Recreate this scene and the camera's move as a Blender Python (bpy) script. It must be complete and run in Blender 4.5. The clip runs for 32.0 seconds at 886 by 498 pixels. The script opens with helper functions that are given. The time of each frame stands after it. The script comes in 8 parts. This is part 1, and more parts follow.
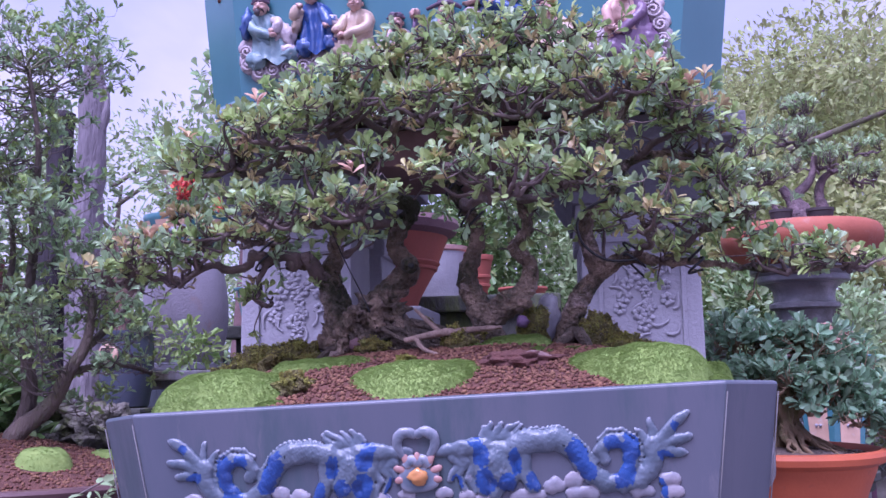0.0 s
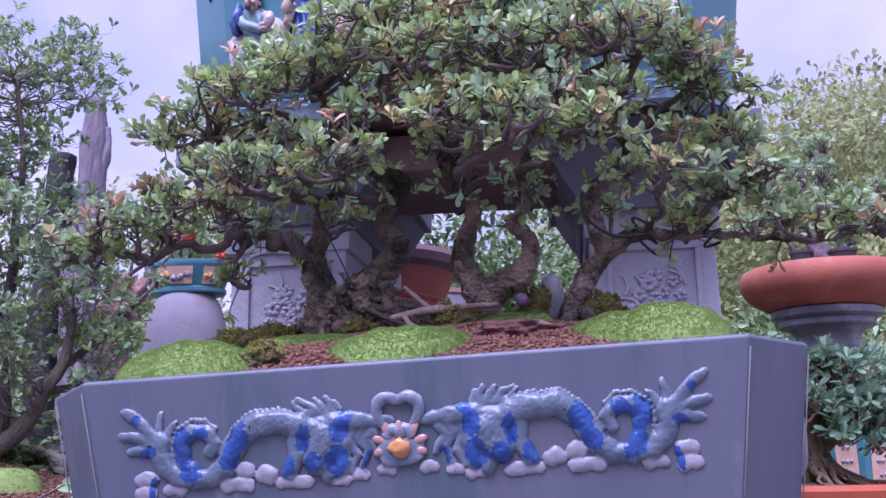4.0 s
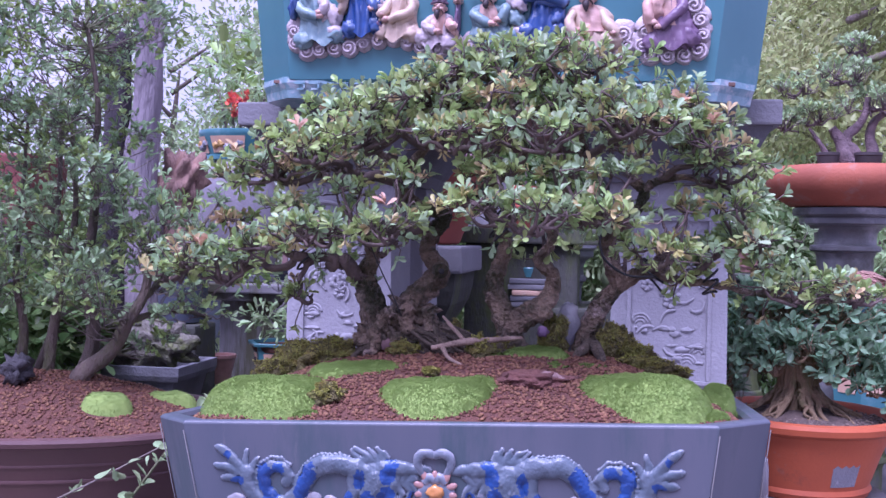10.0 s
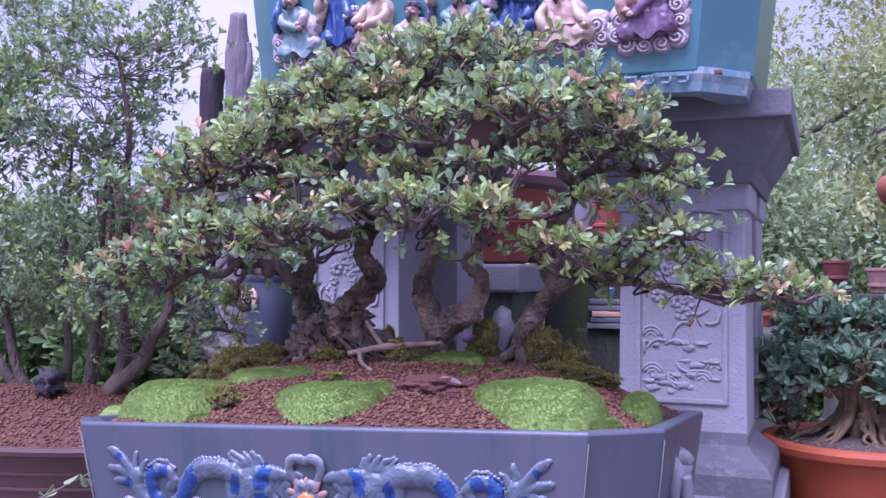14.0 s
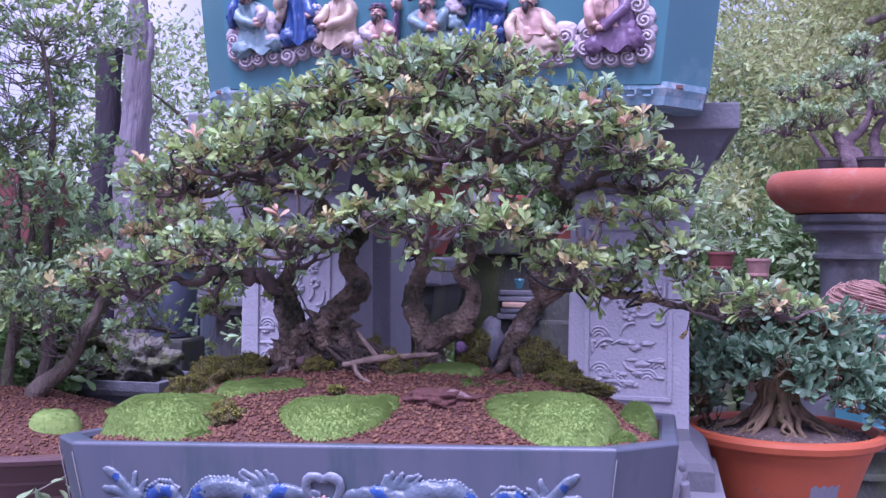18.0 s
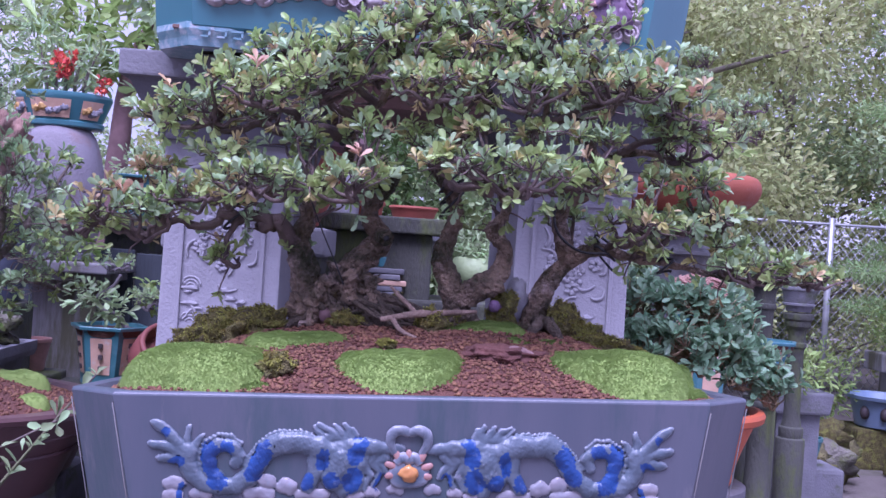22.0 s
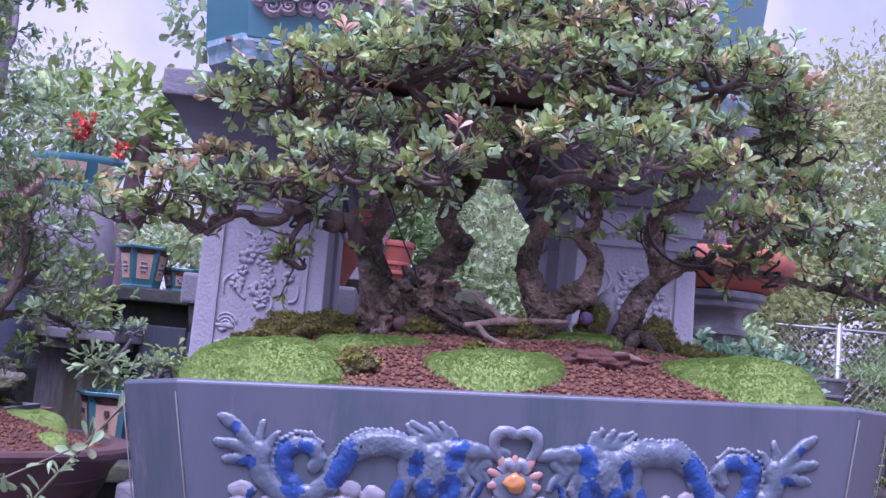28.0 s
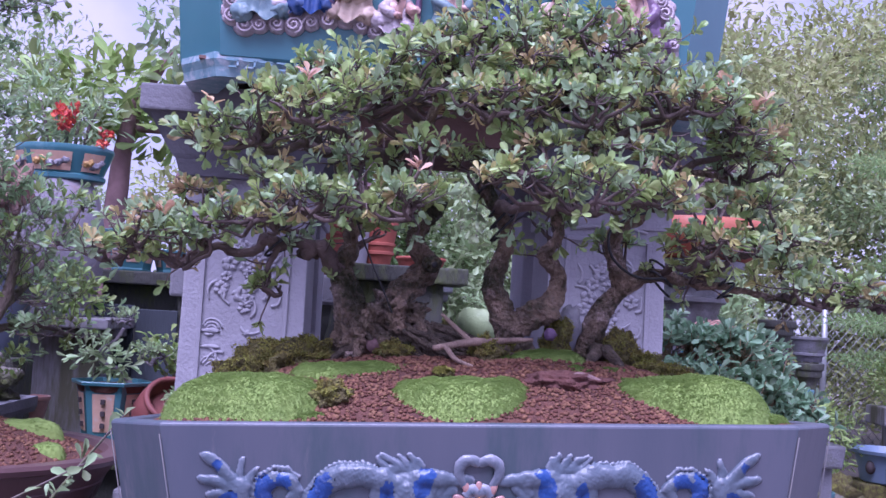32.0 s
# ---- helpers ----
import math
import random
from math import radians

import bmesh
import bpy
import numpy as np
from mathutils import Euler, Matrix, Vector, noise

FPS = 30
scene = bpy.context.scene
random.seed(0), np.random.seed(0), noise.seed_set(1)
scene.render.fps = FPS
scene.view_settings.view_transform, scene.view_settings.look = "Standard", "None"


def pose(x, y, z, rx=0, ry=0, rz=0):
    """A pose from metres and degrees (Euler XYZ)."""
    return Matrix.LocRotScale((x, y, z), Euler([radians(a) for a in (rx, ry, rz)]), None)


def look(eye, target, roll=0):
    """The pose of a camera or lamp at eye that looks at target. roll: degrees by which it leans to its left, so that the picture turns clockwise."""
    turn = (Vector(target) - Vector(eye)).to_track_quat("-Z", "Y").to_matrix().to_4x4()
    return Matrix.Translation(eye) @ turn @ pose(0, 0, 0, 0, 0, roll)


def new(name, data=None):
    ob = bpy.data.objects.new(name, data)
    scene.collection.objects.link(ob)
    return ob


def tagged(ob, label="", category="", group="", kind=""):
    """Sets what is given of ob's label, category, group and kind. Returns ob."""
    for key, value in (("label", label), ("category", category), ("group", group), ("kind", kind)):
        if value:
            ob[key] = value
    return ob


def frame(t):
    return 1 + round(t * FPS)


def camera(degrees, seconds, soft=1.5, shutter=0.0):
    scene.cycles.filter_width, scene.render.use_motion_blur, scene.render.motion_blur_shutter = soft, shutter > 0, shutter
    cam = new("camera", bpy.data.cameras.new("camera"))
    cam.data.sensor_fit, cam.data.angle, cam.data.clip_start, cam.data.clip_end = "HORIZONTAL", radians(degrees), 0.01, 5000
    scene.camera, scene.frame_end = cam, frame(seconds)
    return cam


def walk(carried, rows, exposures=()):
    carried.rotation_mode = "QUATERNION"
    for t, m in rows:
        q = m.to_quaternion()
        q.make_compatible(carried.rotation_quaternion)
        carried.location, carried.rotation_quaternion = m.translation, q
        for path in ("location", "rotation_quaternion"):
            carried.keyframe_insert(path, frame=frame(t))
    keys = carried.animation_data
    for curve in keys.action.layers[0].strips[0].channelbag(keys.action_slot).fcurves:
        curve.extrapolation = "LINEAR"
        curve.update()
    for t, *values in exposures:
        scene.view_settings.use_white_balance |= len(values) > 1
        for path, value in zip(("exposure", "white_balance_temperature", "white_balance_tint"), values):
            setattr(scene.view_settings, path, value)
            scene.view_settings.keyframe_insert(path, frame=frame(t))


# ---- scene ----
cam = camera(48.7, 32.0)
PATH = [
    (0, (0.149, -1.012, 1.036), (-0.086, 0.959, 1.273), -1.1),
    (0.5, (0.156, -1.008, 1.010), (-0.022, 0.960, 1.326), -0.6),
    (1, (0.162, -0.983, 1.000), (-0.056, 0.971, 1.368), -0.6),
    (1.5, (0.134, -0.951, 0.977), (-0.132, 0.987, 1.391), -0.4),
    (2, (0.135, -0.919, 0.953), (-0.145, 1.014, 1.384), -0.7),
    (2.5, (0.139, -0.898, 0.914), (-0.125, 1.039, 1.334), -1.2),
    (3, (0.159, -0.893, 0.890), (-0.084, 1.049, 1.298), -1.5),
    (3.5, (0.163, -0.890, 0.899), (-0.084, 1.051, 1.315), -1.2),
    (5.5, (0.132, -0.872, 0.960), (-0.194, 1.075, 1.281), -1.5),
    (6, (0.122, -0.893, 0.965), (-0.215, 1.063, 1.212), -1.7),
    (6.5, (0.120, -0.912, 0.983), (-0.214, 1.050, 1.174), -1.6),
    (7, (0.125, -0.954, 1.044), (-0.197, 1.015, 1.173), -0.8),
    (7.5, (0.110, -0.991, 1.108), (-0.221, 0.981, 1.166), -0.6),
    (8, (0.107, -1.042, 1.153), (-0.218, 0.931, 1.150), -0.7),
    (8.5, (0.099, -1.079, 1.165), (-0.195, 0.899, 1.129), -0.2),
    (9, (0.135, -1.115, 1.183), (-0.125, 0.868, 1.134), 0.4),
    (9.5, (0.151, -1.111, 1.223), (-0.156, 0.864, 1.176), 0.8),
    (10, (0.195, -1.097, 1.216), (-0.152, 0.873, 1.192), 1.1),
    (10.5, (0.249, -1.093, 1.212), (-0.154, 0.866, 1.205), 1.3),
    (11, (0.309, -1.082, 1.207), (-0.173, 0.859, 1.231), 1.0),
    (11.5, (0.364, -1.066, 1.199), (-0.169, 0.862, 1.229), 0.4),
    (12, (0.412, -1.033, 1.184), (-0.219, 0.865, 1.194), 0.0),
    (12.5, (0.443, -1.010, 1.180), (-0.237, 0.871, 1.168), 0.1),
    (13, (0.484, -0.988, 1.172), (-0.218, 0.885, 1.154), 0.2),
    (13.5, (0.509, -0.976, 1.170), (-0.192, 0.896, 1.179), 0.1),
    (14, (0.525, -0.947, 1.175), (-0.197, 0.917, 1.219), 0.2),
    (14.5, (0.547, -0.942, 1.177), (-0.170, 0.924, 1.223), 0.4),
    (15, (0.551, -0.936, 1.185), (-0.152, 0.936, 1.224), 0.6),
    (15.5, (0.534, -0.947, 1.193), (-0.125, 0.941, 1.225), 0.2),
    (17.5, (0.398, -0.999, 1.225), (-0.065, 0.947, 1.190), 0.4),
    (18, (0.353, -1.011, 1.220), (-0.082, 0.941, 1.217), 0.6),
    (18.5, (0.308, -1.001, 1.210), (-0.069, 0.962, 1.252), 0.8),
    (19, (0.271, -1.017, 1.197), (-0.002, 0.964, 1.260), 0.2),
    (19.5, (0.222, -1.015, 1.179), (0.024, 0.975, 1.249), 0.1),
    (20, (0.176, -1.027, 1.187), (0.030, 0.967, 1.234), 0.1),
    (20.5, (0.117, -1.027, 1.190), (-0.001, 0.970, 1.205), 1.0),
    (21, (0.055, -1.013, 1.179), (-0.019, 0.985, 1.186), 2.2),
    (21.5, (-0.002, -1.013, 1.164), (-0.004, 0.987, 1.162), 2.7),
    (22, (-0.031, -1.015, 1.158), (0.064, 0.982, 1.160), 3.9),
    (22.5, (-0.055, -0.998, 1.164), (0.154, 0.991, 1.150), 5.3),
    (23, (-0.092, -0.970, 1.172), (0.185, 1.010, 1.181), 5.8),
    (23.5, (-0.145, -0.964, 1.170), (0.144, 1.014, 1.168), 5.6),
    (24, (-0.174, -0.970, 1.169), (0.143, 1.004, 1.160), 5.9),
    (24.5, (-0.188, -0.972, 1.173), (0.133, 1.002, 1.160), 6.1),
    (25, (-0.210, -0.979, 1.165), (0.089, 0.998, 1.177), 7.1),
    (25.5, (-0.192, -0.950, 1.137), (0.031, 1.037, 1.194), 7.6),
    (27.5, (-0.136, -0.888, 1.030), (-0.026, 1.095, 1.266), 5.7),
    (28, (-0.130, -0.886, 1.022), (-0.029, 1.098, 1.258), 5.0),
    (28.5, (-0.121, -0.884, 1.010), (-0.023, 1.092, 1.298), 4.4),
    (29, (-0.115, -0.894, 1.033), (-0.027, 1.079, 1.340), 3.1),
    (29.5, (-0.111, -0.890, 1.026), (-0.049, 1.077, 1.385), 2.8),
    (30, (-0.108, -0.895, 1.033), (-0.061, 1.060, 1.448), 2.9),
    (30.5, (-0.109, -0.899, 1.041), (-0.061, 1.053, 1.467), 3.1),
    (31, (-0.113, -0.916, 1.058), (-0.047, 1.052, 1.406), 2.9),
    (31.5, (-0.111, -0.935, 1.085), (-0.003, 1.049, 1.319), 2.6),
    (32, (-0.109, -0.950, 1.105), (0.012, 1.040, 1.242), 3.2),
]
walk(cam, [(t, look(eye, target, roll)) for t, eye, target, roll in PATH], exposures=[(0, 0.80, 4980, 53), (1, 0.74, 5030, 54), (2, 0.72, 5010, 52), (6, 0.84, 5010, 48), (9, 0.92, 4980, 49), (12, 0.86, 4990, 49), (15, 0.87, 4990, 50), (20, 0.82, 4930, 51), (25, 0.83, 5060, 47), (28, 0.82, 5040, 50), (31, 0.69, 5060, 53), (32, 0.74, 5000, 50)])

# ---- place ----
# ---- world, sun ----
world = bpy.data.worlds.new("garden_sky")
scene.world = world
world.use_nodes = True
_wn, _wl = world.node_tree.nodes, world.node_tree.links
_bg = _wn["Background"]
_sky = _wn.new("ShaderNodeTexSky")
_sky.sky_type = "NISHITA"
_sky.sun_disc = False
_sky.sun_elevation, _sky.sun_rotation = radians(64), radians(195)
_sky.air_density, _sky.dust_density = 1.0, 2.0
_tc = _wn.new("ShaderNodeTexCoord")
_cn = _wn.new("ShaderNodeTexNoise")
_cn.inputs["Scale"].default_value, _cn.inputs["Detail"].default_value = 3.0, 6.0
_cr = _wn.new("ShaderNodeValToRGB")
_cr.color_ramp.elements[0].position, _cr.color_ramp.elements[1].position = 0.36, 0.62
_cr.color_ramp.elements[0].color, _cr.color_ramp.elements[1].color = (0.72, 0.72, 0.72, 1), (0.98, 0.98, 0.98, 1)
_mx = _wn.new("ShaderNodeMixRGB")
_c2 = _wn.new("ShaderNodeTexNoise")
_c2.inputs["Scale"].default_value, _c2.inputs["Detail"].default_value = 5.5, 7.0
_c2.inputs["Distortion"].default_value = 0.6
_r2 = _wn.new("ShaderNodeValToRGB")
_r2.color_ramp.elements[0].position, _r2.color_ramp.elements[1].position = 0.4, 0.62
_r2.color_ramp.elements[0].color, _r2.color_ramp.elements[1].color = (5.3, 5.3, 5.95, 1), (6.9, 6.5, 6.7, 1)
_wl.new(_tc.outputs["Generated"], _c2.inputs["Vector"])
_wl.new(_c2.outputs["Fac"], _r2.inputs["Fac"])
_wl.new(_r2.outputs["Color"], _mx.inputs["Color2"])
_wl.new(_tc.outputs["Generated"], _cn.inputs["Vector"])
_wl.new(_cn.outputs["Fac"], _cr.inputs["Fac"])
_wl.new(_cr.outputs["Color"], _mx.inputs["Fac"])
_wl.new(_sky.outputs["Color"], _mx.inputs["Color1"])
_wl.new(_mx.outputs["Color"], _bg.inputs["Color"])
_bg.inputs["Strength"].default_value = 0.08
sun = new("sun", bpy.data.lights.new("sun", "SUN"))
sun.data.energy, sun.data.angle, sun.data.color = 3.2, radians(40), (1.0, 0.96, 0.9)
sun.matrix_world = look((-1.0, -2.6, 7.0), (0, 0.3, 1.0))


# ---- materials ----
def shader(name, base, base2=None, rough=0.6, scale=20.0, fine=150.0, bump=0.25, metal=0.0, spots=None, spot_amount=0.35,
           spot_scale=6.0, streak=1.0, island=0.0, coat=0.0, object_random=0.0, through_light=0.0, depth=0.01, spots2=None, spot2_scale=9.0, spot2_amount=0.3, worn=None):
    """A surface: two base colours mixed by noise, an optional layer of stains, grain and relief."""
    m = bpy.data.materials.new(name)
    m.use_nodes = True
    n, l = m.node_tree.nodes, m.node_tree.links
    b = n["Principled BSDF"]
    b.inputs["Roughness"].default_value, b.inputs["Metallic"].default_value = rough, metal
    b.inputs["Coat Weight"].default_value = coat
    b.inputs["Coat Roughness"].default_value = 0.15
    tc = n.new("ShaderNodeTexCoord")
    mp = n.new("ShaderNodeMapping")
    mp.inputs["Scale"].default_value = (1, 1, streak)
    l.new(tc.outputs["Object"], mp.inputs["Vector"])
    big, small = n.new("ShaderNodeTexNoise"), n.new("ShaderNodeTexNoise")
    for t, s, d in ((big, scale, 5.0), (small, fine, 4.0)):
        t.inputs["Scale"].default_value, t.inputs["Detail"].default_value = s, d
        l.new(mp.outputs["Vector"], t.inputs["Vector"])
    ramp = n.new("ShaderNodeValToRGB")
    ramp.color_ramp.elements[0].position, ramp.color_ramp.elements[1].position = 0.35, 0.68
    ramp.color_ramp.elements[0].color = (*base, 1)
    ramp.color_ramp.elements[1].color = (*(base2 or [c * 0.7 for c in base]), 1)
    l.new(big.outputs["Fac"], ramp.inputs["Fac"])
    col = ramp.outputs["Color"]
    for tint, amount, size, shift in ((spots, spot_amount, spot_scale, 0.0), (spots2, spot2_amount, spot2_scale, 3.7)):
        if not tint:
            continue
        sp = n.new("ShaderNodeTexNoise")
        sp.noise_dimensions = "4D"
        sp.inputs["W"].default_value = shift
        sp.inputs["Scale"].default_value, sp.inputs["Detail"].default_value = size, 7.0
        sp.inputs["Roughness"].default_value = 0.7
        l.new(mp.outputs["Vector"], sp.inputs["Vector"])
        sr = n.new("ShaderNodeValToRGB")
        edge = 0.66 - amount * 0.4
        sr.color_ramp.elements[0].position, sr.color_ramp.elements[1].position = edge, edge + 0.12
        l.new(sp.outputs["Fac"], sr.inputs["Fac"])
        mx = n.new("ShaderNodeMixRGB")
        mx.inputs["Color2"].default_value = (*tint, 1)
        l.new(sr.outputs["Color"], mx.inputs["Fac"])
        l.new(col, mx.inputs["Color1"])
        col = mx.outputs["Color"]
    if worn:
        pr = n.new("ShaderNodeValToRGB")
        pr.color_ramp.elements[0].position, pr.color_ramp.elements[1].position = 0.515, 0.6
        l.new(n.new("ShaderNodeNewGeometry").outputs["Pointiness"], pr.inputs["Fac"])
        wx = n.new("ShaderNodeMixRGB")
        wx.inputs["Color2"].default_value = (*worn, 1)
        l.new(pr.outputs["Color"], wx.inputs["Fac"])
        l.new(col, wx.inputs["Color1"])
        col = wx.outputs["Color"]
    if island or object_random:
        src = n.new("ShaderNodeNewGeometry").outputs["Random Per Island"] if island else n.new("ShaderNodeObjectInfo").outputs["Random"]
        k = island or object_random
        hs = n.new("ShaderNodeHueSaturation")
        for sock, lo, hi in (("Value", 1 - k, 1 + k), ("Hue", 0.5 - k * 0.06, 0.5 + k * 0.03)):
            mr = n.new("ShaderNodeMapRange")
            mr.inputs["To Min"].default_value, mr.inputs["To Max"].default_value = lo, hi
            l.new(src, mr.inputs["Value"])
            l.new(mr.outputs["Result"], hs.inputs[sock])
        l.new(col, hs.inputs["Color"])
        col = hs.outputs["Color"]
    l.new(col, b.inputs["Base Color"])
    if bump:
        bp = n.new("ShaderNodeBump")
        bp.inputs["Strength"].default_value, bp.inputs["Distance"].default_value = bump, depth
        ad = n.new("ShaderNodeMath")
        ad.operation = "ADD"
        l.new(big.outputs["Fac"], ad.inputs[0])
        l.new(small.outputs["Fac"], ad.inputs[1])
        l.new(ad.outputs["Value"], bp.inputs["Height"])
        l.new(bp.outputs["Normal"], b.inputs["Normal"])
    if through_light:
        tr = n.new("ShaderNodeBsdfTranslucent")
        ms = n.new("ShaderNodeMixShader")
        ms.inputs["Fac"].default_value = through_light
        l.new(col, tr.inputs["Color"])
        l.new(b.outputs["BSDF"], ms.inputs[1])
        l.new(tr.outputs["BSDF"], ms.inputs[2])
        l.new(ms.outputs["Shader"], n["Material Output"].inputs["Surface"])
    return m


GLAZE = shader("slate_glaze", (0.119, 0.123, 0.154), (0.086, 0.099, 0.128), 0.45, 9, 90, 0.1, spots=(0.066, 0.092, 0.11), spot_amount=0.42, spot_scale=10, streak=0.12, coat=0.08, depth=0.004, spots2=(0.18, 0.168, 0.19), spot2_scale=20, spot2_amount=0.16)
GLAZE_WORN = shader("worn_glaze_edge", (0.15, 0.138, 0.13), (0.12, 0.12, 0.13), 0.8, 40, 200, 0.3, depth=0.002)
RELIEF_GREY = shader("relief_grey_glaze", (0.118, 0.148, 0.186), (0.084, 0.113, 0.145), 0.36, 45, 200, 0.16, spots=(0.27, 0.27, 0.32), spot_amount=0.12, spot_scale=45, coat=0.1, depth=0.004, worn=(0.34, 0.34, 0.385))
RELIEF_BLUE = shader("relief_cobalt_glaze", (0.021, 0.072, 0.255), (0.016, 0.045, 0.165), 0.33, 45, 200, 0.2, spots=(0.15, 0.20, 0.33), spot_amount=0.16, spot_scale=60, coat=0.2, depth=0.004, worn=(0.13, 0.19, 0.36))
RELIEF_WHITE = shader("relief_white_glaze", (0.30, 0.28, 0.305), (0.21, 0.215, 0.245), 0.38, 40, 200, 0.15, spots=(0.24, 0.27, 0.31), spot_amount=0.22, spot_scale=50, coat=0.15, depth=0.004)
ORANGE_GLAZE = shader("orange_glaze", (0.56, 0.26, 0.075), (0.48, 0.20, 0.06), 0.35, 50, 160, 0.15, coat=0.3, depth=0.003)
PINK_GLAZE = shader("pink_glaze", (0.42, 0.235, 0.20), (0.33, 0.185, 0.165), 0.35, 50, 160, 0.15, coat=0.3, depth=0.003)
TURQ = shader("turquoise_glaze", (0.075, 0.22, 0.25), (0.055, 0.178, 0.208), 0.3, 6, 60, 0.05, spots=(0.15, 0.29, 0.33), spot_amount=0.2, spot_scale=7, coat=0.3, depth=0.003)
TURQ_FOOT = shader("turquoise_foot_glaze", (0.27, 0.41, 0.46), (0.14, 0.29, 0.35), 0.35, 40, 160, 0.25, spots=(0.5, 0.54, 0.57), spot_amount=0.4, spot_scale=40, coat=0.2, depth=0.003)
CLAY_RAW = shader("unglazed_brown_clay", (0.21, 0.125, 0.10), (0.15, 0.09, 0.075), 0.85, 10, 140, 0.3)
STONE = shader("grey_cast_stone", (0.285, 0.28, 0.31), (0.225, 0.22, 0.25), 0.85, 14, 160, 0.35, spots=(0.40, 0.39, 0.42), spot_amount=0.27, spot_scale=26, depth=0.006, spots2=(0.17, 0.165, 0.185), spot2_scale=5, spot2_amount=0.25, worn=(0.40, 0.39, 0.42))
STONE_MID = shader("mid_grey_stone", (0.155, 0.152, 0.168), (0.115, 0.112, 0.128), 0.85, 10, 140, 0.35, spots=(0.26, 0.255, 0.28), spot_amount=0.2, spot_scale=10, depth=0.006, worn=(0.24, 0.235, 0.255))
STONE_DARK = shader("dark_damp_stone", (0.19, 0.19, 0.215), (0.13, 0.13, 0.145), 0.85, 8, 120, 0.4, spots=(0.09, 0.105, 0.06), spot_amount=0.3, spot_scale=7, depth=0.008)
STONE_STAINED = shader("stained_grey_stone", (0.28, 0.27, 0.285), (0.205, 0.2, 0.21), 0.85, 6, 90, 0.35, spots=(0.10, 0.098, 0.06), spot_amount=0.48, spot_scale=7, streak=0.15, depth=0.006)
ROCK = shader("rough_grey_rock", (0.20, 0.185, 0.155), (0.115, 0.105, 0.085), 0.9, 9, 70, 0.8, spots=(0.13, 0.15, 0.05), spot_amount=0.45, spot_scale=8, depth=0.02)
ROCK_MOSSY = shader("moss_grown_rock", (0.19, 0.17, 0.07), (0.11, 0.10, 0.045), 0.95, 9, 90, 1.0, spots=(0.30, 0.28, 0.27), spot_amount=0.2, spot_scale=5, depth=0.02, spots2=(0.20, 0.24, 0.05), spot2_scale=9, spot2_amount=0.4)
# Mossy stone; its base is darkened in place of shade from things around it.
MOSSY_SHADE = shader("mossy_shade_darkened_stone", (0.078, 0.08, 0.068), (0.044, 0.046, 0.038), 0.85, 7, 120, 0.5, spots=(0.085, 0.105, 0.035), spot_amount=0.42, spot_scale=8, streak=0.4, depth=0.01)
TURNED = shader("turned_grey_stone", (0.175, 0.175, 0.185), (0.10, 0.10, 0.108), 0.3, 8, 140, 0.25, spots=(0.30, 0.295, 0.30), spot_amount=0.3, spot_scale=7, depth=0.005, spots2=(0.06, 0.062, 0.05), spot2_scale=5, spot2_amount=0.3)
TERRA = shader("terracotta", (0.40, 0.115, 0.06), (0.30, 0.085, 0.048), 0.72, 8, 120, 0.3, spots=(0.36, 0.19, 0.145), spot_amount=0.34, spot_scale=7, depth=0.004, spots2=(0.16, 0.09, 0.07), spot2_scale=5, spot2_amount=0.2)
URN_RED = shader("brick_red_clay", (0.38, 0.10, 0.065), (0.30, 0.085, 0.055), 0.7, 8, 120, 0.2, depth=0.004)
TERRA_DARK = shader("dark_red_clay", (0.20, 0.06, 0.05), (0.15, 0.045, 0.04), 0.65, 8, 120, 0.2, depth=0.004)
ORANGE_POT = shader("orange_painted_clay", (0.54, 0.125, 0.045), (0.44, 0.10, 0.04), 0.6, 8, 140, 0.15, spots=(0.33, 0.2, 0.16), spot_amount=0.2, spot_scale=6, depth=0.004, spots2=(0.2, 0.075, 0.05), spot2_scale=4, spot2_amount=0.25)
BROWN_POT = shader("brown_glazed_clay", (0.145, 0.075, 0.072), (0.105, 0.056, 0.056), 0.45, 6, 120, 0.12, coat=0.1, depth=0.004)
PURPLE_WALL = shader("plum_painted_plaster", (0.20, 0.085, 0.13), (0.15, 0.065, 0.1), 0.8, 8, 120, 0.2)
SOIL = shader("red_brown_soil", (0.165, 0.072, 0.05), (0.11, 0.048, 0.037), 0.95, 40, 300, 0.8)
GRIT = shader("clay_granules", (0.20, 0.094, 0.052), (0.14, 0.068, 0.04), 0.92, 90, 500, 0.4, island=0.34, depth=0.003)
MOSS_BASE = shader("moss_underlay", (0.26, 0.36, 0.088), (0.215, 0.315, 0.075), 0.95, 60, 400, 0.3)
MOSS_LEAF = shader("bright_moss_leaves", (0.275, 0.385, 0.098), (0.235, 0.345, 0.085), 0.95, 25, 300, 0.0, island=0.06, through_light=0.45)
DARK_MOSS = shader("dark_moss", (0.20, 0.175, 0.055), (0.10, 0.082, 0.035), 0.95, 55, 260, 1.0, spots=(0.28, 0.29, 0.06), spot_amount=0.42, spot_scale=30, depth=0.02)
BARK = shader("brown_bark", (0.35, 0.25, 0.175), (0.125, 0.09, 0.062), 0.55, 30, 200, 1.0, spots=(0.56, 0.43, 0.38), spot_amount=0.32, spot_scale=20, depth=0.014, spots2=(0.04, 0.042, 0.016), spot2_scale=17, spot2_amount=0.46)
BARK_DARK = shader("dark_root_bark", (0.14, 0.105, 0.075), (0.06, 0.047, 0.034), 0.85, 50, 260, 0.9, spots=(0.24, 0.18, 0.14), spot_amount=0.2, spot_scale=24, depth=0.008)
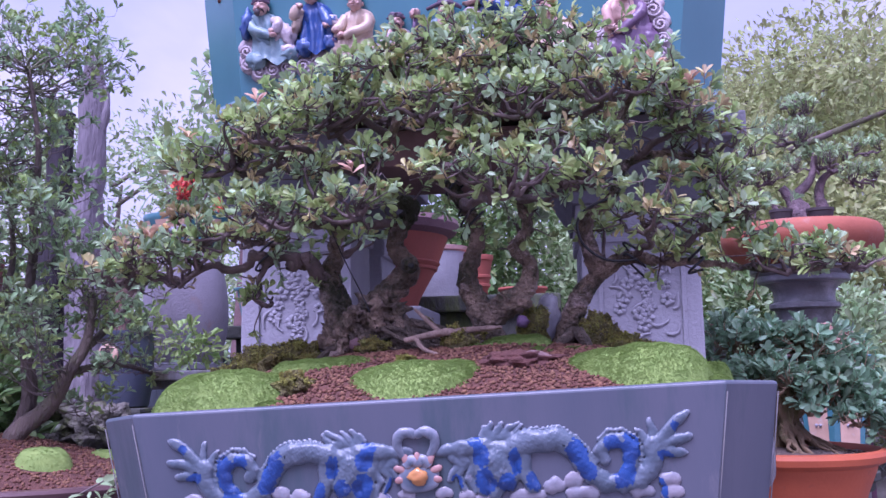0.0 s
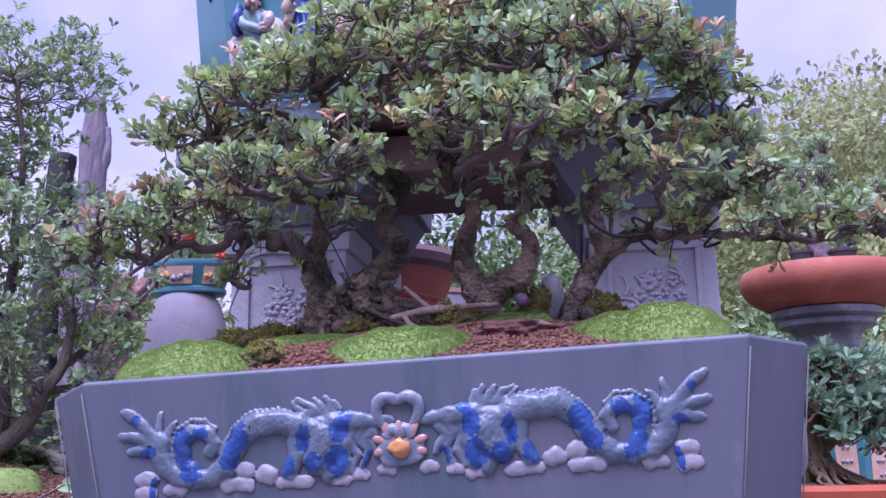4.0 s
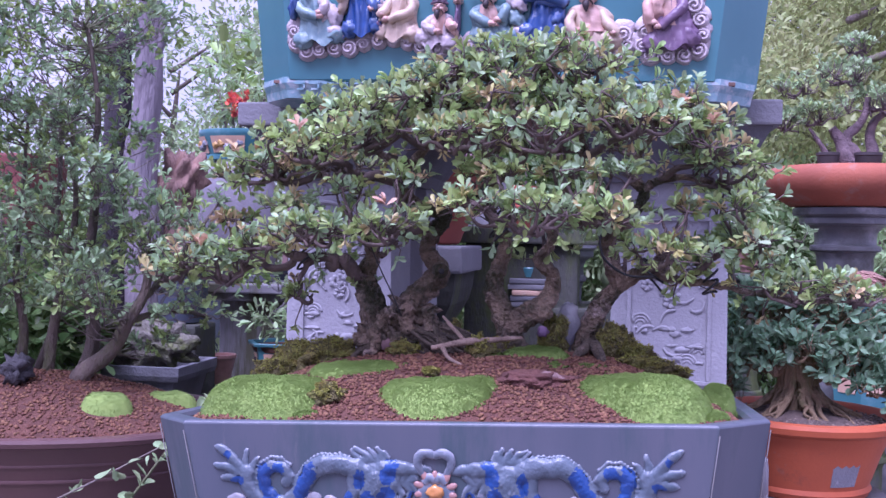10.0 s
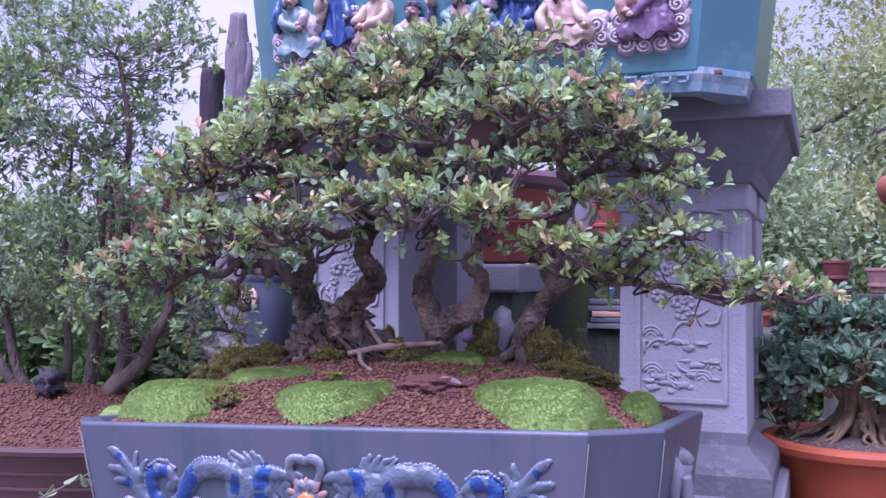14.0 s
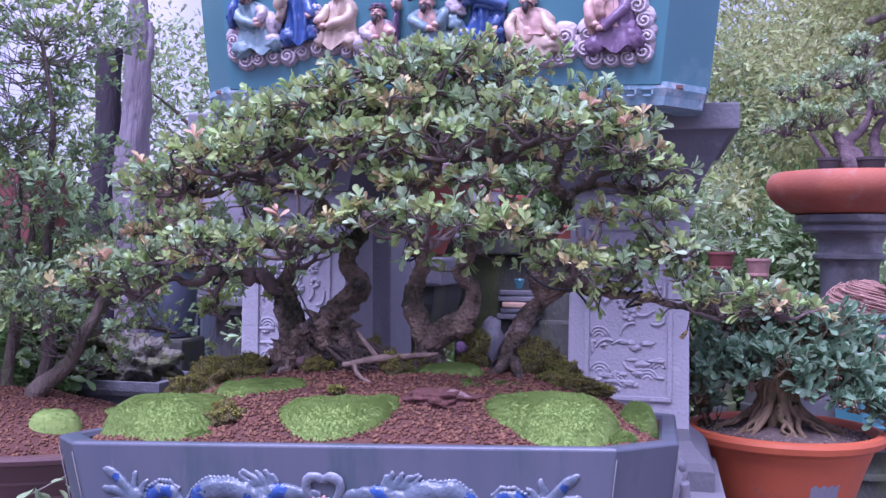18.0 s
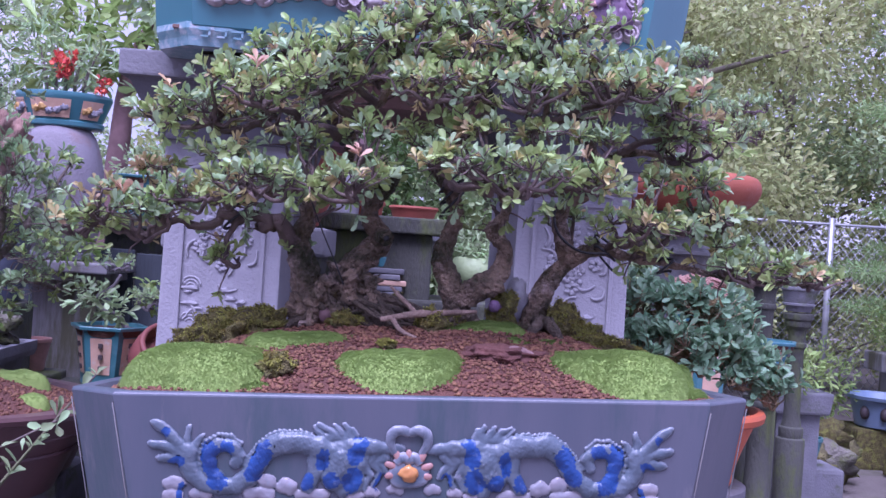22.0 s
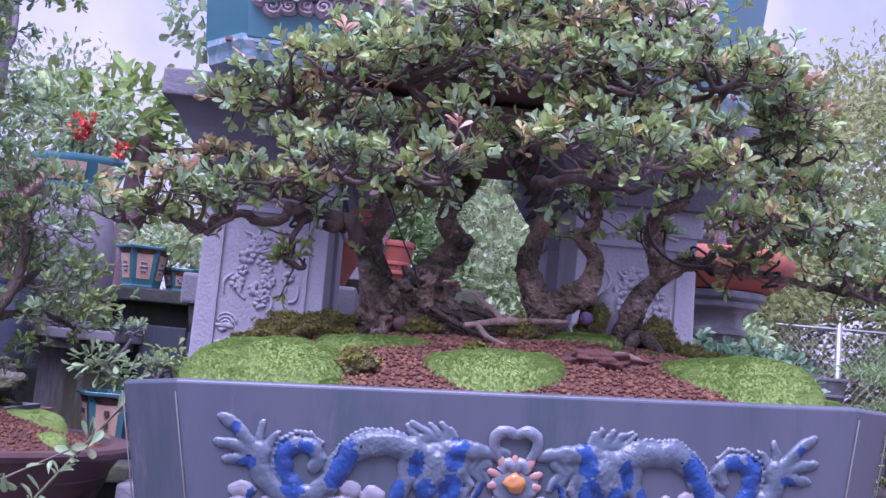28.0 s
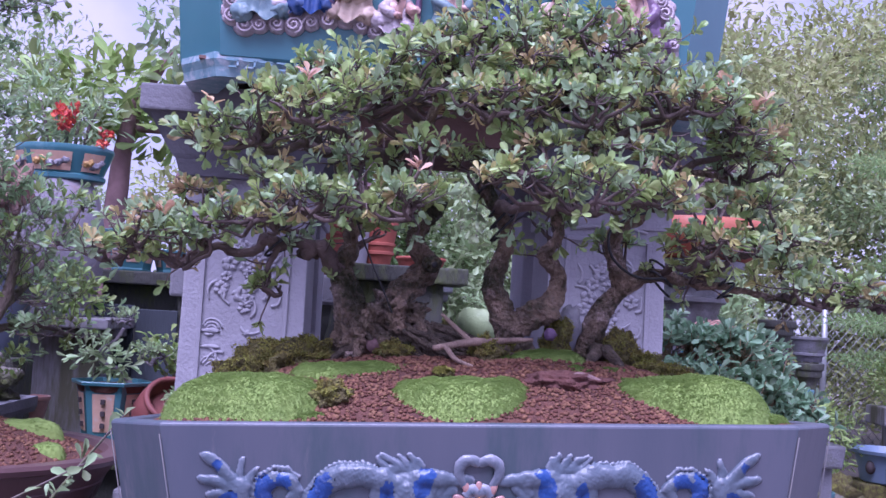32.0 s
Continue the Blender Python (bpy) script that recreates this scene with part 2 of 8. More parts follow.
BARK_TWIG = shader("dark_twig_bark", (0.17, 0.122, 0.108), (0.085, 0.062, 0.056), 0.8, 60, 300, 0.6, spots=(0.27, 0.2, 0.18), spot_amount=0.22, spot_scale=30, depth=0.004)
BARK_GREY = shader("grey_bark", (0.21, 0.165, 0.15), (0.12, 0.095, 0.09), 0.9, 25, 160, 0.8, spots=(0.155, 0.165, 0.085), spot_amount=0.42, spot_scale=14, streak=0.4, depth=0.008)
BARK_TAN = shader("tan_bark", (0.36, 0.255, 0.145), (0.18, 0.127, 0.075), 0.9, 18, 120, 0.9, spots=(0.13, 0.14, 0.05), spot_amount=0.3, spot_scale=14, streak=0.4, depth=0.012)
DEADWOOD = shader("weathered_grey_wood", (0.30, 0.26, 0.29), (0.18, 0.155, 0.175), 0.9, 14, 90, 0.9, streak=0.2, depth=0.012)
PINKWOOD = shader("cut_pink_wood", (0.21, 0.12, 0.12), (0.14, 0.08, 0.085), 0.85, 60, 300, 0.4, depth=0.002)
WIRE = shader("black_wire", (0.025, 0.025, 0.028), (0.018, 0.018, 0.02), 0.5, 50, 200, 0.05)
LEAF = shader("bonsai_leaves", (0.42, 0.52, 0.185), (0.32, 0.455, 0.165), 0.4, 14, 200, 0.0, island=0.36, coat=0.08, through_light=0.4)
LEAF_PALE = shader("pale_blue_green_leaves", (0.40, 0.525, 0.285), (0.33, 0.465, 0.26), 0.38, 14, 200, 0.0, island=0.3, coat=0.1, through_light=0.35)
LEAF_YOUNG = shader("young_leaves", (0.47, 0.45, 0.16), (0.53, 0.38, 0.22), 0.45, 14, 200, 0.0, island=0.35, through_light=0.3)
LEAF_PINK = shader("pink_young_leaves", (0.58, 0.36, 0.27), (0.52, 0.36, 0.2), 0.45, 14, 200, 0.0, island=0.3, through_light=0.3)
LEAF_B = shader("grey_green_leaves", (0.42, 0.54, 0.29), (0.33, 0.46, 0.235), 0.36, 9, 200, 0.0, island=0.45, through_light=0.45)
LEAF_GROUP = shader("dull_grey_green_leaves", (0.33, 0.455, 0.235), (0.255, 0.38, 0.19), 0.4, 9, 200, 0.0, island=0.4, through_light=0.45)
LEAF_DARK = shader("deep_green_leaves", (0.15, 0.24, 0.075), (0.10, 0.17, 0.055), 0.4, 9, 200, 0.0, island=0.45, through_light=0.35)
LEAF_LIME = shader("lime_green_leaves", (0.35, 0.46, 0.15), (0.26, 0.38, 0.12), 0.45, 9, 200, 0.0, island=0.4, through_light=0.4)
LEAF_BLUE = shader("blue_green_leaves", (0.255, 0.395, 0.235), (0.185, 0.315, 0.185), 0.36, 9, 200, 0.0, island=0.35, through_light=0.35)
LEAF_FAR = shader("distant_leaves", (0.385, 0.48, 0.25), (0.28, 0.375, 0.185), 0.5, 3, 60, 0.0, island=0.45, through_light=0.45)
LEAF_FAR_Y = shader("distant_yellow_leaves", (0.44, 0.475, 0.20), (0.33, 0.395, 0.165), 0.5, 3, 60, 0.0, island=0.4, through_light=0.45)
LEAF_FEATHER = shader("feathery_leaves", (0.32, 0.46, 0.19), (0.25, 0.38, 0.15), 0.5, 5, 80, 0.0, island=0.35, through_light=0.5)
RED_FLOWER = shader("red_petals", (0.78, 0.19, 0.13), (0.68, 0.12, 0.08), 0.5, 30, 200, 0.0, island=0.3, through_light=0.2)
GROUND = shader("damp_earth_path", (0.17, 0.145, 0.135), (0.12, 0.105, 0.095), 0.9, 2.2, 40, 0.5, spots=(0.08, 0.085, 0.05), spot_amount=0.25, spot_scale=1.3, depth=0.02)
GALV = shader("galvanised_wire", (0.42, 0.43, 0.45), (0.33, 0.34, 0.36), 0.45, 20, 200, 0.05, metal=0.6)
TUB_BLUE = shader("pale_blue_plastic", (0.20, 0.27, 0.40), (0.16, 0.22, 0.33), 0.4, 8, 100, 0.05)
CREAM = shader("cream_panel_glaze", (0.68, 0.45, 0.32), (0.58, 0.37, 0.26), 0.4, 30, 160, 0.15, spots=(0.62, 0.55, 0.5), spot_amount=0.25, spot_scale=35, depth=0.003)
INK = shader("dark_ink", (0.06, 0.045, 0.05), (0.05, 0.04, 0.04), 0.6, 30, 100, 0.0)
SKIN_GLAZE = shader("peach_glaze", (0.60, 0.38, 0.31), (0.50, 0.31, 0.26), 0.4, 80, 240, 0.25, spots=(0.48, 0.30, 0.27), spot_amount=0.2, spot_scale=60, coat=0.2, depth=0.003)
ROBE_GREEN = shader("sage_robe_glaze", (0.24, 0.34, 0.35), (0.15, 0.24, 0.28), 0.4, 80, 240, 0.25, spots=(0.42, 0.46, 0.46), spot_amount=0.2, spot_scale=60, coat=0.05, depth=0.003)
ROBE_CREAM = shader("cream_robe_glaze", (0.60, 0.46, 0.34), (0.50, 0.38, 0.29), 0.4, 80, 240, 0.25, spots=(0.45, 0.30, 0.24), spot_amount=0.2, spot_scale=60, coat=0.05, depth=0.003)
ROBE_PLUM = shader("plum_robe_glaze", (0.20, 0.125, 0.20), (0.15, 0.09, 0.16), 0.4, 80, 240, 0.25, spots=(0.36, 0.28, 0.33), spot_amount=0.2, spot_scale=60, coat=0.05, depth=0.003)


# ---- mesh helpers ----
class Buf:
    """Collects vertices and faces for one mesh."""

    def __init__(self):
        self.v, self.f, self.n, self.slot, self.slots, self.crisp = [], [], 0, 0, [], False

    def add(self, verts, faces):
        verts = np.asarray(verts, float).reshape(-1, 3)
        self.f.extend([tuple(i + self.n for i in f) for f in faces])
        self.slots.extend([self.slot] * len(faces))
        self.v.append(verts)
        self.n += len(verts)
        return self

    def mesh(self, name, material, smooth=True):
        me = bpy.data.meshes.new(name)
        me.from_pydata(np.concatenate(self.v).tolist(), [], self.f)
        for m in material if isinstance(material, (list, tuple)) else [material]:
            me.materials.append(m)
        if any(self.slots):
            me.polygons.foreach_set("material_index", self.slots)
        if smooth:
            me.polygons.foreach_set("use_smooth", [True] * len(me.polygons))
        me.update()
        if smooth and self.crisp:
            me.set_sharp_from_angle(angle=0.55)
        return me

    def use(self, slot):
        self.slot = slot
        return self

    def bm(self, b):
        b.verts.index_update()
        self.add([v.co[:] for v in b.verts], [[v.index for v in f.verts] for f in b.faces])
        b.free()
        return self

    def box(self, c, s, bevel=0.004, turn=0.0, taper=1.0):
        """A bevelled box with centre c and size s, turned about z; taper scales its top."""
        b = bmesh.new()
        bmesh.ops.create_cube(b, size=1)
        for v in b.verts:
            k = taper if v.co.z > 0 else 1.0
            v.co = Vector((v.co.x * s[0] * k, v.co.y * s[1] * k, v.co.z * s[2]))
        if bevel:
            bmesh.ops.bevel(b, geom=b.edges[:], offset=bevel, segments=2, profile=0.6, affect="EDGES")
        b.transform(Matrix.Translation(c) @ Matrix.Rotation(turn, 4, "Z"))
        return self.bm(b)

    def lathe(self, profile, c=(0, 0, 0), n=40, sx=1.0, sy=1.0, turn=0.0, wobble=0.0):
        """A turned body from (radius, z) pairs; sx, sy squash it to an oval."""
        self.crisp = True
        rows = []
        for k, (r, z) in enumerate(profile):
            a = np.arange(n) / n * 2 * math.pi + turn
            rr = r * (1 + wobble * np.sin(a * 3 + k))
            rows.append(np.stack([c[0] + rr * np.cos(a) * sx, c[1] + rr * np.sin(a) * sy, np.full(n, c[2] + z)], 1))
        faces = []
        for k in range(len(profile) - 1):
            for i in range(n):
                j = (i + 1) % n
                faces.append((k * n + i, k * n + j, (k + 1) * n + j, (k + 1) * n + i))
        faces.append(tuple(range(n))[::-1])
        faces.append(tuple(range((len(profile) - 1) * n, len(profile) * n)))
        return self.add(np.concatenate(rows), faces)

    def loft(self, rings, close=True):
        """A skin over rings of equal length; the first and last are capped if close."""
        n = len(rings[0])
        faces = []
        for k in range(len(rings) - 1):
            for i in range(n):
                j = (i + 1) % n
                faces.append((k * n + i, k * n + j, (k + 1) * n + j, (k + 1) * n + i))
        if close:
            faces.append(tuple(range(n))[::-1])
            faces.append(tuple(range((len(rings) - 1) * n, len(rings) * n)))
        return self.add(np.concatenate([np.asarray(r, float) for r in rings]), faces)

    def tube(self, pts, radii, sides=8, rough=0.0, smooth=2, seed=0):
        """A swept round limb through pts; radii per point or (start, end); rough makes it gnarled."""
        p = np.asarray(pts, float)
        if len(radii) == 2 and len(p) != 2:
            radii = np.linspace(radii[0], radii[1], len(p))
        r = np.asarray(radii, float)
        for _ in range(smooth):
            if len(p) < 3:
                break
            q, s = [p[0]], [r[0]]
            for i in range(len(p) - 1):
                q += [p[i] * 0.75 + p[i + 1] * 0.25, p[i] * 0.25 + p[i + 1] * 0.75]
                s += [r[i] * 0.75 + r[i + 1] * 0.25, r[i] * 0.25 + r[i + 1] * 0.75]
            p, r = np.array(q + [p[-1]]), np.array(s + [r[-1]])
        tang = np.gradient(p, axis=0)
        tang /= np.linalg.norm(tang, axis=1)[:, None] + 1e-9
        up = np.array([0.3, 0.9, 0.2])
        a = np.cross(tang, up)
        a /= np.linalg.norm(a, axis=1)[:, None] + 1e-9
        b = np.cross(tang, a)
        ang = np.arange(sides) / sides * 2 * math.pi
        ring = p[:, None] + r[:, None, None] * (np.cos(ang)[None, :, None] * a[:, None] + np.sin(ang)[None, :, None] * b[:, None])
        if rough:
            rng = np.random.RandomState(seed + len(p))
            k = 1 + rough * rng.uniform(-1, 1, ring.shape[:2])[..., None]
            k = (k + np.roll(k, 1, 0)) / 2
            ring = p[:, None] + (ring - p[:, None]) * k
        return self.loft(list(ring))

    def blob(self, c, s, amp=0.2, freq=3.0, sub=2, seed=0, turn=(0, 0, 0), flat=None):
        """A lumpy stone or clump with centre c and half sizes s."""
        b = bmesh.new()
        bmesh.ops.create_icosphere(b, subdivisions=sub, radius=1)
        off = Vector((seed * 3.1, seed * 1.7, seed * 0.9))
        for v in b.verts:
            k = 1 + amp * noise.noise(v.co * freq * 0.5 + off) * 1.6 + amp * 0.5 * noise.noise(v.co * freq * 1.6 + off)
            v.co *= k
            if flat is not None and v.co.z < flat:
                v.co.z = flat
        b.transform(Matrix.Translation(c) @ Euler(turn).to_matrix().to_4x4() @ Matrix.Diagonal((*s, 1)))
        return self.bm(b)


def leaf_buf(base, way, up, length, width, droop=0.12):
    """Flat folded leaves: for each a base point, a direction, an up vector and a length. Eight corners and two halves each."""
    way = way / (np.linalg.norm(way, axis=1)[:, None] + 1e-9)
    side = np.cross(way, up)
    side /= np.linalg.norm(side, axis=1)[:, None] + 1e-9
    nor = np.cross(side, way)
    L, W = length[:, None], (length * width)[:, None]
    def at(u, w, lift):
        return base + way * L * u + side * W * w + nor * L * lift
    p = [base, at(0.36, 0.24, 0.05), at(0.7, 0.5, 0.07 - droop * 0.4), at(0.95, 0.34, 0.02 - droop * 0.7), at(1.01, 0, -droop),
         at(0.95, -0.34, 0.02 - droop * 0.7), at(0.7, -0.5, 0.07 - droop * 0.4), at(0.36, -0.24, 0.05)]
    v = np.stack(p, 1).reshape(-1, 3)
    i = np.arange(len(base))[:, None] * 8
    f = np.concatenate([i + np.array([[0, 1, 2, 3, 4]]), i + np.array([[0, 4, 5, 6, 7]])], 1).reshape(-1, 5)
    return v, f


def leaf_mesh(name, v, f, material):
    me = bpy.data.meshes.new(name)
    me.vertices.add(len(v))
    me.vertices.foreach_set("co", v.astype(np.float32).ravel())
    me.loops.add(f.size)
    me.loops.foreach_set("vertex_index", f.astype(np.int32).ravel())
    me.polygons.add(len(f))
    me.polygons.foreach_set("loop_start", np.arange(0, f.size, f.shape[1], dtype=np.int32))
    me.polygons.foreach_set("loop_total", np.full(len(f), f.shape[1], dtype=np.int32))
    me.update(calc_edges=True)
    me.materials.append(material)
    return me


def thing(name, label, category, group="", at=(0, 0, 0), kind="", turn=(0, 0, 0)):
    ob = new(name)
    ob.empty_display_size = 0.05
    ob.location, ob.rotation_euler = at, turn
    return tagged(ob, label, category, group, kind)


def part(name, buf, material, parent, label="", smooth=True, kind=""):
    """One mesh under a thing or a part."""
    ob = new(name, buf if isinstance(buf, bpy.types.Mesh) else buf.mesh(name, material, smooth))
    ob.parent = parent
    return tagged(ob, label, kind=kind)


def single(name, buf, material, label, category, group="", kind="", smooth=True):
    """A thing that is one mesh."""
    return tagged(new(name, buf.mesh(name, material, smooth)), label, category, group, kind)


def rosettes(rng, tips, ways, length, width, count=(5, 8), spread=0.8):
    """Tufts of leaves at the ends of twigs."""
    n = rng.randint(count[0], count[1] + 1, len(tips))
    base, axis = np.repeat(tips, n, 0), np.repeat(ways, n, 0)
    axis = axis / (np.linalg.norm(axis, axis=1)[:, None] + 1e-9)
    r = rng.normal(size=base.shape)
    r -= (r * axis).sum(1)[:, None] * axis
    r /= np.linalg.norm(r, axis=1)[:, None] + 1e-9
    open_ = rng.uniform(0.35, 1.0, len(base))[:, None] * spread * 1.3
    way = axis * (1.15 - open_ * 0.55) + r * open_
    ln = length * rng.uniform(0.6, 1.2, len(base))
    back = rng.uniform(0, 1, len(base))[:, None] * length * 0.7
    return leaf_buf(base - axis * back, way, axis + rng.normal(size=base.shape) * 0.25, ln, width * rng.uniform(0.85, 1.15))


def crown(rng, pads, per, leaf, width, twig, anchors=None, young=0.04, count=(5, 8), up=0.7, shell=0.45):
    """Foliage pads: each (x, y, z, rx, ry, rz). Gives leaf data, young-leaf data and a Buf of twigs."""
    tips, ways, tw = [], [], Buf()
    for x, y, z, rx, ry, rz in pads:
        vol = max(8, int(per * (rx * ry + rx * rz + ry * rz) / 3e-3))
        d = rng.normal(size=(vol, 3))
        d /= np.linalg.norm(d, axis=1)[:, None]
        d[:, 2] = np.where(d[:, 2] < -0.35, -d[:, 2] * 0.6, d[:, 2])
        rad = rng.uniform(shell, 1.0, vol)[:, None] ** 0.6 * (1 + 0.22 * rng.normal(size=(vol, 1))).clip(0.6, 1.45)
        t = np.array([x, y, z]) + d * rad * np.array([rx, ry, rz])
        w = d * np.array([1, 1, 0.8]) + np.array([0, 0, up]) + rng.normal(size=(vol, 3)) * 0.3
        tips.append(t)
        ways.append(w)
        root = np.array([x, y, z - rz * 0.75])
        hubs = [root + rng.uniform(-0.65, 0.65, 3) * np.array([rx, ry, rz * 0.5]) for _ in range(max(3, vol // 9))]
        for h in hubs:
            way = [root + (h - root) * u + rng.normal(size=3) * twig * 4.0 * (0 < u < 1) for u in (0, 0.25, 0.5, 0.75, 1)]
            tw.tube(way, [twig * 2.2, twig * 2.0, twig * 1.7, twig * 1.4, twig * 1.1], 5, 0.15, 1)
        for q, s in zip(t, w):
            h = hubs[int(np.argmin([((q - e) ** 2).sum() for e in hubs]))]
            mid = (q + h) / 2 + rng.normal(size=3) * twig * 2.5 - np.array([0, 0, rz * 0.08])
            tw.tube([h, mid, q], [twig * 0.8, twig * 0.6, twig * 0.4], 3, 0, 0)
    tips, ways = np.concatenate(tips), np.concatenate(ways)
    pick = rng.uniform(size=len(tips)) < young
    old = rosettes(rng, tips[~pick], ways[~pick], leaf, width, count)
    fresh = rosettes(rng, tips[pick], ways[pick], leaf * 0.85, width * 0.9, count) if pick.any() else None
    return old, fresh, tw


def scatter_leaves(rng, pads, count, leaf, width, up=0.5, shell=0.3):
    """Looser foliage for trees farther off: leaves strewn in ellipsoids, facing outwards."""
    pads = np.asarray(pads, float)
    size = pads[:, 3] * pads[:, 4] + pads[:, 3] * pads[:, 5]
    pick = rng.choice(len(pads), count, p=size / size.sum())
    d = rng.normal(size=(count, 3))
    d /= np.linalg.norm(d, axis=1)[:, None]
    clump = 1 + 0.25 * np.sin(d[:, :1] * 9 + pick[:, None]) * np.sin(d[:, 1:2] * 8 + pick[:, None] * 2) * np.cos(d[:, 2:] * 7)
    c = pads[pick, :3] + d * pads[pick, 3:] * rng.uniform(shell, 1.05, (count, 1)) ** 0.5 * clump
    way = d + rng.normal(size=(count, 3)) * 0.7 + np.array([0, 0, up * 0.3])
    return leaf_buf(c, way, np.array([0, 0, 1.0]) + rng.normal(size=(count, 3)) * 0.5 + d * 0.4, leaf * rng.uniform(0.6, 1.3, count), width)


def grow(rng, limbs, pads, per, leaf, width, twig, young=0.06, count=(5, 8), droop=0.08, shell=0.15, loose=0, pale=0.0, dense=1.0):
    """Airy foliage: crooked branches run from the limbs into each pad, twigs leave them and end in leaf tufts."""
    nodes = np.concatenate([np.asarray(p, float) for p in limbs])
    tips, ways, tw = [], [], Buf()
    for x, y, z, rx, ry, rz in pads:
        c = np.array([x, y, z])
        size = np.array([rx, ry, rz])
        root = nodes[int(np.argmin(((nodes - c + np.array([0, 0, rz])) ** 2).sum(1)))]
        n = max(4, int(rx * ry / 7e-4 * dense))
        mains = []
        for k in range(n):
            a, rad = k * 2.4 + rng.uniform(-0.4, 0.4), math.sqrt((k + 0.6) / n)
            end = c + size * np.array([math.cos(a) * rad * 0.8, math.sin(a) * rad * 0.8, rng.uniform(-0.55, 0.1)])
            span = np.linalg.norm(end - root)
            sag = np.array([0, 0, -0.1 * span])
            pts = [root + (end - root) * u + sag * math.sin(u * 3.14) + rng.normal(size=3) * span * 0.07 * (0 < u < 1) for u in np.linspace(0, 1, 6)]
            tw.tube(pts, np.linspace(twig * 2.6, twig * 1.1, 6), 5, 0.15, 1)
            mains.append(np.array(pts[2:]))
        mains = np.concatenate(mains)
        m = max(8, int(per * (rx * ry + rx * rz + ry * rz) / 3e-3))
        d = rng.normal(size=(m, 3))
        d /= np.linalg.norm(d, axis=1)[:, None]
        low = rng.uniform(size=m) < droop
        d[:, 2] = np.where(low, -abs(d[:, 2]) * 1.1, np.where(d[:, 2] < -0.25, abs(d[:, 2]) * 0.7, d[:, 2]))
        t = c + d * size * rng.uniform(shell, 1.0, (m, 1)) ** 0.55 * (1 + 0.2 * rng.normal(size=(m, 1))).clip(0.6, 1.4)
        w = d * np.array([0.9, 0.9, 0.5]) + np.where(low[:, None], np.array([[0, 0, -0.2]]), np.array([[0, 0, 0.75]])) + rng.normal(size=(m, 3)) * 0.35
        for q, s in zip(t, w):
            h = mains[int(np.argmin(((mains - q) ** 2).sum(1)))]
            gap = np.linalg.norm(q - h)
            e = q - s / np.linalg.norm(s) * gap * 0.35
            mid = h + (e - h) * 0.5 + rng.normal(size=3) * gap * 0.1
            tw.tube([h, mid, e, q], [twig * 0.95, twig * 0.8, twig * 0.65, twig * 0.5], 3, 0, 0)
        tips.append(t)
        ways.append(w)
    for k in range(loose):
        h = nodes[rng.randint(len(nodes))]
        s = rng.normal(size=3) * np.array([1, 1, 0.8]) + np.array([0, -0.2, 0.15])
        q = h + s / np.linalg.norm(s) * rng.uniform(0.015, 0.045)
        tw.tube([h, (h + q) / 2 + rng.normal(size=3) * 0.004, q], [twig, twig * 0.8, twig * 0.5], 4, 0, 0)
        tips.append(q[None])
        ways.append((s + np.array([0, 0, 0.4]))[None])
    tips, ways = np.concatenate(tips), np.concatenate(ways)
    patch = np.array([noise.noise(Vector(p * 16)) for p in tips])
    pick = rng.uniform(size=len(tips)) < young * (0.25 + 2.6 * (patch > 0.12))
    fresh = rosettes(rng, tips[pick], ways[pick], leaf * 0.9, width * 0.9, count)
    tips, ways = tips[~pick], ways[~pick]
    if not pale:
        return rosettes(rng, tips, ways, leaf, width, count), fresh, tw
    light = rng.uniform(size=len(tips)) < pale
    old = rosettes(rng, tips[~light], ways[~light], leaf, width, count), rosettes(rng, tips[light], ways[light], leaf, width, count)
    return old, fresh, tw


def along(pts, n=6):
    """Extra points on a polyline."""
    p = np.asarray(pts, float)
    u = np.linspace(0, len(p) - 1, (len(p) - 1) * n + 1)
    i = np.minimum(u.astype(int), len(p) - 2)
    return p[i] + (p[i + 1] - p[i]) * (u - i)[:, None]


def burrs(b, rng, pts, radii, n, size=0.5):
    """Knobs and scars on a trunk."""
    p, r = along(pts, 4), np.interp(np.linspace(0, 1, (len(pts) - 1) * 4 + 1), np.linspace(0, 1, len(pts)), radii)
    for k in range(n):
        i = rng.randint(1, len(p) - 1)
        a = rng.uniform(0, 6.28)
        o = np.array([math.cos(a), math.sin(a), rng.uniform(-0.3, 0.3)]) * r[i] * 0.62
        s = r[i] * size * rng.uniform(0.45, 0.95)
        b.blob(tuple(p[i] + o), (s, s, s * rng.uniform(0.7, 1.5)), 0.5, 5, 2, k)

# ---- large structure ----
g = Buf()
N = 48
gx = np.concatenate([-np.geomspace(400, 1, N // 2), np.geomspace(1, 400, N // 2)])
gy = np.concatenate([-np.geomspace(400, 1, N // 2), np.geomspace(1, 400, N // 2)])
gv = [(x, y, -0.002 + 0.02 * noise.noise(Vector((x * 0.7, y * 0.7, 0)))) for y in gy for x in gx]
g.add(gv, [(j * N + i, j * N + i + 1, (j + 1) * N + i + 1, (j + 1) * N + i) for j in range(N - 1) for i in range(N - 1)])
single("ground", g, GROUND, "damp trodden earth and concrete of the garden path", "ground", kind="structure")

TILT = 0.042
PITCH = 0.0774
POT_AT = (0, 0.003, 1.0043)


def ring8(hx, y0, y1, c, z):
    """The eight corners of a chamfered oblong at height z."""
    return [(-hx + c, y0, z), (hx - c, y0, z), (hx, y0 + c * 1.08, z), (hx, y1 - c * 1.08, z), (hx - c, y1, z), (-hx + c, y1, z), (-hx, y1 - c * 1.08, z), (-hx, y0 + c * 1.08, z)]


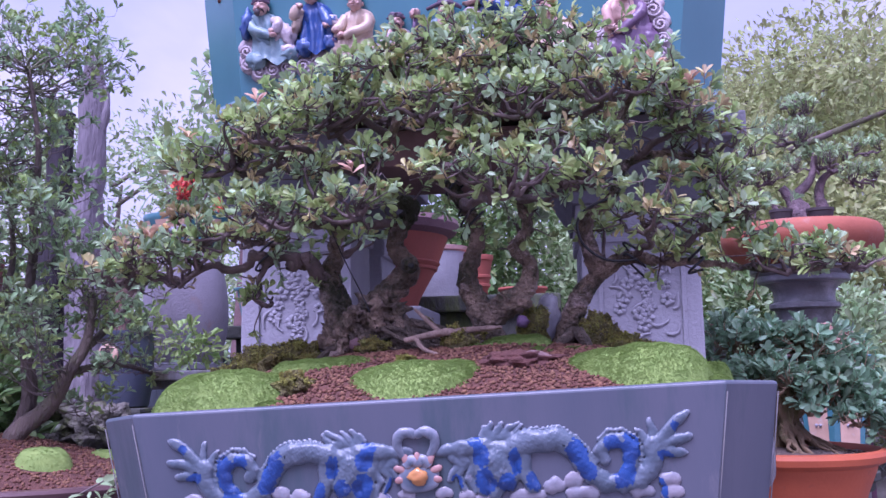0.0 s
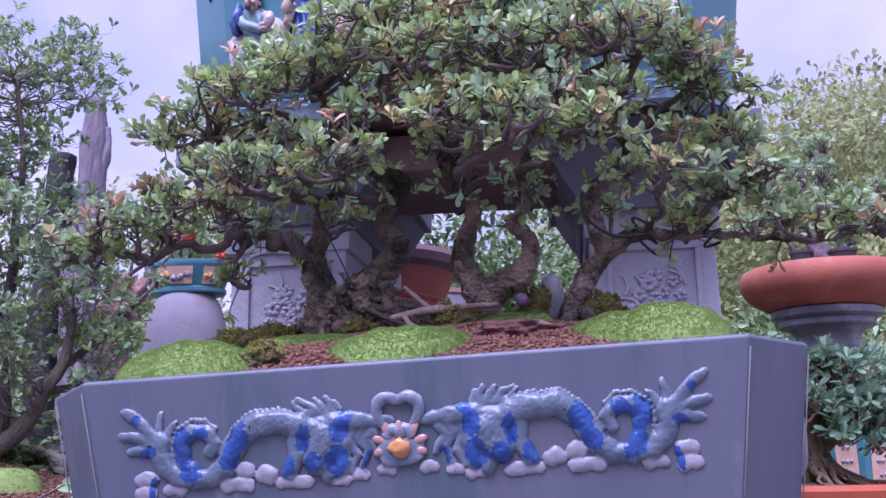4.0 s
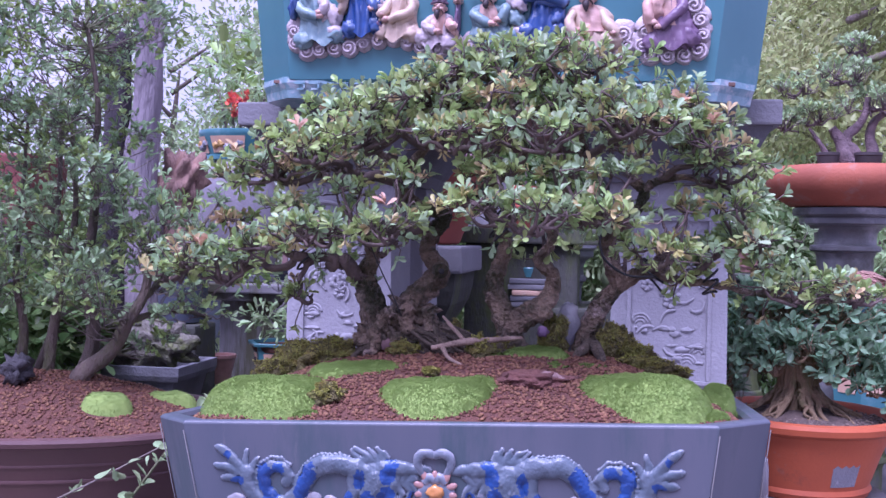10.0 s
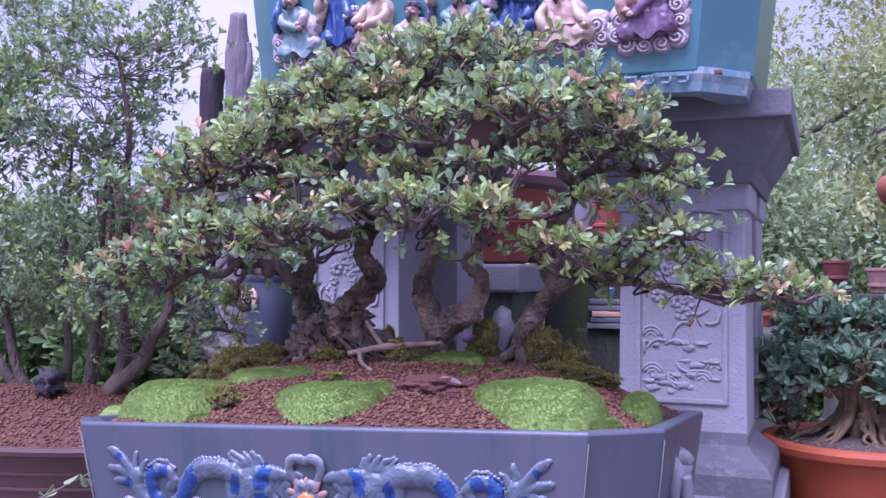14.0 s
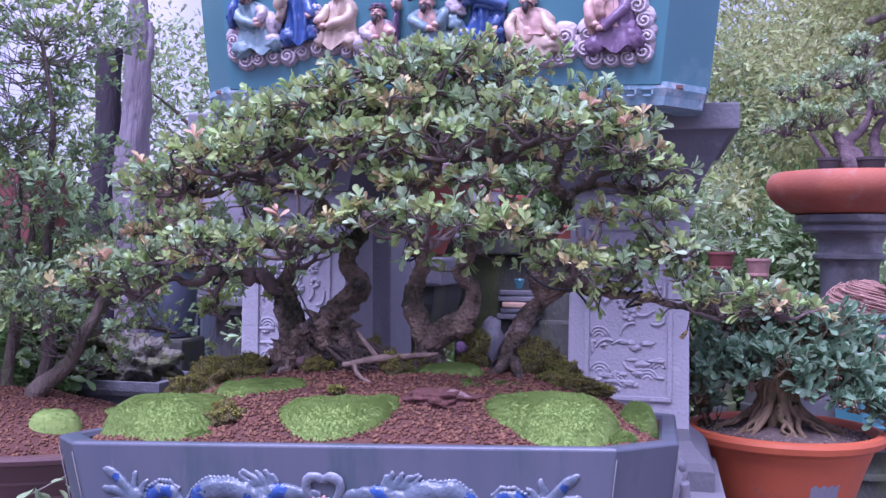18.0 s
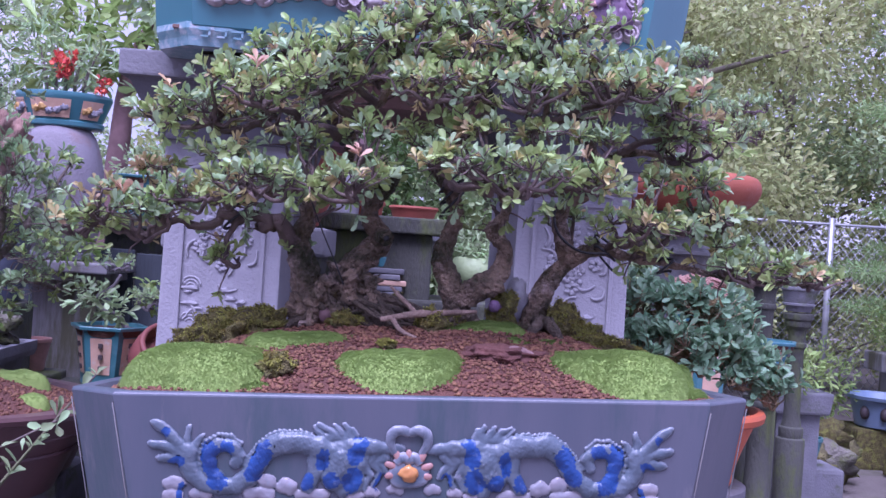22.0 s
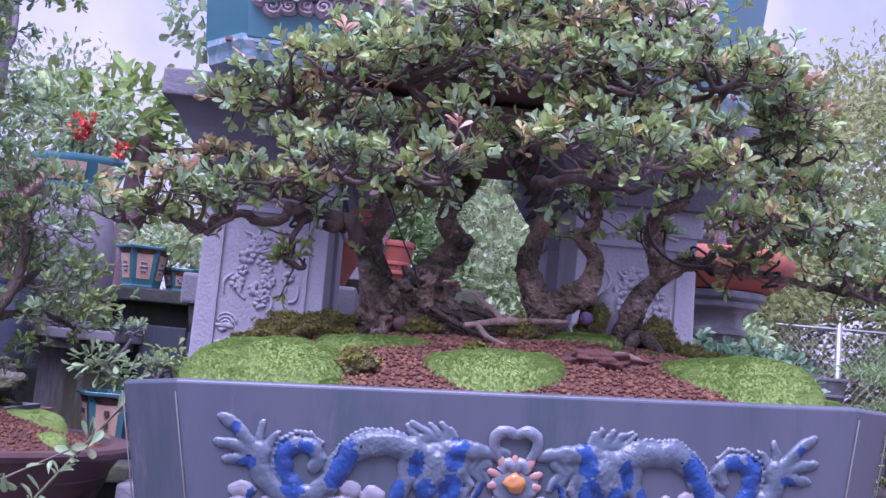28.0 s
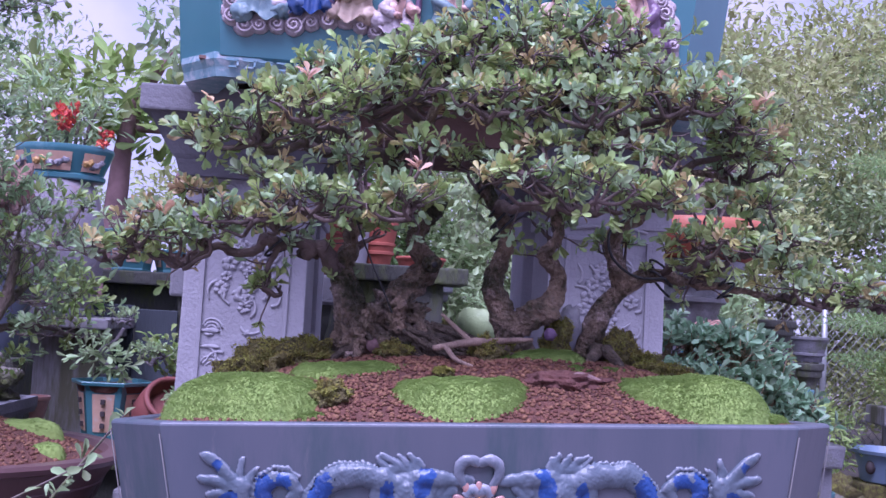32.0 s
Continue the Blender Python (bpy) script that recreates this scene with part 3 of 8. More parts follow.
def chamfered_pot(b, hx, y0, y1, c, h, wall, taper, lip=0.006, base=0.03):
    """An oblong pot body with cut corners, open at the top, with its rim at z = 0."""
    def r(inset, z, ci=None):
        return ring8(hx - inset, y0 + inset, y1 - inset, c * (1 if ci is None else ci), z)
    b.loft([r(taper + wall, -h + base + 0.02), r(wall + 0.001, -0.05), r(wall, -0.006), r(wall - 0.004, -0.001), r(wall * 0.5, 0.0)] + [r(0.0045 * (1 - math.sin(a)), -0.0045 * (1 - math.cos(a))) for a in (0.0, 0.3, 0.6, 0.9, 1.2, 1.57)] + [r(taper * 0.035, -0.012),
            r(taper * (0.5 * h - 0.0045) / (h - base - 0.0045), -h * 0.5), r(taper, -h + base), r(taper + 0.006, -h + base - 0.005)])


# main pot, standing slightly askew on its stand
pot = thing("bonsai_pot", "slate-grey glazed oblong pot with cut corners and dragon relief", "pot", at=POT_AT, turn=(-PITCH, -TILT, 0))
b = Buf()
chamfered_pot(b, 0.374, 0.0, 0.476, 0.063, 0.25, 0.022, 0.034)
part("body", b, GLAZE, pot, smooth=False)
for sx in (-1, 1):
    for yy, xx in ((0.0, 0.311), (0.068, 0.374)):
        e = Buf()
        ix = 0.034 * (1.0 if xx > 0.33 else 1.0)
        e.tube([(sx * xx, yy - 0.0004, -0.012), (sx * (xx - 0.017), yy + 0.0166 if yy == 0 else yy + 0.017, -0.125), (sx * (xx - ix), yy + 0.0336, -0.22)], [0.0007, 0.0007, 0.0007], 6, 0.4, 0)
        part("worn_edge", e, GLAZE_WORN, pot, "yellowish worn glaze along a corner edge")
for sx in (-1, 1):
    for yy in (0.1, 0.376):
        f = Buf()
        f.box((sx * 0.27, yy, -0.233), (0.11, 0.11, 0.036), 0.006)
        part("foot", f, GLAZE, pot)


def face_y(z):
    return 0.034 * (-z - 0.0045) / 0.2155 if z < -0.0045 else 0.0


def flatten(b, k=0.55):
    """Lowers a relief towards the sloping face of the pot."""
    for p in b.v:
        base = np.where(p[:, 2] < -0.0045, 0.1578 * (-p[:, 2] - 0.0045), 0.0)
        p[:, 1] = base + (p[:, 1] - base) * k
    return b


def ridge_height(X, Z, pts, r0, r1):
    """Height of a rounded ridge along a polyline, over a grid on the pot's face."""
    p = along(pts, 4)
    rad = np.linspace(r0, r1, len(p))
    h = np.zeros_like(X)
    for i in range(len(p) - 1):
        d = p[i + 1] - p[i]
        u = np.clip(((X - p[i, 0]) * d[0] + (Z - p[i, 1]) * d[1]) / (d @ d + 1e-12), 0, 1)
        q = (X - p[i, 0] - u * d[0]) ** 2 + (Z - p[i, 1] - u * d[1]) ** 2
        r = rad[i] + (rad[i + 1] - rad[i]) * u
        h = np.maximum(h, 0.78 * r * np.sqrt(np.maximum(0, 1 - q / (r * r))))
    return h


def dragon(sx):
    """A long dragon in melted relief that faces the lotus: arched scaly body, looped tail, spread claw, cobalt patches, pale cloud feet."""
    step = 0.00115
    X, Z = np.meshgrid(np.arange(0.006, 0.282, step), np.arange(-0.122, -0.02, step))
    ridges = [
        ("body", ((0.099, -0.054), (0.119, -0.050), (0.139, -0.051), (0.153, -0.059), (0.162, -0.073), (0.172, -0.088), (0.186, -0.097), (0.200, -0.096), (0.211, -0.081), (0.212, -0.064), (0.203, -0.055), (0.189, -0.055), (0.181, -0.064), (0.185, -0.073)), 0.0122, 0.0065),
        ("head", ((0.014, -0.056), (0.026, -0.055), (0.040, -0.055), (0.056, -0.053)), 0.005, 0.0105),
        ("head", ((0.056, -0.053), (0.073, -0.058), (0.088, -0.059), (0.100, -0.056)), 0.0105, 0.0125),
        ("head", ((0.074, -0.07), (0.082, -0.086)), 0.017, 0.015),
        ("tail", ((0.203, -0.098), (0.217, -0.095), (0.228, -0.086), (0.235, -0.073), (0.233, -0.061)), 0.0095, 0.0095),
        ("leg", ((0.065, -0.056), (0.059, -0.073), (0.061, -0.096)), 0.0095, 0.0085),
        ("leg", ((0.085, -0.060), (0.086, -0.082), (0.073, -0.099)), 0.0105, 0.009),
        ("leg", ((0.103, -0.062), (0.102, -0.081), (0.111, -0.097)), 0.0088, 0.008),
    ]
    ridges += [("mane_lock", pts, 0.0058, 0.003) for pts in (((0.086, -0.046), (0.096, -0.044), (0.104, -0.0345)), ((0.08, -0.046), (0.09, -0.037), (0.1, -0.032)), ((0.074, -0.047), (0.079, -0.037), (0.083, -0.031)), ((0.069, -0.047), (0.068, -0.038), (0.073, -0.031)), ((0.064, -0.049), (0.062, -0.042), (0.066, -0.035)), ((0.09, -0.05), (0.101, -0.046), (0.105, -0.04)))]
    ridges += [("claw", ((0.234, -0.066), (mx, mz), (tx * 0.8 + mx * 0.2, tz * 0.8 + mz * 0.2), (tx, tz)), 0.0075 * k, 0.0032 * k) for tx, tz, mx, mz, k in ((0.270, -0.031, 0.256, -0.040, 1), (0.2725, -0.054, 0.256, -0.056, 1), (0.265, -0.069, 0.250, -0.068, 1), (0.2325, -0.0345, 0.2345, -0.047, 0.75), (0.219, -0.044, 0.225, -0.053, 0.75))]
    ridges += [("beard_lock", pts, 0.0055, 0.0036) for pts in (((0.037, -0.057), (0.044, -0.069), (0.036, -0.08), (0.041, -0.095)), ((0.05, -0.058), (0.052, -0.071), (0.046, -0.084), (0.052, -0.098)), ((0.03, -0.064), (0.038, -0.07), (0.031, -0.077), (0.027, -0.085)))]
    ridges += [("cloud_foot", ((x - rx * 0.55, z), (x, z + rz * 0.25), (x + rx * 0.55, z)), rz * 1.08, rz * 0.95) for x, z, rx, rz in ((0.106, -0.105, 0.0225, 0.0062), (0.133, -0.097, 0.0065, 0.008), (0.161, -0.105, 0.021, 0.0066), (0.153, -0.092, 0.0065, 0.007), (0.2205, -0.1055, 0.0115, 0.0066), (0.2495, -0.108, 0.0105, 0.0068), (0.2485, -0.0955, 0.0098, 0.007), (0.020, -0.0985, 0.009, 0.0052), (0.044, -0.102, 0.008, 0.0052), (0.062, -0.106, 0.009, 0.005))]
    crest = along(((0.096, -0.0445), (0.118, -0.0385), (0.140, -0.0395), (0.157, -0.048), (0.168, -0.061), (0.176, -0.074)), 4)
    loop = along(((0.180, -0.052), (0.190, -0.0445), (0.203, -0.0435), (0.215, -0.051), (0.2225, -0.064), (0.2215, -0.08)), 3)
    ridges += [("back_crest", ((x, z), (x + 0.0012, z + 0.0022)), 0.0036, 0.0018) for x, z in crest]
    ridges += [("tail_crest", ((x, z), (x + 0.0014, z + 0.0016)), 0.0034, 0.0018) for x, z in loop]
    wave = np.array([[noise.noise(Vector((x * 90, z * 90, 4.0 + sx))) for x in X[0]] for z in Z[:, 0]])
    fine = np.array([[noise.noise(Vector((x * 330, z * 330, 9.0 + sx))) for x in X[0]] for z in Z[:, 0]])
    Xw, Zw = X + 0.0022 * wave, Z + 0.0022 * np.roll(wave, 17, 1)
    hs = np.array([ridge_height(Xw, Zw, pts, r0, r1) * (0.6 if name == "cloud_foot" else 0.9) for name, pts, r0, r1 in ridges])
    H = (hs ** 7).sum(0) ** (1 / 7)
    H = H * (1 + 0.07 * fine) + 0.0008 * wave * (H > 0.002)
    lead = hs.argmax(0)
    scaly = (lead == 0) & (H > 0.003)
    H = H + scaly * 0.0004 * np.sin(X * 1500 + Z * 500) * np.sin(Z * 1500 - X * 500)
    patches = ((0.0595, -0.062, 0.009, 0.0115, 0.2), (0.0555, -0.0495, 0.0085, 0.005, 0.2), (0.0635, -0.0885, 0.010, 0.0135, 0.3), (0.1115, -0.0915, 0.009, 0.0085, -0.4), (0.1575, -0.0655, 0.0095, 0.0175, 0.5), (0.1655, -0.0815, 0.0085, 0.013, 0.5), (0.2085, -0.068, 0.0105, 0.0185, -0.1), (0.2025, -0.0915, 0.0115, 0.0095, 0.6), (0.2445, -0.0725, 0.0095, 0.0055, -0.3), (0.192, -0.0575, 0.0085, 0.0075, 0.7), (0.2385, -0.106, 0.0058, 0.0125, 0.1), (0.0335, -0.09, 0.0065, 0.010, 0.2), (0.085, -0.0905, 0.0085, 0.0095, 0.4), (0.0945, -0.069, 0.0062, 0.0135, 0.1), (0.257, -0.0435, 0.0068, 0.0045, -0.8))
    tint = np.full(X.shape, -1)
    for k, (x, z, rx, rz, lean) in enumerate(patches):
        c, q = math.cos(lean), math.sin(lean)
        u, w = (X - x) * c + (Z - z) * q, (Z - z) * c - (X - x) * q
        tint[((u / rx) ** 2 + (w / rz) ** 2 + 0.75 * wave + 0.45 * fine < 1.05) & (H > 0.0016)] = k
    Y = np.where(Z < -0.0045, 0.034 * (-Z - 0.0045) / 0.2155, 0.0) - np.where(H > 0.0004, H, -0.0025)
    verts = np.stack([sx * X, Y, Z], -1).reshape(-1, 3)
    n, m = X.shape
    groups = {}
    for i in range(n - 1):
        for j in range(m - 1):
            if max(H[i, j], H[i + 1, j], H[i, j + 1], H[i + 1, j + 1]) > 0.0004:
                key = ("blue_patch", tint[i, j]) if tint[i, j] >= 0 else (ridges[lead[i, j]][0], lead[i, j] if lead[i, j] < len(ridges) - len(crest) - len(loop) else 0)
                a = i * m + j
                groups.setdefault(key, []).append((a, a + 1, a + m + 1, a + m) if sx > 0 else (a, a + m, a + m + 1, a + 1))
    looks = {"blue_patch": (RELIEF_BLUE, "cobalt blue glazed patch"), "cloud_foot": (RELIEF_WHITE, "white glazed cloud foot"), "head": (RELIEF_GREY, "grey glazed dragon head and neck"), "tail": (RELIEF_GREY, "grey glazed tip of the tail"), "back_crest": (RELIEF_GREY, "pale glazed crest along the back"), "tail_crest": (RELIEF_GREY, "pale glazed crest round the looped tail")}
    body = None
    for key in sorted(groups, key=lambda k: k != ("body", 0)):
        todo, at_vert = set(range(len(groups[key]))), {}
        for i, f in enumerate(groups[key]):
            for v in f:
                at_vert.setdefault(v, []).append(i)
        while todo:
            start = todo.pop()
            heap, faces = [start], [start]
            while heap:
                for v in groups[key][heap.pop()]:
                    for i in at_vert[v]:
                        if i in todo:
                            todo.remove(i)
                            heap.append(i)
                            faces.append(i)
            faces = [groups[key][i] for i in faces]
            if len(faces) < 10:
                continue
            used = sorted({v for f in faces for v in f})
            place = {v: i for i, v in enumerate(used)}
            b = Buf().add(verts[used], [tuple(place[v] for v in f) for f in faces])
            if body is None:
                body = part("dragon_relief", b, RELIEF_GREY, pot, "grey, cobalt blue and white glazed dragon in relief")
                continue
            paint, words = looks.get(key[0], (RELIEF_GREY, ""))
            part(key[0] if key[0] not in ("body", "head", "tail", "leg") else key[0] + "_relief", b, paint, body, words)


for sx in (-1, 1):
    dragon(sx)
F = lambda x, z, o=0.004: (x - 0.006, face_y(z) - o, z)
lo = Buf()
lo.blob(F(0, -0.082, 0.003), (0.0215, 0.0075, 0.0145), 0.15, 3, 3, 3)
lo.tube([F(-0.012, -0.07), F(-0.006, -0.062, 0.005), F(0, -0.068, 0.005), F(0.006, -0.062, 0.005), F(0.012, -0.07)], [0.005, 0.006, 0.005, 0.006, 0.005], 10, 0.1)
for sg in (-1, 1):
    lo.tube([F(sg * 0.013, -0.0605), F(sg * 0.019, -0.052, 0.006), F(sg * 0.02, -0.043, 0.007), F(sg * 0.0165, -0.037, 0.008), F(sg * 0.0085, -0.0345, 0.008), F(0, -0.0385, 0.006)], [0.0036, 0.0046, 0.0054, 0.0058, 0.0056, 0.0045], 12, 0.12)
lotus = part("lotus_relief", flatten(lo), RELIEF_GREY, pot, "grey lotus in relief with orange heart and pink petals")
part("lotus_heart", Buf().blob(F(0, -0.0805, 0.005), (0.0105, 0.0058, 0.0085), 0.2, 3, 3, 5), ORANGE_GLAZE, lotus, "orange glazed flower heart")
for x, z, tx, tz in ((0, -0.07, 0, -0.0565), (-0.010, -0.069, -0.014, -0.0565), (0.011, -0.07, 0.0165, -0.058), (-0.014, -0.074, -0.024, -0.0705), (0.015, -0.075, 0.0245, -0.072), (-0.014, -0.082, -0.0235, -0.084), (0.015, -0.083, 0.0235, -0.0845)):
    part("petal", flatten(Buf().tube([F(x, z, 0.005), F(x * 0.45 + tx * 0.55, z * 0.45 + tz * 0.55, 0.008), F(x * 0.12 + tx * 0.88, z * 0.12 + tz * 0.88, 0.006), F(tx, tz, 0.004)], [0.0034, 0.004, 0.0032, 0.0014], 10, 0.15), 0.45), PINK_GLAZE, lotus, "pink glazed petal")
for sx in (-1, 1):
    h = Buf()
    fx = lambda z: sx * (0.374 - 0.034 * (-z - 0.012) / 0.21)
    h.blob((fx(-0.07), 0.2, -0.07), (0.016, 0.032, 0.03), 0.35, 4, 2, 8)
    h.blob((fx(-0.045), 0.22, -0.045), (0.014, 0.02, 0.014), 0.3, 4, 2, 9)
    h.tube([(fx(-0.06) + sx * 0.012, 0.18, -0.06), (fx(-0.1) + sx * 0.02, 0.19, -0.1), (fx(-0.12) + sx * 0.014, 0.21, -0.12), (fx(-0.1) + sx * 0.01, 0.23, -0.09)], [0.008, 0.008, 0.007, 0.005], 8, 0.1)
    part("side_handle", h, RELIEF_WHITE, pot, "pale glazed mask-shaped side handle")

# stand under the main pot
st = thing("pot_stand", "grey stone stand under the dragon pot", "stand", at=(0, 0.21, -0.028), turn=(-PITCH, -TILT, 0))
b = Buf()
b.box((0, 0, 0.735), (0.66, 0.40, 0.05), 0.008)
part("top", b, STONE_DARK, st)
b = Buf()
b.box((0, 0, 0.39), (0.46, 0.28, 0.65), 0.01)
part("pillar", b, STONE_DARK, st)
b = Buf()
b.box((0, 0, 0.035), (0.62, 0.38, 0.07), 0.01)
part("base", b, STONE_DARK, st)


def soil_z(x, y):
    """Height of the mounded soil above the rim of the main pot."""
    ex = max(0.0, 1 - (abs(x) / 0.352) ** 3.4)
    ey = max(0.0, 1 - (abs(y - 0.25) / 0.235) ** 1.7)
    return -0.011 + 0.085 * ex * ey + 0.006 * noise.noise(Vector((x * 14, y * 14, 3)))


def soil_top(x, y):
    """The same surface as a height above the ground."""
    return POT_AT[2] + soil_z(x, y) + TILT * x - PITCH * y


s = Buf()
nx, ny = 70, 46
sx_, sy_ = np.linspace(-0.352, 0.352, nx), np.linspace(0.02, 0.456, ny)
vv = []
for y in sy_:
    for x in sx_:
        lim = 0.352 - max(0.0, 0.062 - min(y - 0.02, 0.456 - y)) * 0.95
        xx = max(-lim, min(lim, x))
        vv.append((xx, y, soil_z(xx, y)))
s.add(vv, [(j * nx + i, j * nx + i + 1, (j + 1) * nx + i + 1, (j + 1) * nx + i) for j in range(ny - 1) for i in range(nx - 1)])
soil = single("soil", s, SOIL, "mound of red-brown potting soil in the dragon pot", "soil", kind="stuff")
soil.location, soil.rotation_euler = POT_AT, (-PITCH, -TILT, 0)


def granules(name, label, rng, spots, size, zf, at, turn, material):
    """Loose clay crumbs lying on a soil surface."""
    ico = bmesh.new()
    bmesh.ops.create_icosphere(ico, subdivisions=1, radius=1)
    ico.verts.index_update()
    oct_, fac = np.array([v.co[:] for v in ico.verts]), [[v.index for v in f.verts] for f in ico.faces]
    ico.free()
    gb = Buf()
    for x, y in spots:
        k = oct_ * rng.uniform(0.82, 1.15, (12, 1)) * size * rng.uniform(0.55, 1.3) * np.array([1.1, 0.95, 0.8])
        a = rng.uniform(0, 6.3)
        rot = np.array([[math.cos(a), -math.sin(a), 0], [math.sin(a), math.cos(a), 0], [0, 0, 1]])
        gb.add(k @ rot.T + np.array([x, y, zf(x, y) + size * 0.4]), fac)
    ob = single(name, gb, material, label, "gravel", kind="stuff")
    ob.location, ob.rotation_euler = at, turn
    return ob


rng = np.random.RandomState(4)
spots = []
while len(spots) < 13000:
    x, y = rng.uniform(-0.34, 0.34), rng.uniform(0.03, 0.45)
    if abs(x) < 0.352 - max(0.0, 0.062 - min(y - 0.02, 0.456 - y)) and (y < 0.3 or rng.uniform() < 0.4):
        spots.append((x, y))
granules("clay_granules", "loose red-brown clay granules covering the soil", rng, spots, 0.0025, soil_z, POT_AT, (-PITCH, -TILT, 0), GRIT)


def moss_mound(rng, x, y, rx, ry, h, zf, at=POT_AT, turn=(-PITCH, -TILT, 0), leaves=3400, leaf=0.0019, z0=None):
    """A cushion of tiny bright leaves lying on the soil."""
    t = thing("moss_mound", "cushion of tiny bright green moss leaves on the soil", "moss", "moss cushions on the soil", at=at, turn=turn)
    nr, na = 9, 30
    vs = []
    shape = lambda a: 1 + 0.1 * math.sin(a * 2 + x * 40) + 0.07 * math.sin(a * 3 + y * 50)
    def surf(r, a):
        px, py = x + math.cos(a) * r * rx * shape(a), y + math.sin(a) * r * ry * shape(a)
        base = zf(px, py) if z0 is None else z0
        top = (zf(x, y) if z0 is None else z0) + h
        k = (1 - r ** 3.4) ** 0.72 if r < 1 else 0
        return px, py, base * (1 - k) + top * k + 0.004 * noise.noise(Vector((px * 45, py * 45, 1))) * (k > 0) - 0.003
    for i in range(nr + 1):
        for j in range(na):
            vs.append(surf(i / nr, j / na * 2 * math.pi))
    bb = Buf()
    bb.add(vs, [(i * na + j, (i + 1) * na + j, (i + 1) * na + (j + 1) % na, i * na + (j + 1) % na) for i in range(nr) for j in range(na)])
    part("cushion", bb, MOSS_BASE, t)
    rr, aa = np.sqrt(rng.uniform(0, 1, leaves)), rng.uniform(0, 2 * math.pi, leaves)
    pts = np.array([surf(r * 1.02, a) for r, a in zip(rr, aa)])
    pts[:, 2] += rng.uniform(0.0, 0.0007, leaves)
    way = rng.normal(size=(leaves, 3)) * np.array([1, 1, 0.2]) + np.array([0, 0, 0.08])
    v, f = leaf_buf(pts, way, np.array([[0, 0, 1.0]]) + rng.normal(size=(leaves, 3)) * 0.16, leaf * rng.uniform(0.7, 1.4, leaves), 0.95, 0.1)
    part("moss_leaves", leaf_mesh("moss_leaves", v, f, MOSS_LEAF), None, t, kind="stuff")
    return t


for x, y, rx, ry, top in ((-0.242, 0.097, 0.084, 0.066, 1.036), (-0.011, 0.097, 0.079, 0.064, 1.044), (0.238, 0.1, 0.08, 0.07, 1.058), (-0.14, 0.17, 0.064, 0.05, 1.05), (0.33, 0.2, 0.021, 0.05, 1.036), (0.095, 0.205, 0.05, 0.022, 1.074), (0.035, 0.2, 0.02, 0.014, 1.066), (0.145, 0.175, 0.045, 0.016, 1.056), (-0.19, 0.055, 0.04, 0.018, 0.999), (0.3, 0.075, 0.035, 0.03, 1.022)):
    moss_mound(rng, x, y, rx, ry, max(0.004, top - soil_top(x, y)), soil_z, leaves=int(5500 + 5800000 * rx * ry), leaf=0.00125)
OLIVE = shader("olive_moss_leaves", (0.31, 0.32, 0.06), (0.24, 0.195, 0.05), 0.9, 40, 300, 0.0, island=0.22, through_light=0.2)
for k, (x, y, rx, ry, rz) in enumerate(((-0.232, 0.225, 0.044, 0.03, 0.03), (-0.272, 0.215, 0.026, 0.022, 0.022), (-0.19, 0.235, 0.03, 0.02, 0.022), (-0.153, 0.075, 0.019, 0.015, 0.014), (0.196, 0.285, 0.026, 0.022, 0.032), (0.228, 0.274, 0.02, 0.018, 0.02), (0.19, 0.262, 0.02, 0.014, 0.03), (0.235, 0.225, 0.036, 0.016, 0.012), (0.113, 0.266, 0.017, 0.013, 0.036), (0.106, 0.262, 0.014, 0.012, 0.02), (0.045, 0.232, 0.026, 0.014, 0.016), (-0.035, 0.135, 0.010, 0.008, 0.005), (-0.03, 0.275, 0.024, 0.016, 0.03), (-0.09, 0.22, 0.022, 0.012, 0.012), (0.02, 0.205, 0.018, 0.012, 0.018), (0.27, 0.235, 0.026, 0.012, 0.009))):
    o = thing("moss_clump", "olive-brown clump of old moss at the tree's foot", "moss", "old moss clumps", at=(0, 0, soil_top(x, y) + rz * 0.3))
    m = Buf()
    m.blob((x, y, 0), (rx, ry, rz), 0.4, 5, 4, k + 3)
    part("stone_core", m, DARK_MOSS, o, "brown stone under the moss")
    d = rng.normal(size=(int(1500 + 3200000 * rx * ry), 3))
    d /= np.linalg.norm(d, axis=1)[:, None]
    d[:, 2] = abs(d[:, 2])
    off = Vector(((k + 3) * 3.1, (k + 3) * 1.7, (k + 3) * 0.9))
    patch = np.array([noise.noise(Vector(q) * 2.2 + Vector((k * 5, 0, 0))) for q in d])
    d = d[patch + d[:, 2] * 0.35 > -0.02]
    lump = np.array([1 + 0.64 * noise.noise(Vector(q) * 2.5 + off) + 0.2 * noise.noise(Vector(q) * 8.0 + off) for q in d])[:, None]
    v, f = leaf_buf(np.array([x, y, 0]) + d * lump * np.array([rx, ry, rz]), d + rng.normal(size=d.shape) * 0.7, d + rng.normal(size=d.shape) * 0.5, 0.0021 * rng.uniform(0.6, 1.4, len(d)), 0.7)
    part("moss_fuzz", leaf_mesh("moss_fuzz", v, f, OLIVE), None, o, kind="stuff")
m = Buf().blob((0, 0, 0), (0.042, 0.024, 0.011), 0.3, 5, 4, 33)
single("bare_earth", m, shader("packed_red_earth", (0.17, 0.075, 0.06), (0.115, 0.05, 0.043), 0.95, 60, 300, 0.9, depth=0.004), "flat crust of packed red-brown earth among the moss", "earth").location = (0.100, 0.124, soil_top(0.100, 0.124))
m = Buf()
m.blob((0, 0, 0), (0.016, 0.012, 0.038), 0.3, 4, 3, 21, (0.1, 0.2, 0))
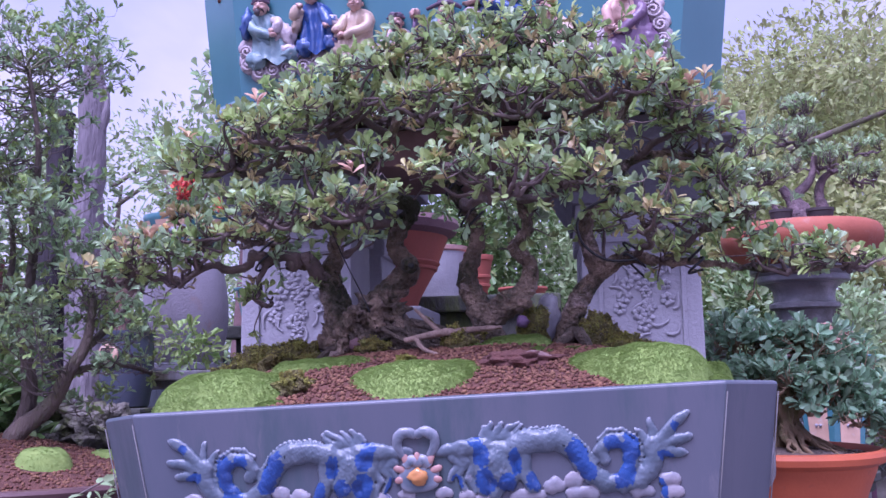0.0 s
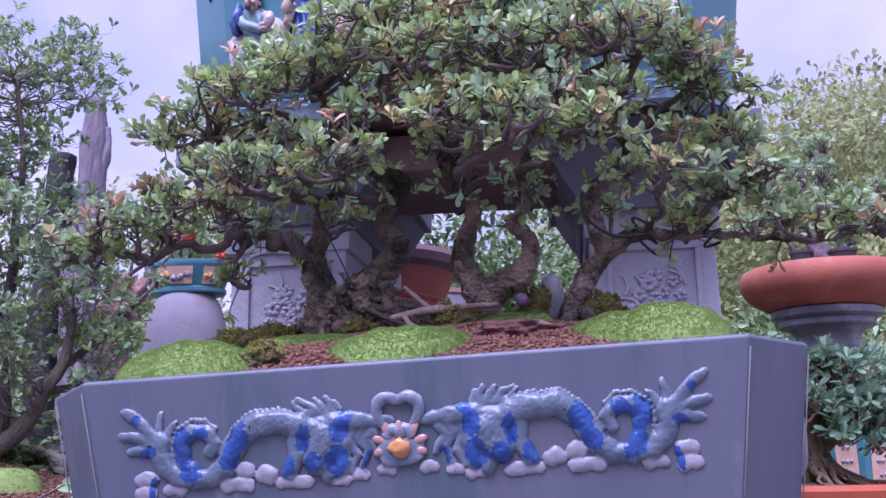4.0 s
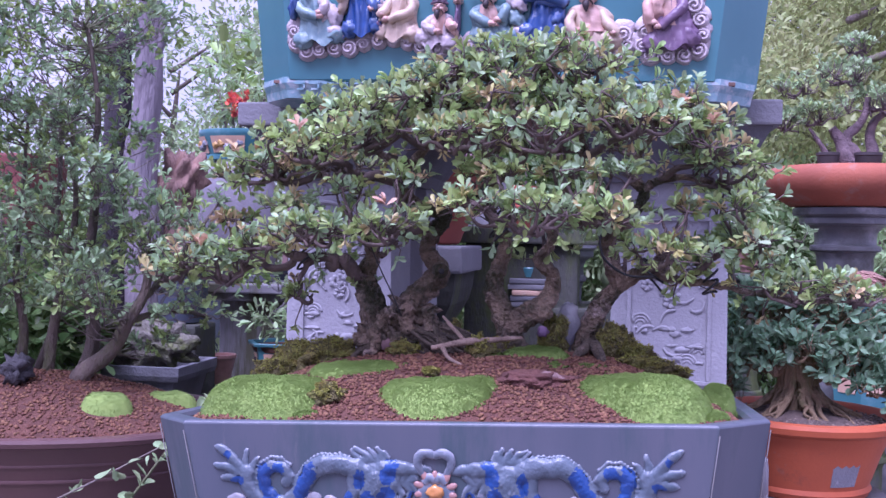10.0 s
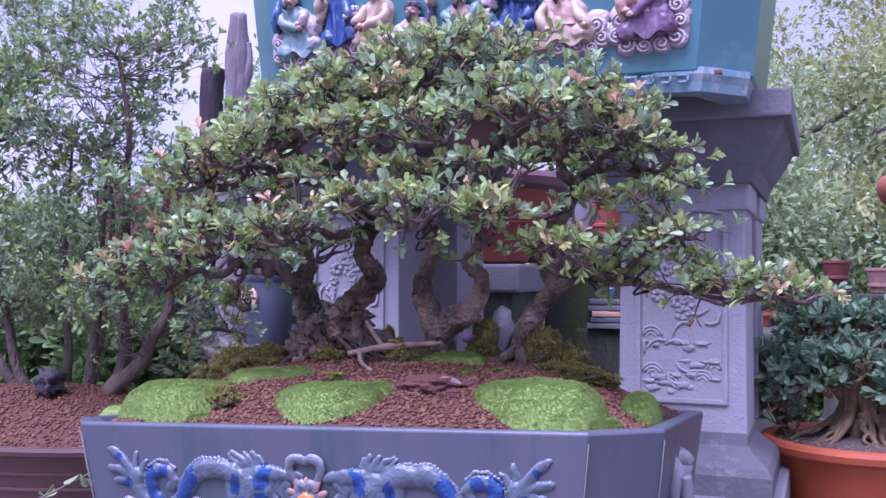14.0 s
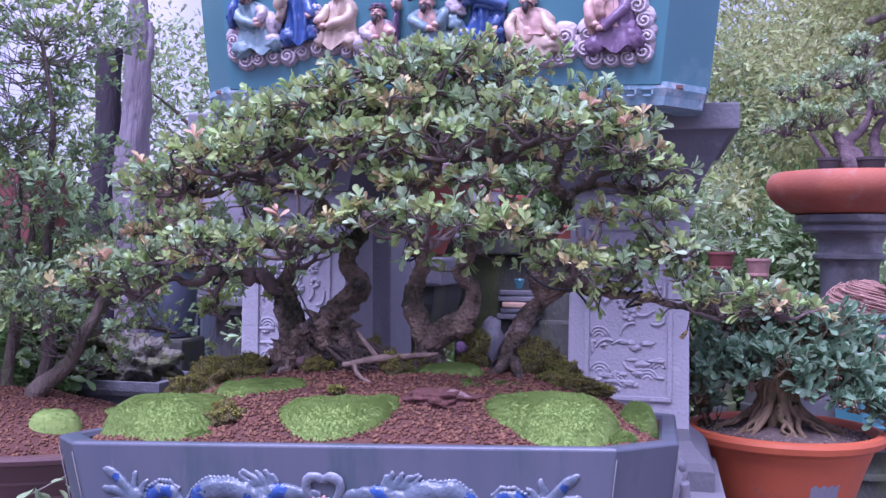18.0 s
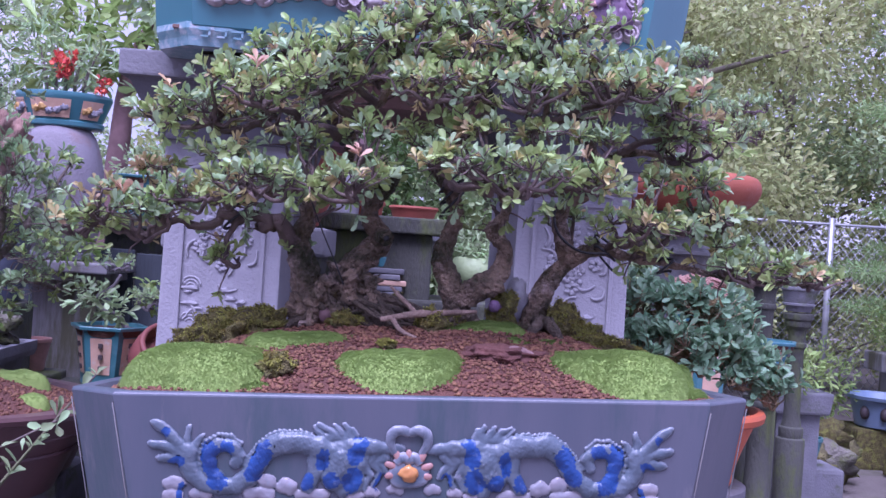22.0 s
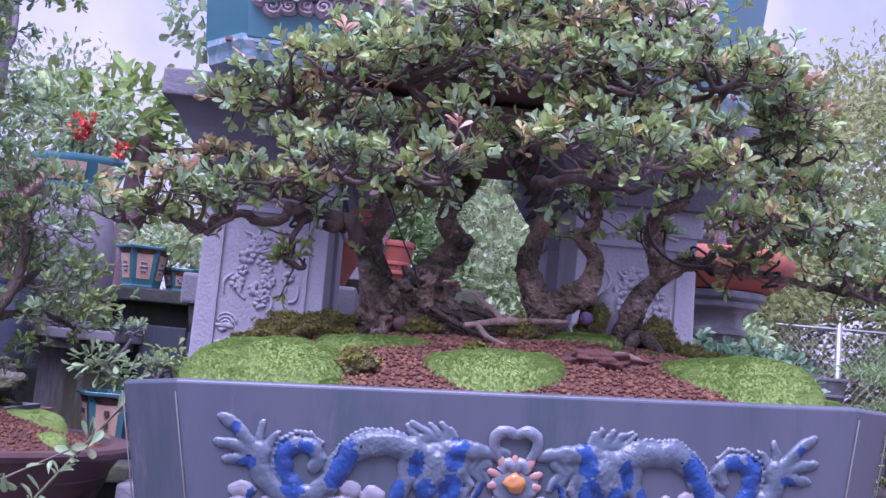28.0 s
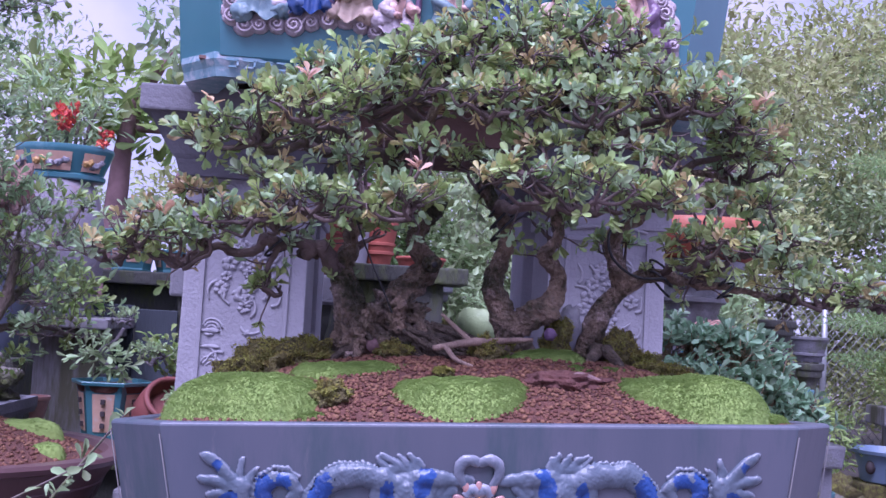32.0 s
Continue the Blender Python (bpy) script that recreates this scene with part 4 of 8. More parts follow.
m = single("pale_stone", m, STONE, "upright pale grey stone beside the trunk", "stone")
m.location = (0.128, 0.286, 1.088)
m = Buf()
m.blob((0, 0, 0), (0.008, 0.007, 0.0075), 0.35, 5, 2, 22)
m = single("violet_stone", m, shader("violet_stone", (0.22, 0.13, 0.24), (0.15, 0.09, 0.17), 0.7, 60, 200, 0.3), "small violet stone tucked under the trunk", "stone")
m.location = (0.1, 0.238, 1.09)
m = Buf()
m.tube([(0.098, 0.128, soil_top(0.098, 0.128) + 0.004), (0.112, 0.124, soil_top(0.112, 0.124) + 0.007), (0.124, 0.122, soil_top(0.124, 0.122) + 0.006), (0.136, 0.116, soil_top(0.136, 0.116) + 0.003)], [0.0035, 0.005, 0.0045, 0.003], 8, 0.15)
single("twig_stub", m, shader("pink_brown_twig", (0.34, 0.22, 0.2), (0.24, 0.15, 0.14), 0.85, 60, 300, 0.4), "short pinkish-brown broken twig lying on the soil", "twig")
m = Buf()
m.tube([(-0.045, 0.188, 1.068), (-0.02, 0.192, 1.073), (0.01, 0.2, 1.078), (0.04, 0.205, 1.08), (0.075, 0.215, 1.083)], [0.003, 0.0042, 0.0048, 0.0036, 0.0024], 8, 0.3)
m.tube([(0.0, 0.197, 1.077), (-0.02, 0.21, 1.094), (-0.035, 0.22, 1.108)], [0.0035, 0.003, 0.002], 6, 0.1)
m.tube([(-0.03, 0.19, 1.07), (-0.02, 0.175, 1.056), (0.0, 0.165, 1.05)], [0.0035, 0.003, 0.002], 6, 0.1)
single("fallen_branch", m, shader("dry_brown_wood", (0.38, 0.27, 0.21), (0.22, 0.155, 0.12), 0.9, 40, 240, 0.6, streak=0.4), "forked dry branch lying across the roots", "branch")

# ---- the bonsai in the dragon pot ----
TRUNKS = []
rb_ = np.random.RandomState(23)


def trunk_tube(b, pts, radii, sides, rough, smooth, seed):
    """A gnarled trunk with kinks and burrs; its upper part can carry foliage."""
    p, radii = np.asarray(pts, float), np.asarray(radii) * np.linspace(0.94, 0.72, len(pts))
    k = rb_.normal(size=p.shape) * radii[:, None] * 0.12
    k[0] = 0
    b.tube(p + k, radii, sides + 14, rough, smooth + 1, seed)
    burrs(b, rb_, p + k, radii, 2 + len(p), 0.5)
    TRUNKS.append(along(p + k, 3)[len(p):])


def gnarl(b, size, grain, seed=0.0):
    """Ridges, hollows and scars of old bark."""
    for p in b.v:
        for i in range(len(p)):
            q = Vector(p[i])
            p[i] += np.array(noise.noise_vector(q * grain + Vector((seed, 0, 0)))) * size * 1.2 + np.array(noise.noise_vector(q * grain * 2.7)) * size * 0.6 + np.array(noise.noise_vector(q * grain * 6.0)) * size * 0.35
    return b


tree = thing("bonsai_tree", "old multi-trunk bonsai with gnarled trunks and leaf pads", "bonsai", at=(0, 0, 0))
t = Buf()
trunk_tube(t, [(-0.118, 0.262, 1.02), (-0.128, 0.266, 1.06), (-0.140, 0.27, 1.095), (-0.156, 0.274, 1.13), (-0.163, 0.275, 1.158), (-0.148, 0.275, 1.183), (-0.151, 0.27, 1.204), (-0.139, 0.262, 1.221), (-0.12, 0.24, 1.236)], [0.036, 0.030, 0.0235, 0.0195, 0.0165, 0.0135, 0.0115, 0.0098, 0.0075], 22, 0.2, 2, 1)
t.blob((-0.108, 0.258, 1.072), (0.046, 0.03, 0.034), 0.5, 5, 4, 2)
t.blob((-0.138, 0.246, 1.066), (0.024, 0.022, 0.028), 0.5, 6, 4, 5)
t.blob((-0.086, 0.258, 1.105), (0.030, 0.022, 0.022), 0.6, 6, 4, 6)
for k in range(46):
    a = k * 2.4
    x, z = -0.1 + 0.048 * math.cos(a) * (0.3 + 0.7 * (k % 7) / 7), 1.09 + 0.036 * math.sin(a) * (0.3 + 0.7 * (k % 5) / 5)
    t.blob((x, 0.231 + 0.007 * (k % 3), z), (0.0085, 0.008, 0.0075), 0.6, 5, 2, k)
part("trunk", gnarl(t, 0.004, 55), BARK, tree, "thick knobbly brown trunk with burrs")
t = Buf()
t.tube([(-0.114, 0.238, 1.067), (-0.113, 0.222, 1.064)], [0.0105, 0.0085], 14, 0.12)
part("cut_stub", t, PINKWOOD, tree, "pale pinkish sawn branch stub")
t = Buf()
trunk_tube(t, [(-0.105, 0.266, 1.095), (-0.096, 0.272, 1.118), (-0.082, 0.28, 1.135), (-0.058, 0.283, 1.15), (-0.05, 0.283, 1.171), (-0.069, 0.28, 1.19), (-0.071, 0.278, 1.206), (-0.056, 0.275, 1.225), (-0.049, 0.27, 1.239), (-0.039, 0.262, 1.25), (-0.065, 0.255, 1.257), (-0.092, 0.25, 1.268), (-0.103, 0.245, 1.289), (-0.09, 0.24, 1.316), (-0.064, 0.232, 1.337), (-0.05, 0.215, 1.37), (-0.04, 0.205, 1.4)], [0.021, 0.0195, 0.0185, 0.0175, 0.0158, 0.0132, 0.0122, 0.0122, 0.0118, 0.0108, 0.0100, 0.0098, 0.0098, 0.0092, 0.0085, 0.0062, 0.0048], 20, 0.2, 2, 3)
t.tube([(-0.05, 0.272, 1.17), (-0.045, 0.257, 1.168)], [0.0125, 0.0105], 14, 0.1)
part("trunk", gnarl(t, 0.0026, 60, 3.0), BARK, tree, "twisting trunk with a sawn knot")
# Black disc on the stub's end, painting the shade inside the knot's hollow.
t = Buf()
t.tube([(-0.0448, 0.2562, 1.168), (-0.0446, 0.2552, 1.168)], [0.0042, 0.004], 12, 0.1, 0)
part("knot_hole", t, WIRE, tree, "flat black disc painted as the shaded hollow of the sawn knot")
t = Buf()
trunk_tube(t, [(0.062, 0.26, 1.03), (0.056, 0.257, 1.085), (0.036, 0.257, 1.12), (0.025, 0.258, 1.148), (0.037, 0.258, 1.176), (0.046, 0.257, 1.2), (0.042, 0.256, 1.218), (0.03, 0.254, 1.24), (0.012, 0.25, 1.266), (0.016, 0.244, 1.284), (0.04, 0.235, 1.3), (0.066, 0.225, 1.315), (0.075, 0.215, 1.345), (0.06, 0.205, 1.38), (0.05, 0.2, 1.41)], [0.0224, 0.0193, 0.0159, 0.0142, 0.0127, 0.0114, 0.0101, 0.0093, 0.0098, 0.0092, 0.0088, 0.0084, 0.0075, 0.0058, 0.0048], 20, 0.2, 2, 5)
trunk_tube(t, [(0.05, 0.255, 1.092), (0.064, 0.252, 1.104), (0.084, 0.253, 1.116), (0.104, 0.256, 1.131), (0.112, 0.26, 1.153), (0.112, 0.262, 1.17), (0.087, 0.262, 1.184), (0.103, 0.262, 1.202), (0.111, 0.26, 1.221), (0.1, 0.256, 1.245), (0.108, 0.25, 1.266), (0.13, 0.24, 1.29), (0.15, 0.232, 1.325), (0.145, 0.222, 1.37), (0.15, 0.215, 1.405)], [0.0163, 0.0176, 0.0165, 0.0142, 0.0114, 0.0112, 0.0102, 0.0092, 0.0086, 0.0084, 0.0078, 0.0072, 0.0064, 0.0052, 0.0042], 20, 0.2, 2, 7)
t.blob((0.088, 0.248, 1.116), (0.026, 0.015, 0.014), 0.25, 4, 4, 14)
part("trunk", gnarl(t, 0.0026, 60, 6.0), BARK, tree, "forked middle trunk bent like a horseshoe")
t = Buf()
trunk_tube(t, [(0.15, 0.288, 1.03), (0.159, 0.29, 1.075), (0.167, 0.295, 1.108), (0.181, 0.297, 1.134), (0.206, 0.296, 1.157), (0.228, 0.292, 1.172), (0.246, 0.284, 1.174), (0.276, 0.263, 1.164), (0.325, 0.25, 1.16), (0.376, 0.235, 1.15), (0.43, 0.215, 1.142), (0.49, 0.19, 1.146)], [0.0211, 0.0176, 0.0157, 0.0142, 0.0125, 0.0098, 0.0084, 0.0064, 0.0054, 0.0043, 0.0032, 0.002], 20, 0.2, 2, 9)
trunk_tube(t, [(0.202, 0.295, 1.155), (0.19, 0.291, 1.19), (0.181, 0.288, 1.212), (0.19, 0.285, 1.234), (0.212, 0.282, 1.242), (0.229, 0.28, 1.268), (0.233, 0.276, 1.29), (0.252, 0.264, 1.3), (0.29, 0.25, 1.304), (0.33, 0.24, 1.292)], [0.0125, 0.0118, 0.0110, 0.0104, 0.0100, 0.0092, 0.0085, 0.0072, 0.0054, 0.0036], 18, 0.2, 2, 11)
trunk_tube(t, [(0.233, 0.276, 1.288), (0.215, 0.268, 1.3), (0.222, 0.258, 1.33), (0.24, 0.24, 1.36), (0.25, 0.225, 1.385)], [0.0085, 0.0078, 0.007, 0.0058, 0.004], 14, 0.2, 2, 13)
part("trunk", gnarl(t, 0.0026, 60, 9.0), BARK, tree, "leaning trunk that carries the long low branch")
r = np.random.RandomState(8)
for k in range(40):
    x0 = -0.13 + 0.09 * r.uniform(0, 1)
    x1, y1 = x0 + r.uniform(0.02, 0.14), r.uniform(0.2, 0.27)
    z1 = soil_top(x1, y1)
    part("root", Buf().tube([(x0, 0.25, 1.09 + r.uniform(-0.02, 0.015)), (x0 + (x1 - x0) * 0.3, 0.235 + r.uniform(-0.012, 0.008), 1.075 + r.uniform(-0.012, 0.015)), (x0 + (x1 - x0) * 0.65, (y1 + 0.22) / 2, 1.062 + r.uniform(-0.008, 0.01)), (x1, y1, z1)], [r.uniform(0.0025, 0.005), 0.0035, 0.003, 0.0012], 6, 0.25, 1), BARK_DARK, tree)
for x0, y0, x1, y1 in ((0.06, 0.235, 0.0, 0.2), (0.07, 0.23, 0.09, 0.19), (0.165, 0.25, 0.13, 0.2), (0.17, 0.24, 0.19, 0.19), (0.155, 0.25, 0.2, 0.27), (0.045, 0.25, 0.02, 0.26), (-0.12, 0.24, -0.17, 0.22), (0.06, 0.24, 0.12, 0.235)):
    part("root", Buf().tube([(x0, y0, 1.075), ((x0 + x1) / 2, (y0 + y1) / 2, 1.062), (x1, y1, 1.04)], [0.009, 0.006, 0.002], 8, 0.25, 2), BARK_DARK, tree)
BRANCHES = []
rl = np.random.RandomState(77)
for pts, r in (
    (((-0.16, 0.272, 1.163), (-0.193, 0.262, 1.17), (-0.212, 0.252, 1.187), (-0.234, 0.246, 1.183), (-0.261, 0.24, 1.178), (-0.32, 0.22, 1.166), (-0.38, 0.2, 1.156), (-0.43, 0.19, 1.148)), (0.0145, 0.003)),
    (((-0.23, 0.246, 1.182), (-0.246, 0.24, 1.155), (-0.25, 0.24, 1.135), (-0.235, 0.238, 1.118)), (0.006, 0.002)),
    (((-0.139, 0.262, 1.221), (-0.17, 0.21, 1.222), (-0.2, 0.15, 1.21), (-0.235, 0.12, 1.202)), (0.010, 0.003)),
    (((-0.05, 0.274, 1.236), (-0.081, 0.255, 1.231), (-0.105, 0.225, 1.226), (-0.13, 0.17, 1.22), (-0.15, 0.12, 1.212)), (0.0105, 0.003)),
    (((-0.105, 0.225, 1.226), (-0.09, 0.16, 1.216), (-0.08, 0.1, 1.21)), (0.007, 0.0025)),
    (((-0.1, 0.245, 1.29), (-0.15, 0.22, 1.3), (-0.21, 0.2, 1.294), (-0.27, 0.19, 1.29), (-0.32, 0.18, 1.286)), (0.0105, 0.003)),
    (((-0.15, 0.22, 1.3), (-0.18, 0.17, 1.312), (-0.2, 0.13, 1.31)), (0.007, 0.0025)),
    (((-0.092, 0.24, 1.318), (-0.13, 0.19, 1.336), (-0.15, 0.14, 1.33)), (0.008, 0.003)),
    (((-0.066, 0.23, 1.338), (-0.11, 0.21, 1.372), (-0.16, 0.2, 1.378)), (0.007, 0.003)),
    (((0.03, 0.25, 1.242), (0.045, 0.17, 1.235), (0.075, 0.1, 1.225), (0.1, 0.05, 1.222)), (0.009, 0.003)),
    (((0.1, 0.252, 1.25), (0.13, 0.18, 1.24), (0.16, 0.1, 1.235)), (0.008, 0.003)),
    (((0.066, 0.225, 1.316), (0.03, 0.16, 1.32), (0.0, 0.1, 1.322)), (0.008, 0.003)),
    (((0.14, 0.236, 1.305), (0.12, 0.17, 1.32), (0.11, 0.11, 1.325)), (0.007, 0.003)),
    (((0.15, 0.232, 1.33), (0.2, 0.18, 1.345), (0.215, 0.13, 1.345)), (0.007, 0.003)),
    (((0.252, 0.264, 1.3), (0.29, 0.22, 1.318), (0.31, 0.18, 1.32)), (0.007, 0.003)),
    (((0.25, 0.284, 1.173), (0.258, 0.2, 1.185), (0.25, 0.13, 1.182)), (0.007, 0.003)),
    (((0.28, 0.262, 1.165), (0.33, 0.24, 1.195), (0.37, 0.22, 1.21)), (0.0065, 0.003)),
    (((0.15, 0.22, 1.39), (0.15, 0.21, 1.43)), (0.006, 0.003)),
    (((0.052, 0.2, 1.405), (0.01, 0.2, 1.43), (-0.03, 0.2, 1.435)), (0.006, 0.003)),
    (((0.06, 0.205, 1.38), (0.07, 0.28, 1.4), (0.08, 0.3, 1.41)), (0.006, 0.003)),
    (((-0.05, 0.212, 1.375), (-0.08, 0.28, 1.38), (-0.08, 0.32, 1.385)), (0.006, 0.003)),
    (((0.222, 0.26, 1.325), (0.2, 0.31, 1.345), (0.2, 0.33, 1.355)), (0.006, 0.003)),
    (((-0.1, 0.24, 1.3), (-0.16, 0.28, 1.31), (-0.2, 0.3, 1.31)), (0.006, 0.003)),
    (((-0.19, 0.262, 1.17), (-0.22, 0.29, 1.2), (-0.26, 0.3, 1.21)), (0.006, 0.003)),
    (((0.376, 0.235, 1.15), (0.43, 0.25, 1.152), (0.48, 0.25, 1.145)), (0.005, 0.002)),
):
    p = along(pts, 3)
    jag = rl.normal(size=p.shape) * r[0] * 0.55
    jag[0] = jag[-1] = 0
    BRANCHES.append(p + jag)
    t = Buf()
    t.tube(p + jag, np.linspace(r[0] * 0.8, r[1] * 0.7, len(p)), 8, 0.25, 1)
    part("branch", t, BARK_TWIG, tree)
rng = np.random.RandomState(11)
PADS = []


def pad(x, y, z, rx, ry, rz):
    PADS.append((x, y, z, rx, ry, rz))


# low tier, left to right
pad(-0.10, 0.09, 1.232, 0.062, 0.06, 0.022)
pad(-0.19, 0.11, 1.225, 0.07, 0.065, 0.024)
pad(-0.27, 0.15, 1.202, 0.062, 0.06, 0.02)
pad(-0.34, 0.18, 1.182, 0.07, 0.06, 0.02)
pad(-0.42, 0.19, 1.163, 0.055, 0.055, 0.017)
pad(-0.27, 0.29, 1.222, 0.07, 0.06, 0.02)
pad(-0.247, 0.24, 1.13, 0.026, 0.026, 0.02)
pad(0.02, 0.07, 1.257, 0.055, 0.05, 0.023)
pad(0.10, 0.05, 1.25, 0.075, 0.06, 0.028)
pad(0.18, 0.08, 1.246, 0.06, 0.055, 0.024)
pad(0.25, 0.12, 1.203, 0.06, 0.055, 0.022)
pad(0.32, 0.22, 1.212, 0.055, 0.055, 0.02)
pad(0.375, 0.21, 1.222, 0.055, 0.055, 0.02)
pad(0.43, 0.2, 1.168, 0.075, 0.055, 0.018)
pad(0.5, 0.19, 1.155, 0.05, 0.045, 0.015)
pad(0.47, 0.25, 1.158, 0.05, 0.045, 0.015)
pad(0.3, 0.28, 1.185, 0.045, 0.045, 0.016)
# middle tier
pad(-0.27, 0.18, 1.312, 0.07, 0.07, 0.024)
pad(-0.325, 0.18, 1.297, 0.045, 0.05, 0.018)
pad(-0.2, 0.13, 1.328, 0.06, 0.06, 0.022)
pad(-0.14, 0.13, 1.345, 0.06, 0.06, 0.022)
pad(-0.2, 0.3, 1.325, 0.075, 0.065, 0.024)
pad(0.33, 0.22, 1.318, 0.065, 0.065, 0.022)
pad(0.36, 0.28, 1.285, 0.055, 0.055, 0.02)
pad(0.3, 0.17, 1.338, 0.055, 0.06, 0.022)
pad(0.0, 0.09, 1.349, 0.08, 0.065, 0.026)
pad(0.1, 0.1, 1.355, 0.075, 0.065, 0.026)
pad(0.21, 0.12, 1.362, 0.07, 0.065, 0.026)
# dome
pad(-0.07, 0.13, 1.388, 0.07, 0.07, 0.026)
pad(-0.16, 0.2, 1.388, 0.075, 0.075, 0.026)
pad(-0.22, 0.2, 1.362, 0.05, 0.06, 0.02)
pad(0.0, 0.19, 1.432, 0.09, 0.085, 0.034)
pad(0.14, 0.2, 1.436, 0.09, 0.085, 0.034)
pad(0.07, 0.2, 1.462, 0.09, 0.085, 0.022)
pad(0.25, 0.2, 1.395, 0.07, 0.075, 0.026)
pad(0.31, 0.21, 1.366, 0.05, 0.06, 0.02)
pad(-0.02, 0.22, 1.392, 0.08, 0.07, 0.022)
pad(0.13, 0.22, 1.392, 0.08, 0.07, 0.022)
pad(0.08, 0.31, 1.422, 0.11, 0.08, 0.034)
pad(-0.08, 0.33, 1.392, 0.09, 0.07, 0.03)
pad(0.2, 0.34, 1.378, 0.08, 0.07, 0.03)
# a few sprays inside
for x, y, z, rx in ((-0.24, 0.17, 1.255, 0.045), (-0.33, 0.2, 1.235, 0.04), (-0.15, 0.15, 1.275, 0.04), (0.27, 0.17, 1.262, 0.04), (0.34, 0.2, 1.262, 0.04), (0.2, 0.13, 1.298, 0.04), (0.13, 0.1, 1.3, 0.04), (0.05, 0.1, 1.3, 0.035), (-0.07, 0.12, 1.29, 0.035), (-0.25, 0.15, 1.345, 0.04), (-0.11, 0.14, 1.37, 0.04), (0.17, 0.13, 1.395, 0.045), (0.05, 0.12, 1.395, 0.045), (0.28, 0.16, 1.365, 0.04), (-0.05, 0.13, 1.415, 0.04), (0.39, 0.21, 1.19, 0.035), (-0.38, 0.17, 1.2, 0.04)):
    pad(x, y, z, rx, rx, 0.018)
pad(0.1, 0.31, 1.25, 0.04, 0.04, 0.02)
pad(0.2, 0.33, 1.215, 0.035, 0.035, 0.022)
pad(0.0, 0.3, 1.305, 0.05, 0.04, 0.018)
pad(-0.12, 0.3, 1.215, 0.03, 0.03, 0.015)
old, fresh, tw = grow(rng, BRANCHES + TRUNKS, [(x, y, z, rx * 1.05, ry, rz * 1.25) for x, y, z, rx, ry, rz in PADS], 18.0, 0.0152, 0.5, 0.0013, young=0.13, count=(5, 8), droop=0.12, loose=190, pale=0.42)
old, light = old
part("crown", leaf_mesh("crown", *old, LEAF), None, tree, "small glossy oval green leaves in loose pads", kind="stuff")
part("pale_leaves", leaf_mesh("pale_leaves", *light, LEAF_PALE), None, tree, "paler blue-green glossy leaves", kind="stuff")
part("young_leaves", leaf_mesh("young_leaves", *fresh, LEAF_YOUNG), None, tree, "yellow and salmon young leaf tips", kind="stuff")
part("twig_tangle", tw, BARK_TWIG, tree, kind="stuff")
for at in ((-0.078, 0.045, 1.262), (0.31, 0.14, 1.37), (-0.31, 0.15, 1.33), (0.15, 0.15, 1.475), (-0.35, 0.13, 1.205), (0.27, 0.13, 1.39), (-0.2, 0.08, 1.355)):
    v, f = rosettes(rng, np.array([at]), np.array([(0, -0.4, 1.0)]), 0.0155, 0.5, (7, 9))
    part("pink_rosette", leaf_mesh("pink_rosette", v, f, LEAF_PINK), None, tree, "salmon-pink rosette of new leaves")
for cx, cy, cz, r, n, tall, lean in ((0.036, 0.255, 1.23, 0.0145, 3, 0.05, 0.9), (0.246, 0.284, 1.173, 0.0135, 2, 0.03, -0.9), (0.016, 0.248, 1.275, 0.0125, 2, 0.024, 0.8), (-0.1, 0.245, 1.3, 0.0125, 2, 0.03, 0.7), (0.32, 0.25, 1.16, 0.0095, 2, 0.03, 0.6), (-0.24, 0.245, 1.182, 0.012, 2, 0.03, 0.7)):
    w = Buf()
    pts = []
    for a in np.linspace(0, 2 * math.pi * n, 12 * n):
        q = r * (1 + 0.12 * math.sin(a * 0.7 + cx * 90))
        pts.append((cx + q * math.cos(a), cy + q * math.sin(a), cz - tall / 2 + tall * a / (2 * math.pi * n) + lean * q * math.cos(a)))
    w.tube(pts, (0.0017, 0.0017), 6, 0, 0)
    part("wire_coil", w, WIRE, tree, "black training wire wound round a limb")
for pts, r in ((((0.225, 0.268, 1.252), (0.19, 0.265, 1.24), (0.172, 0.268, 1.222), (0.176, 0.27, 1.195), (0.192, 0.272, 1.178), (0.215, 0.272, 1.166), (0.25, 0.268, 1.168)), 0.0018), (((-0.15, 0.215, 1.23), (-0.125, 0.222, 1.17), (-0.105, 0.226, 1.13), (-0.085, 0.224, 1.085)), 0.001)):
    w = Buf()
    w.tube(pts, [r] * len(pts), 6, 0, 2)
    part("wire_end", w, WIRE, tree, "black training wire")

# ---- stone pedestal behind the bonsai ----
PX = -0.022
rr = lambda cx, hx, y0, y1, z: [(cx - hx, y0, z), (cx + hx, y0, z), (cx + hx, y1, z), (cx - hx, y1, z)]


def capital(cx):
    """The slab and cove on top of a leg."""
    b = Buf()
    b.box((cx, 1.02, 1.449), (0.37, 0.62, 0.045), 0.004)
    part("top_slab", b, STONE_MID, ped, smooth=False)
    b = Buf()
    b.loft([rr(cx, 0.172, 0.725, 1.315, 1.428), rr(cx, 0.168, 0.732, 1.308, 1.418), rr(cx, 0.15, 0.745, 1.295, 1.385), rr(cx, 0.135, 0.752, 1.288, 1.36), rr(cx, 0.128, 0.756, 1.284, 1.352), rr(cx, 0.126, 0.758, 1.282, 1.345), rr(cx, 0.12, 0.764, 1.276, 1.325)])
    part("cove_moulding", b, STONE_MID, ped, smooth=False)


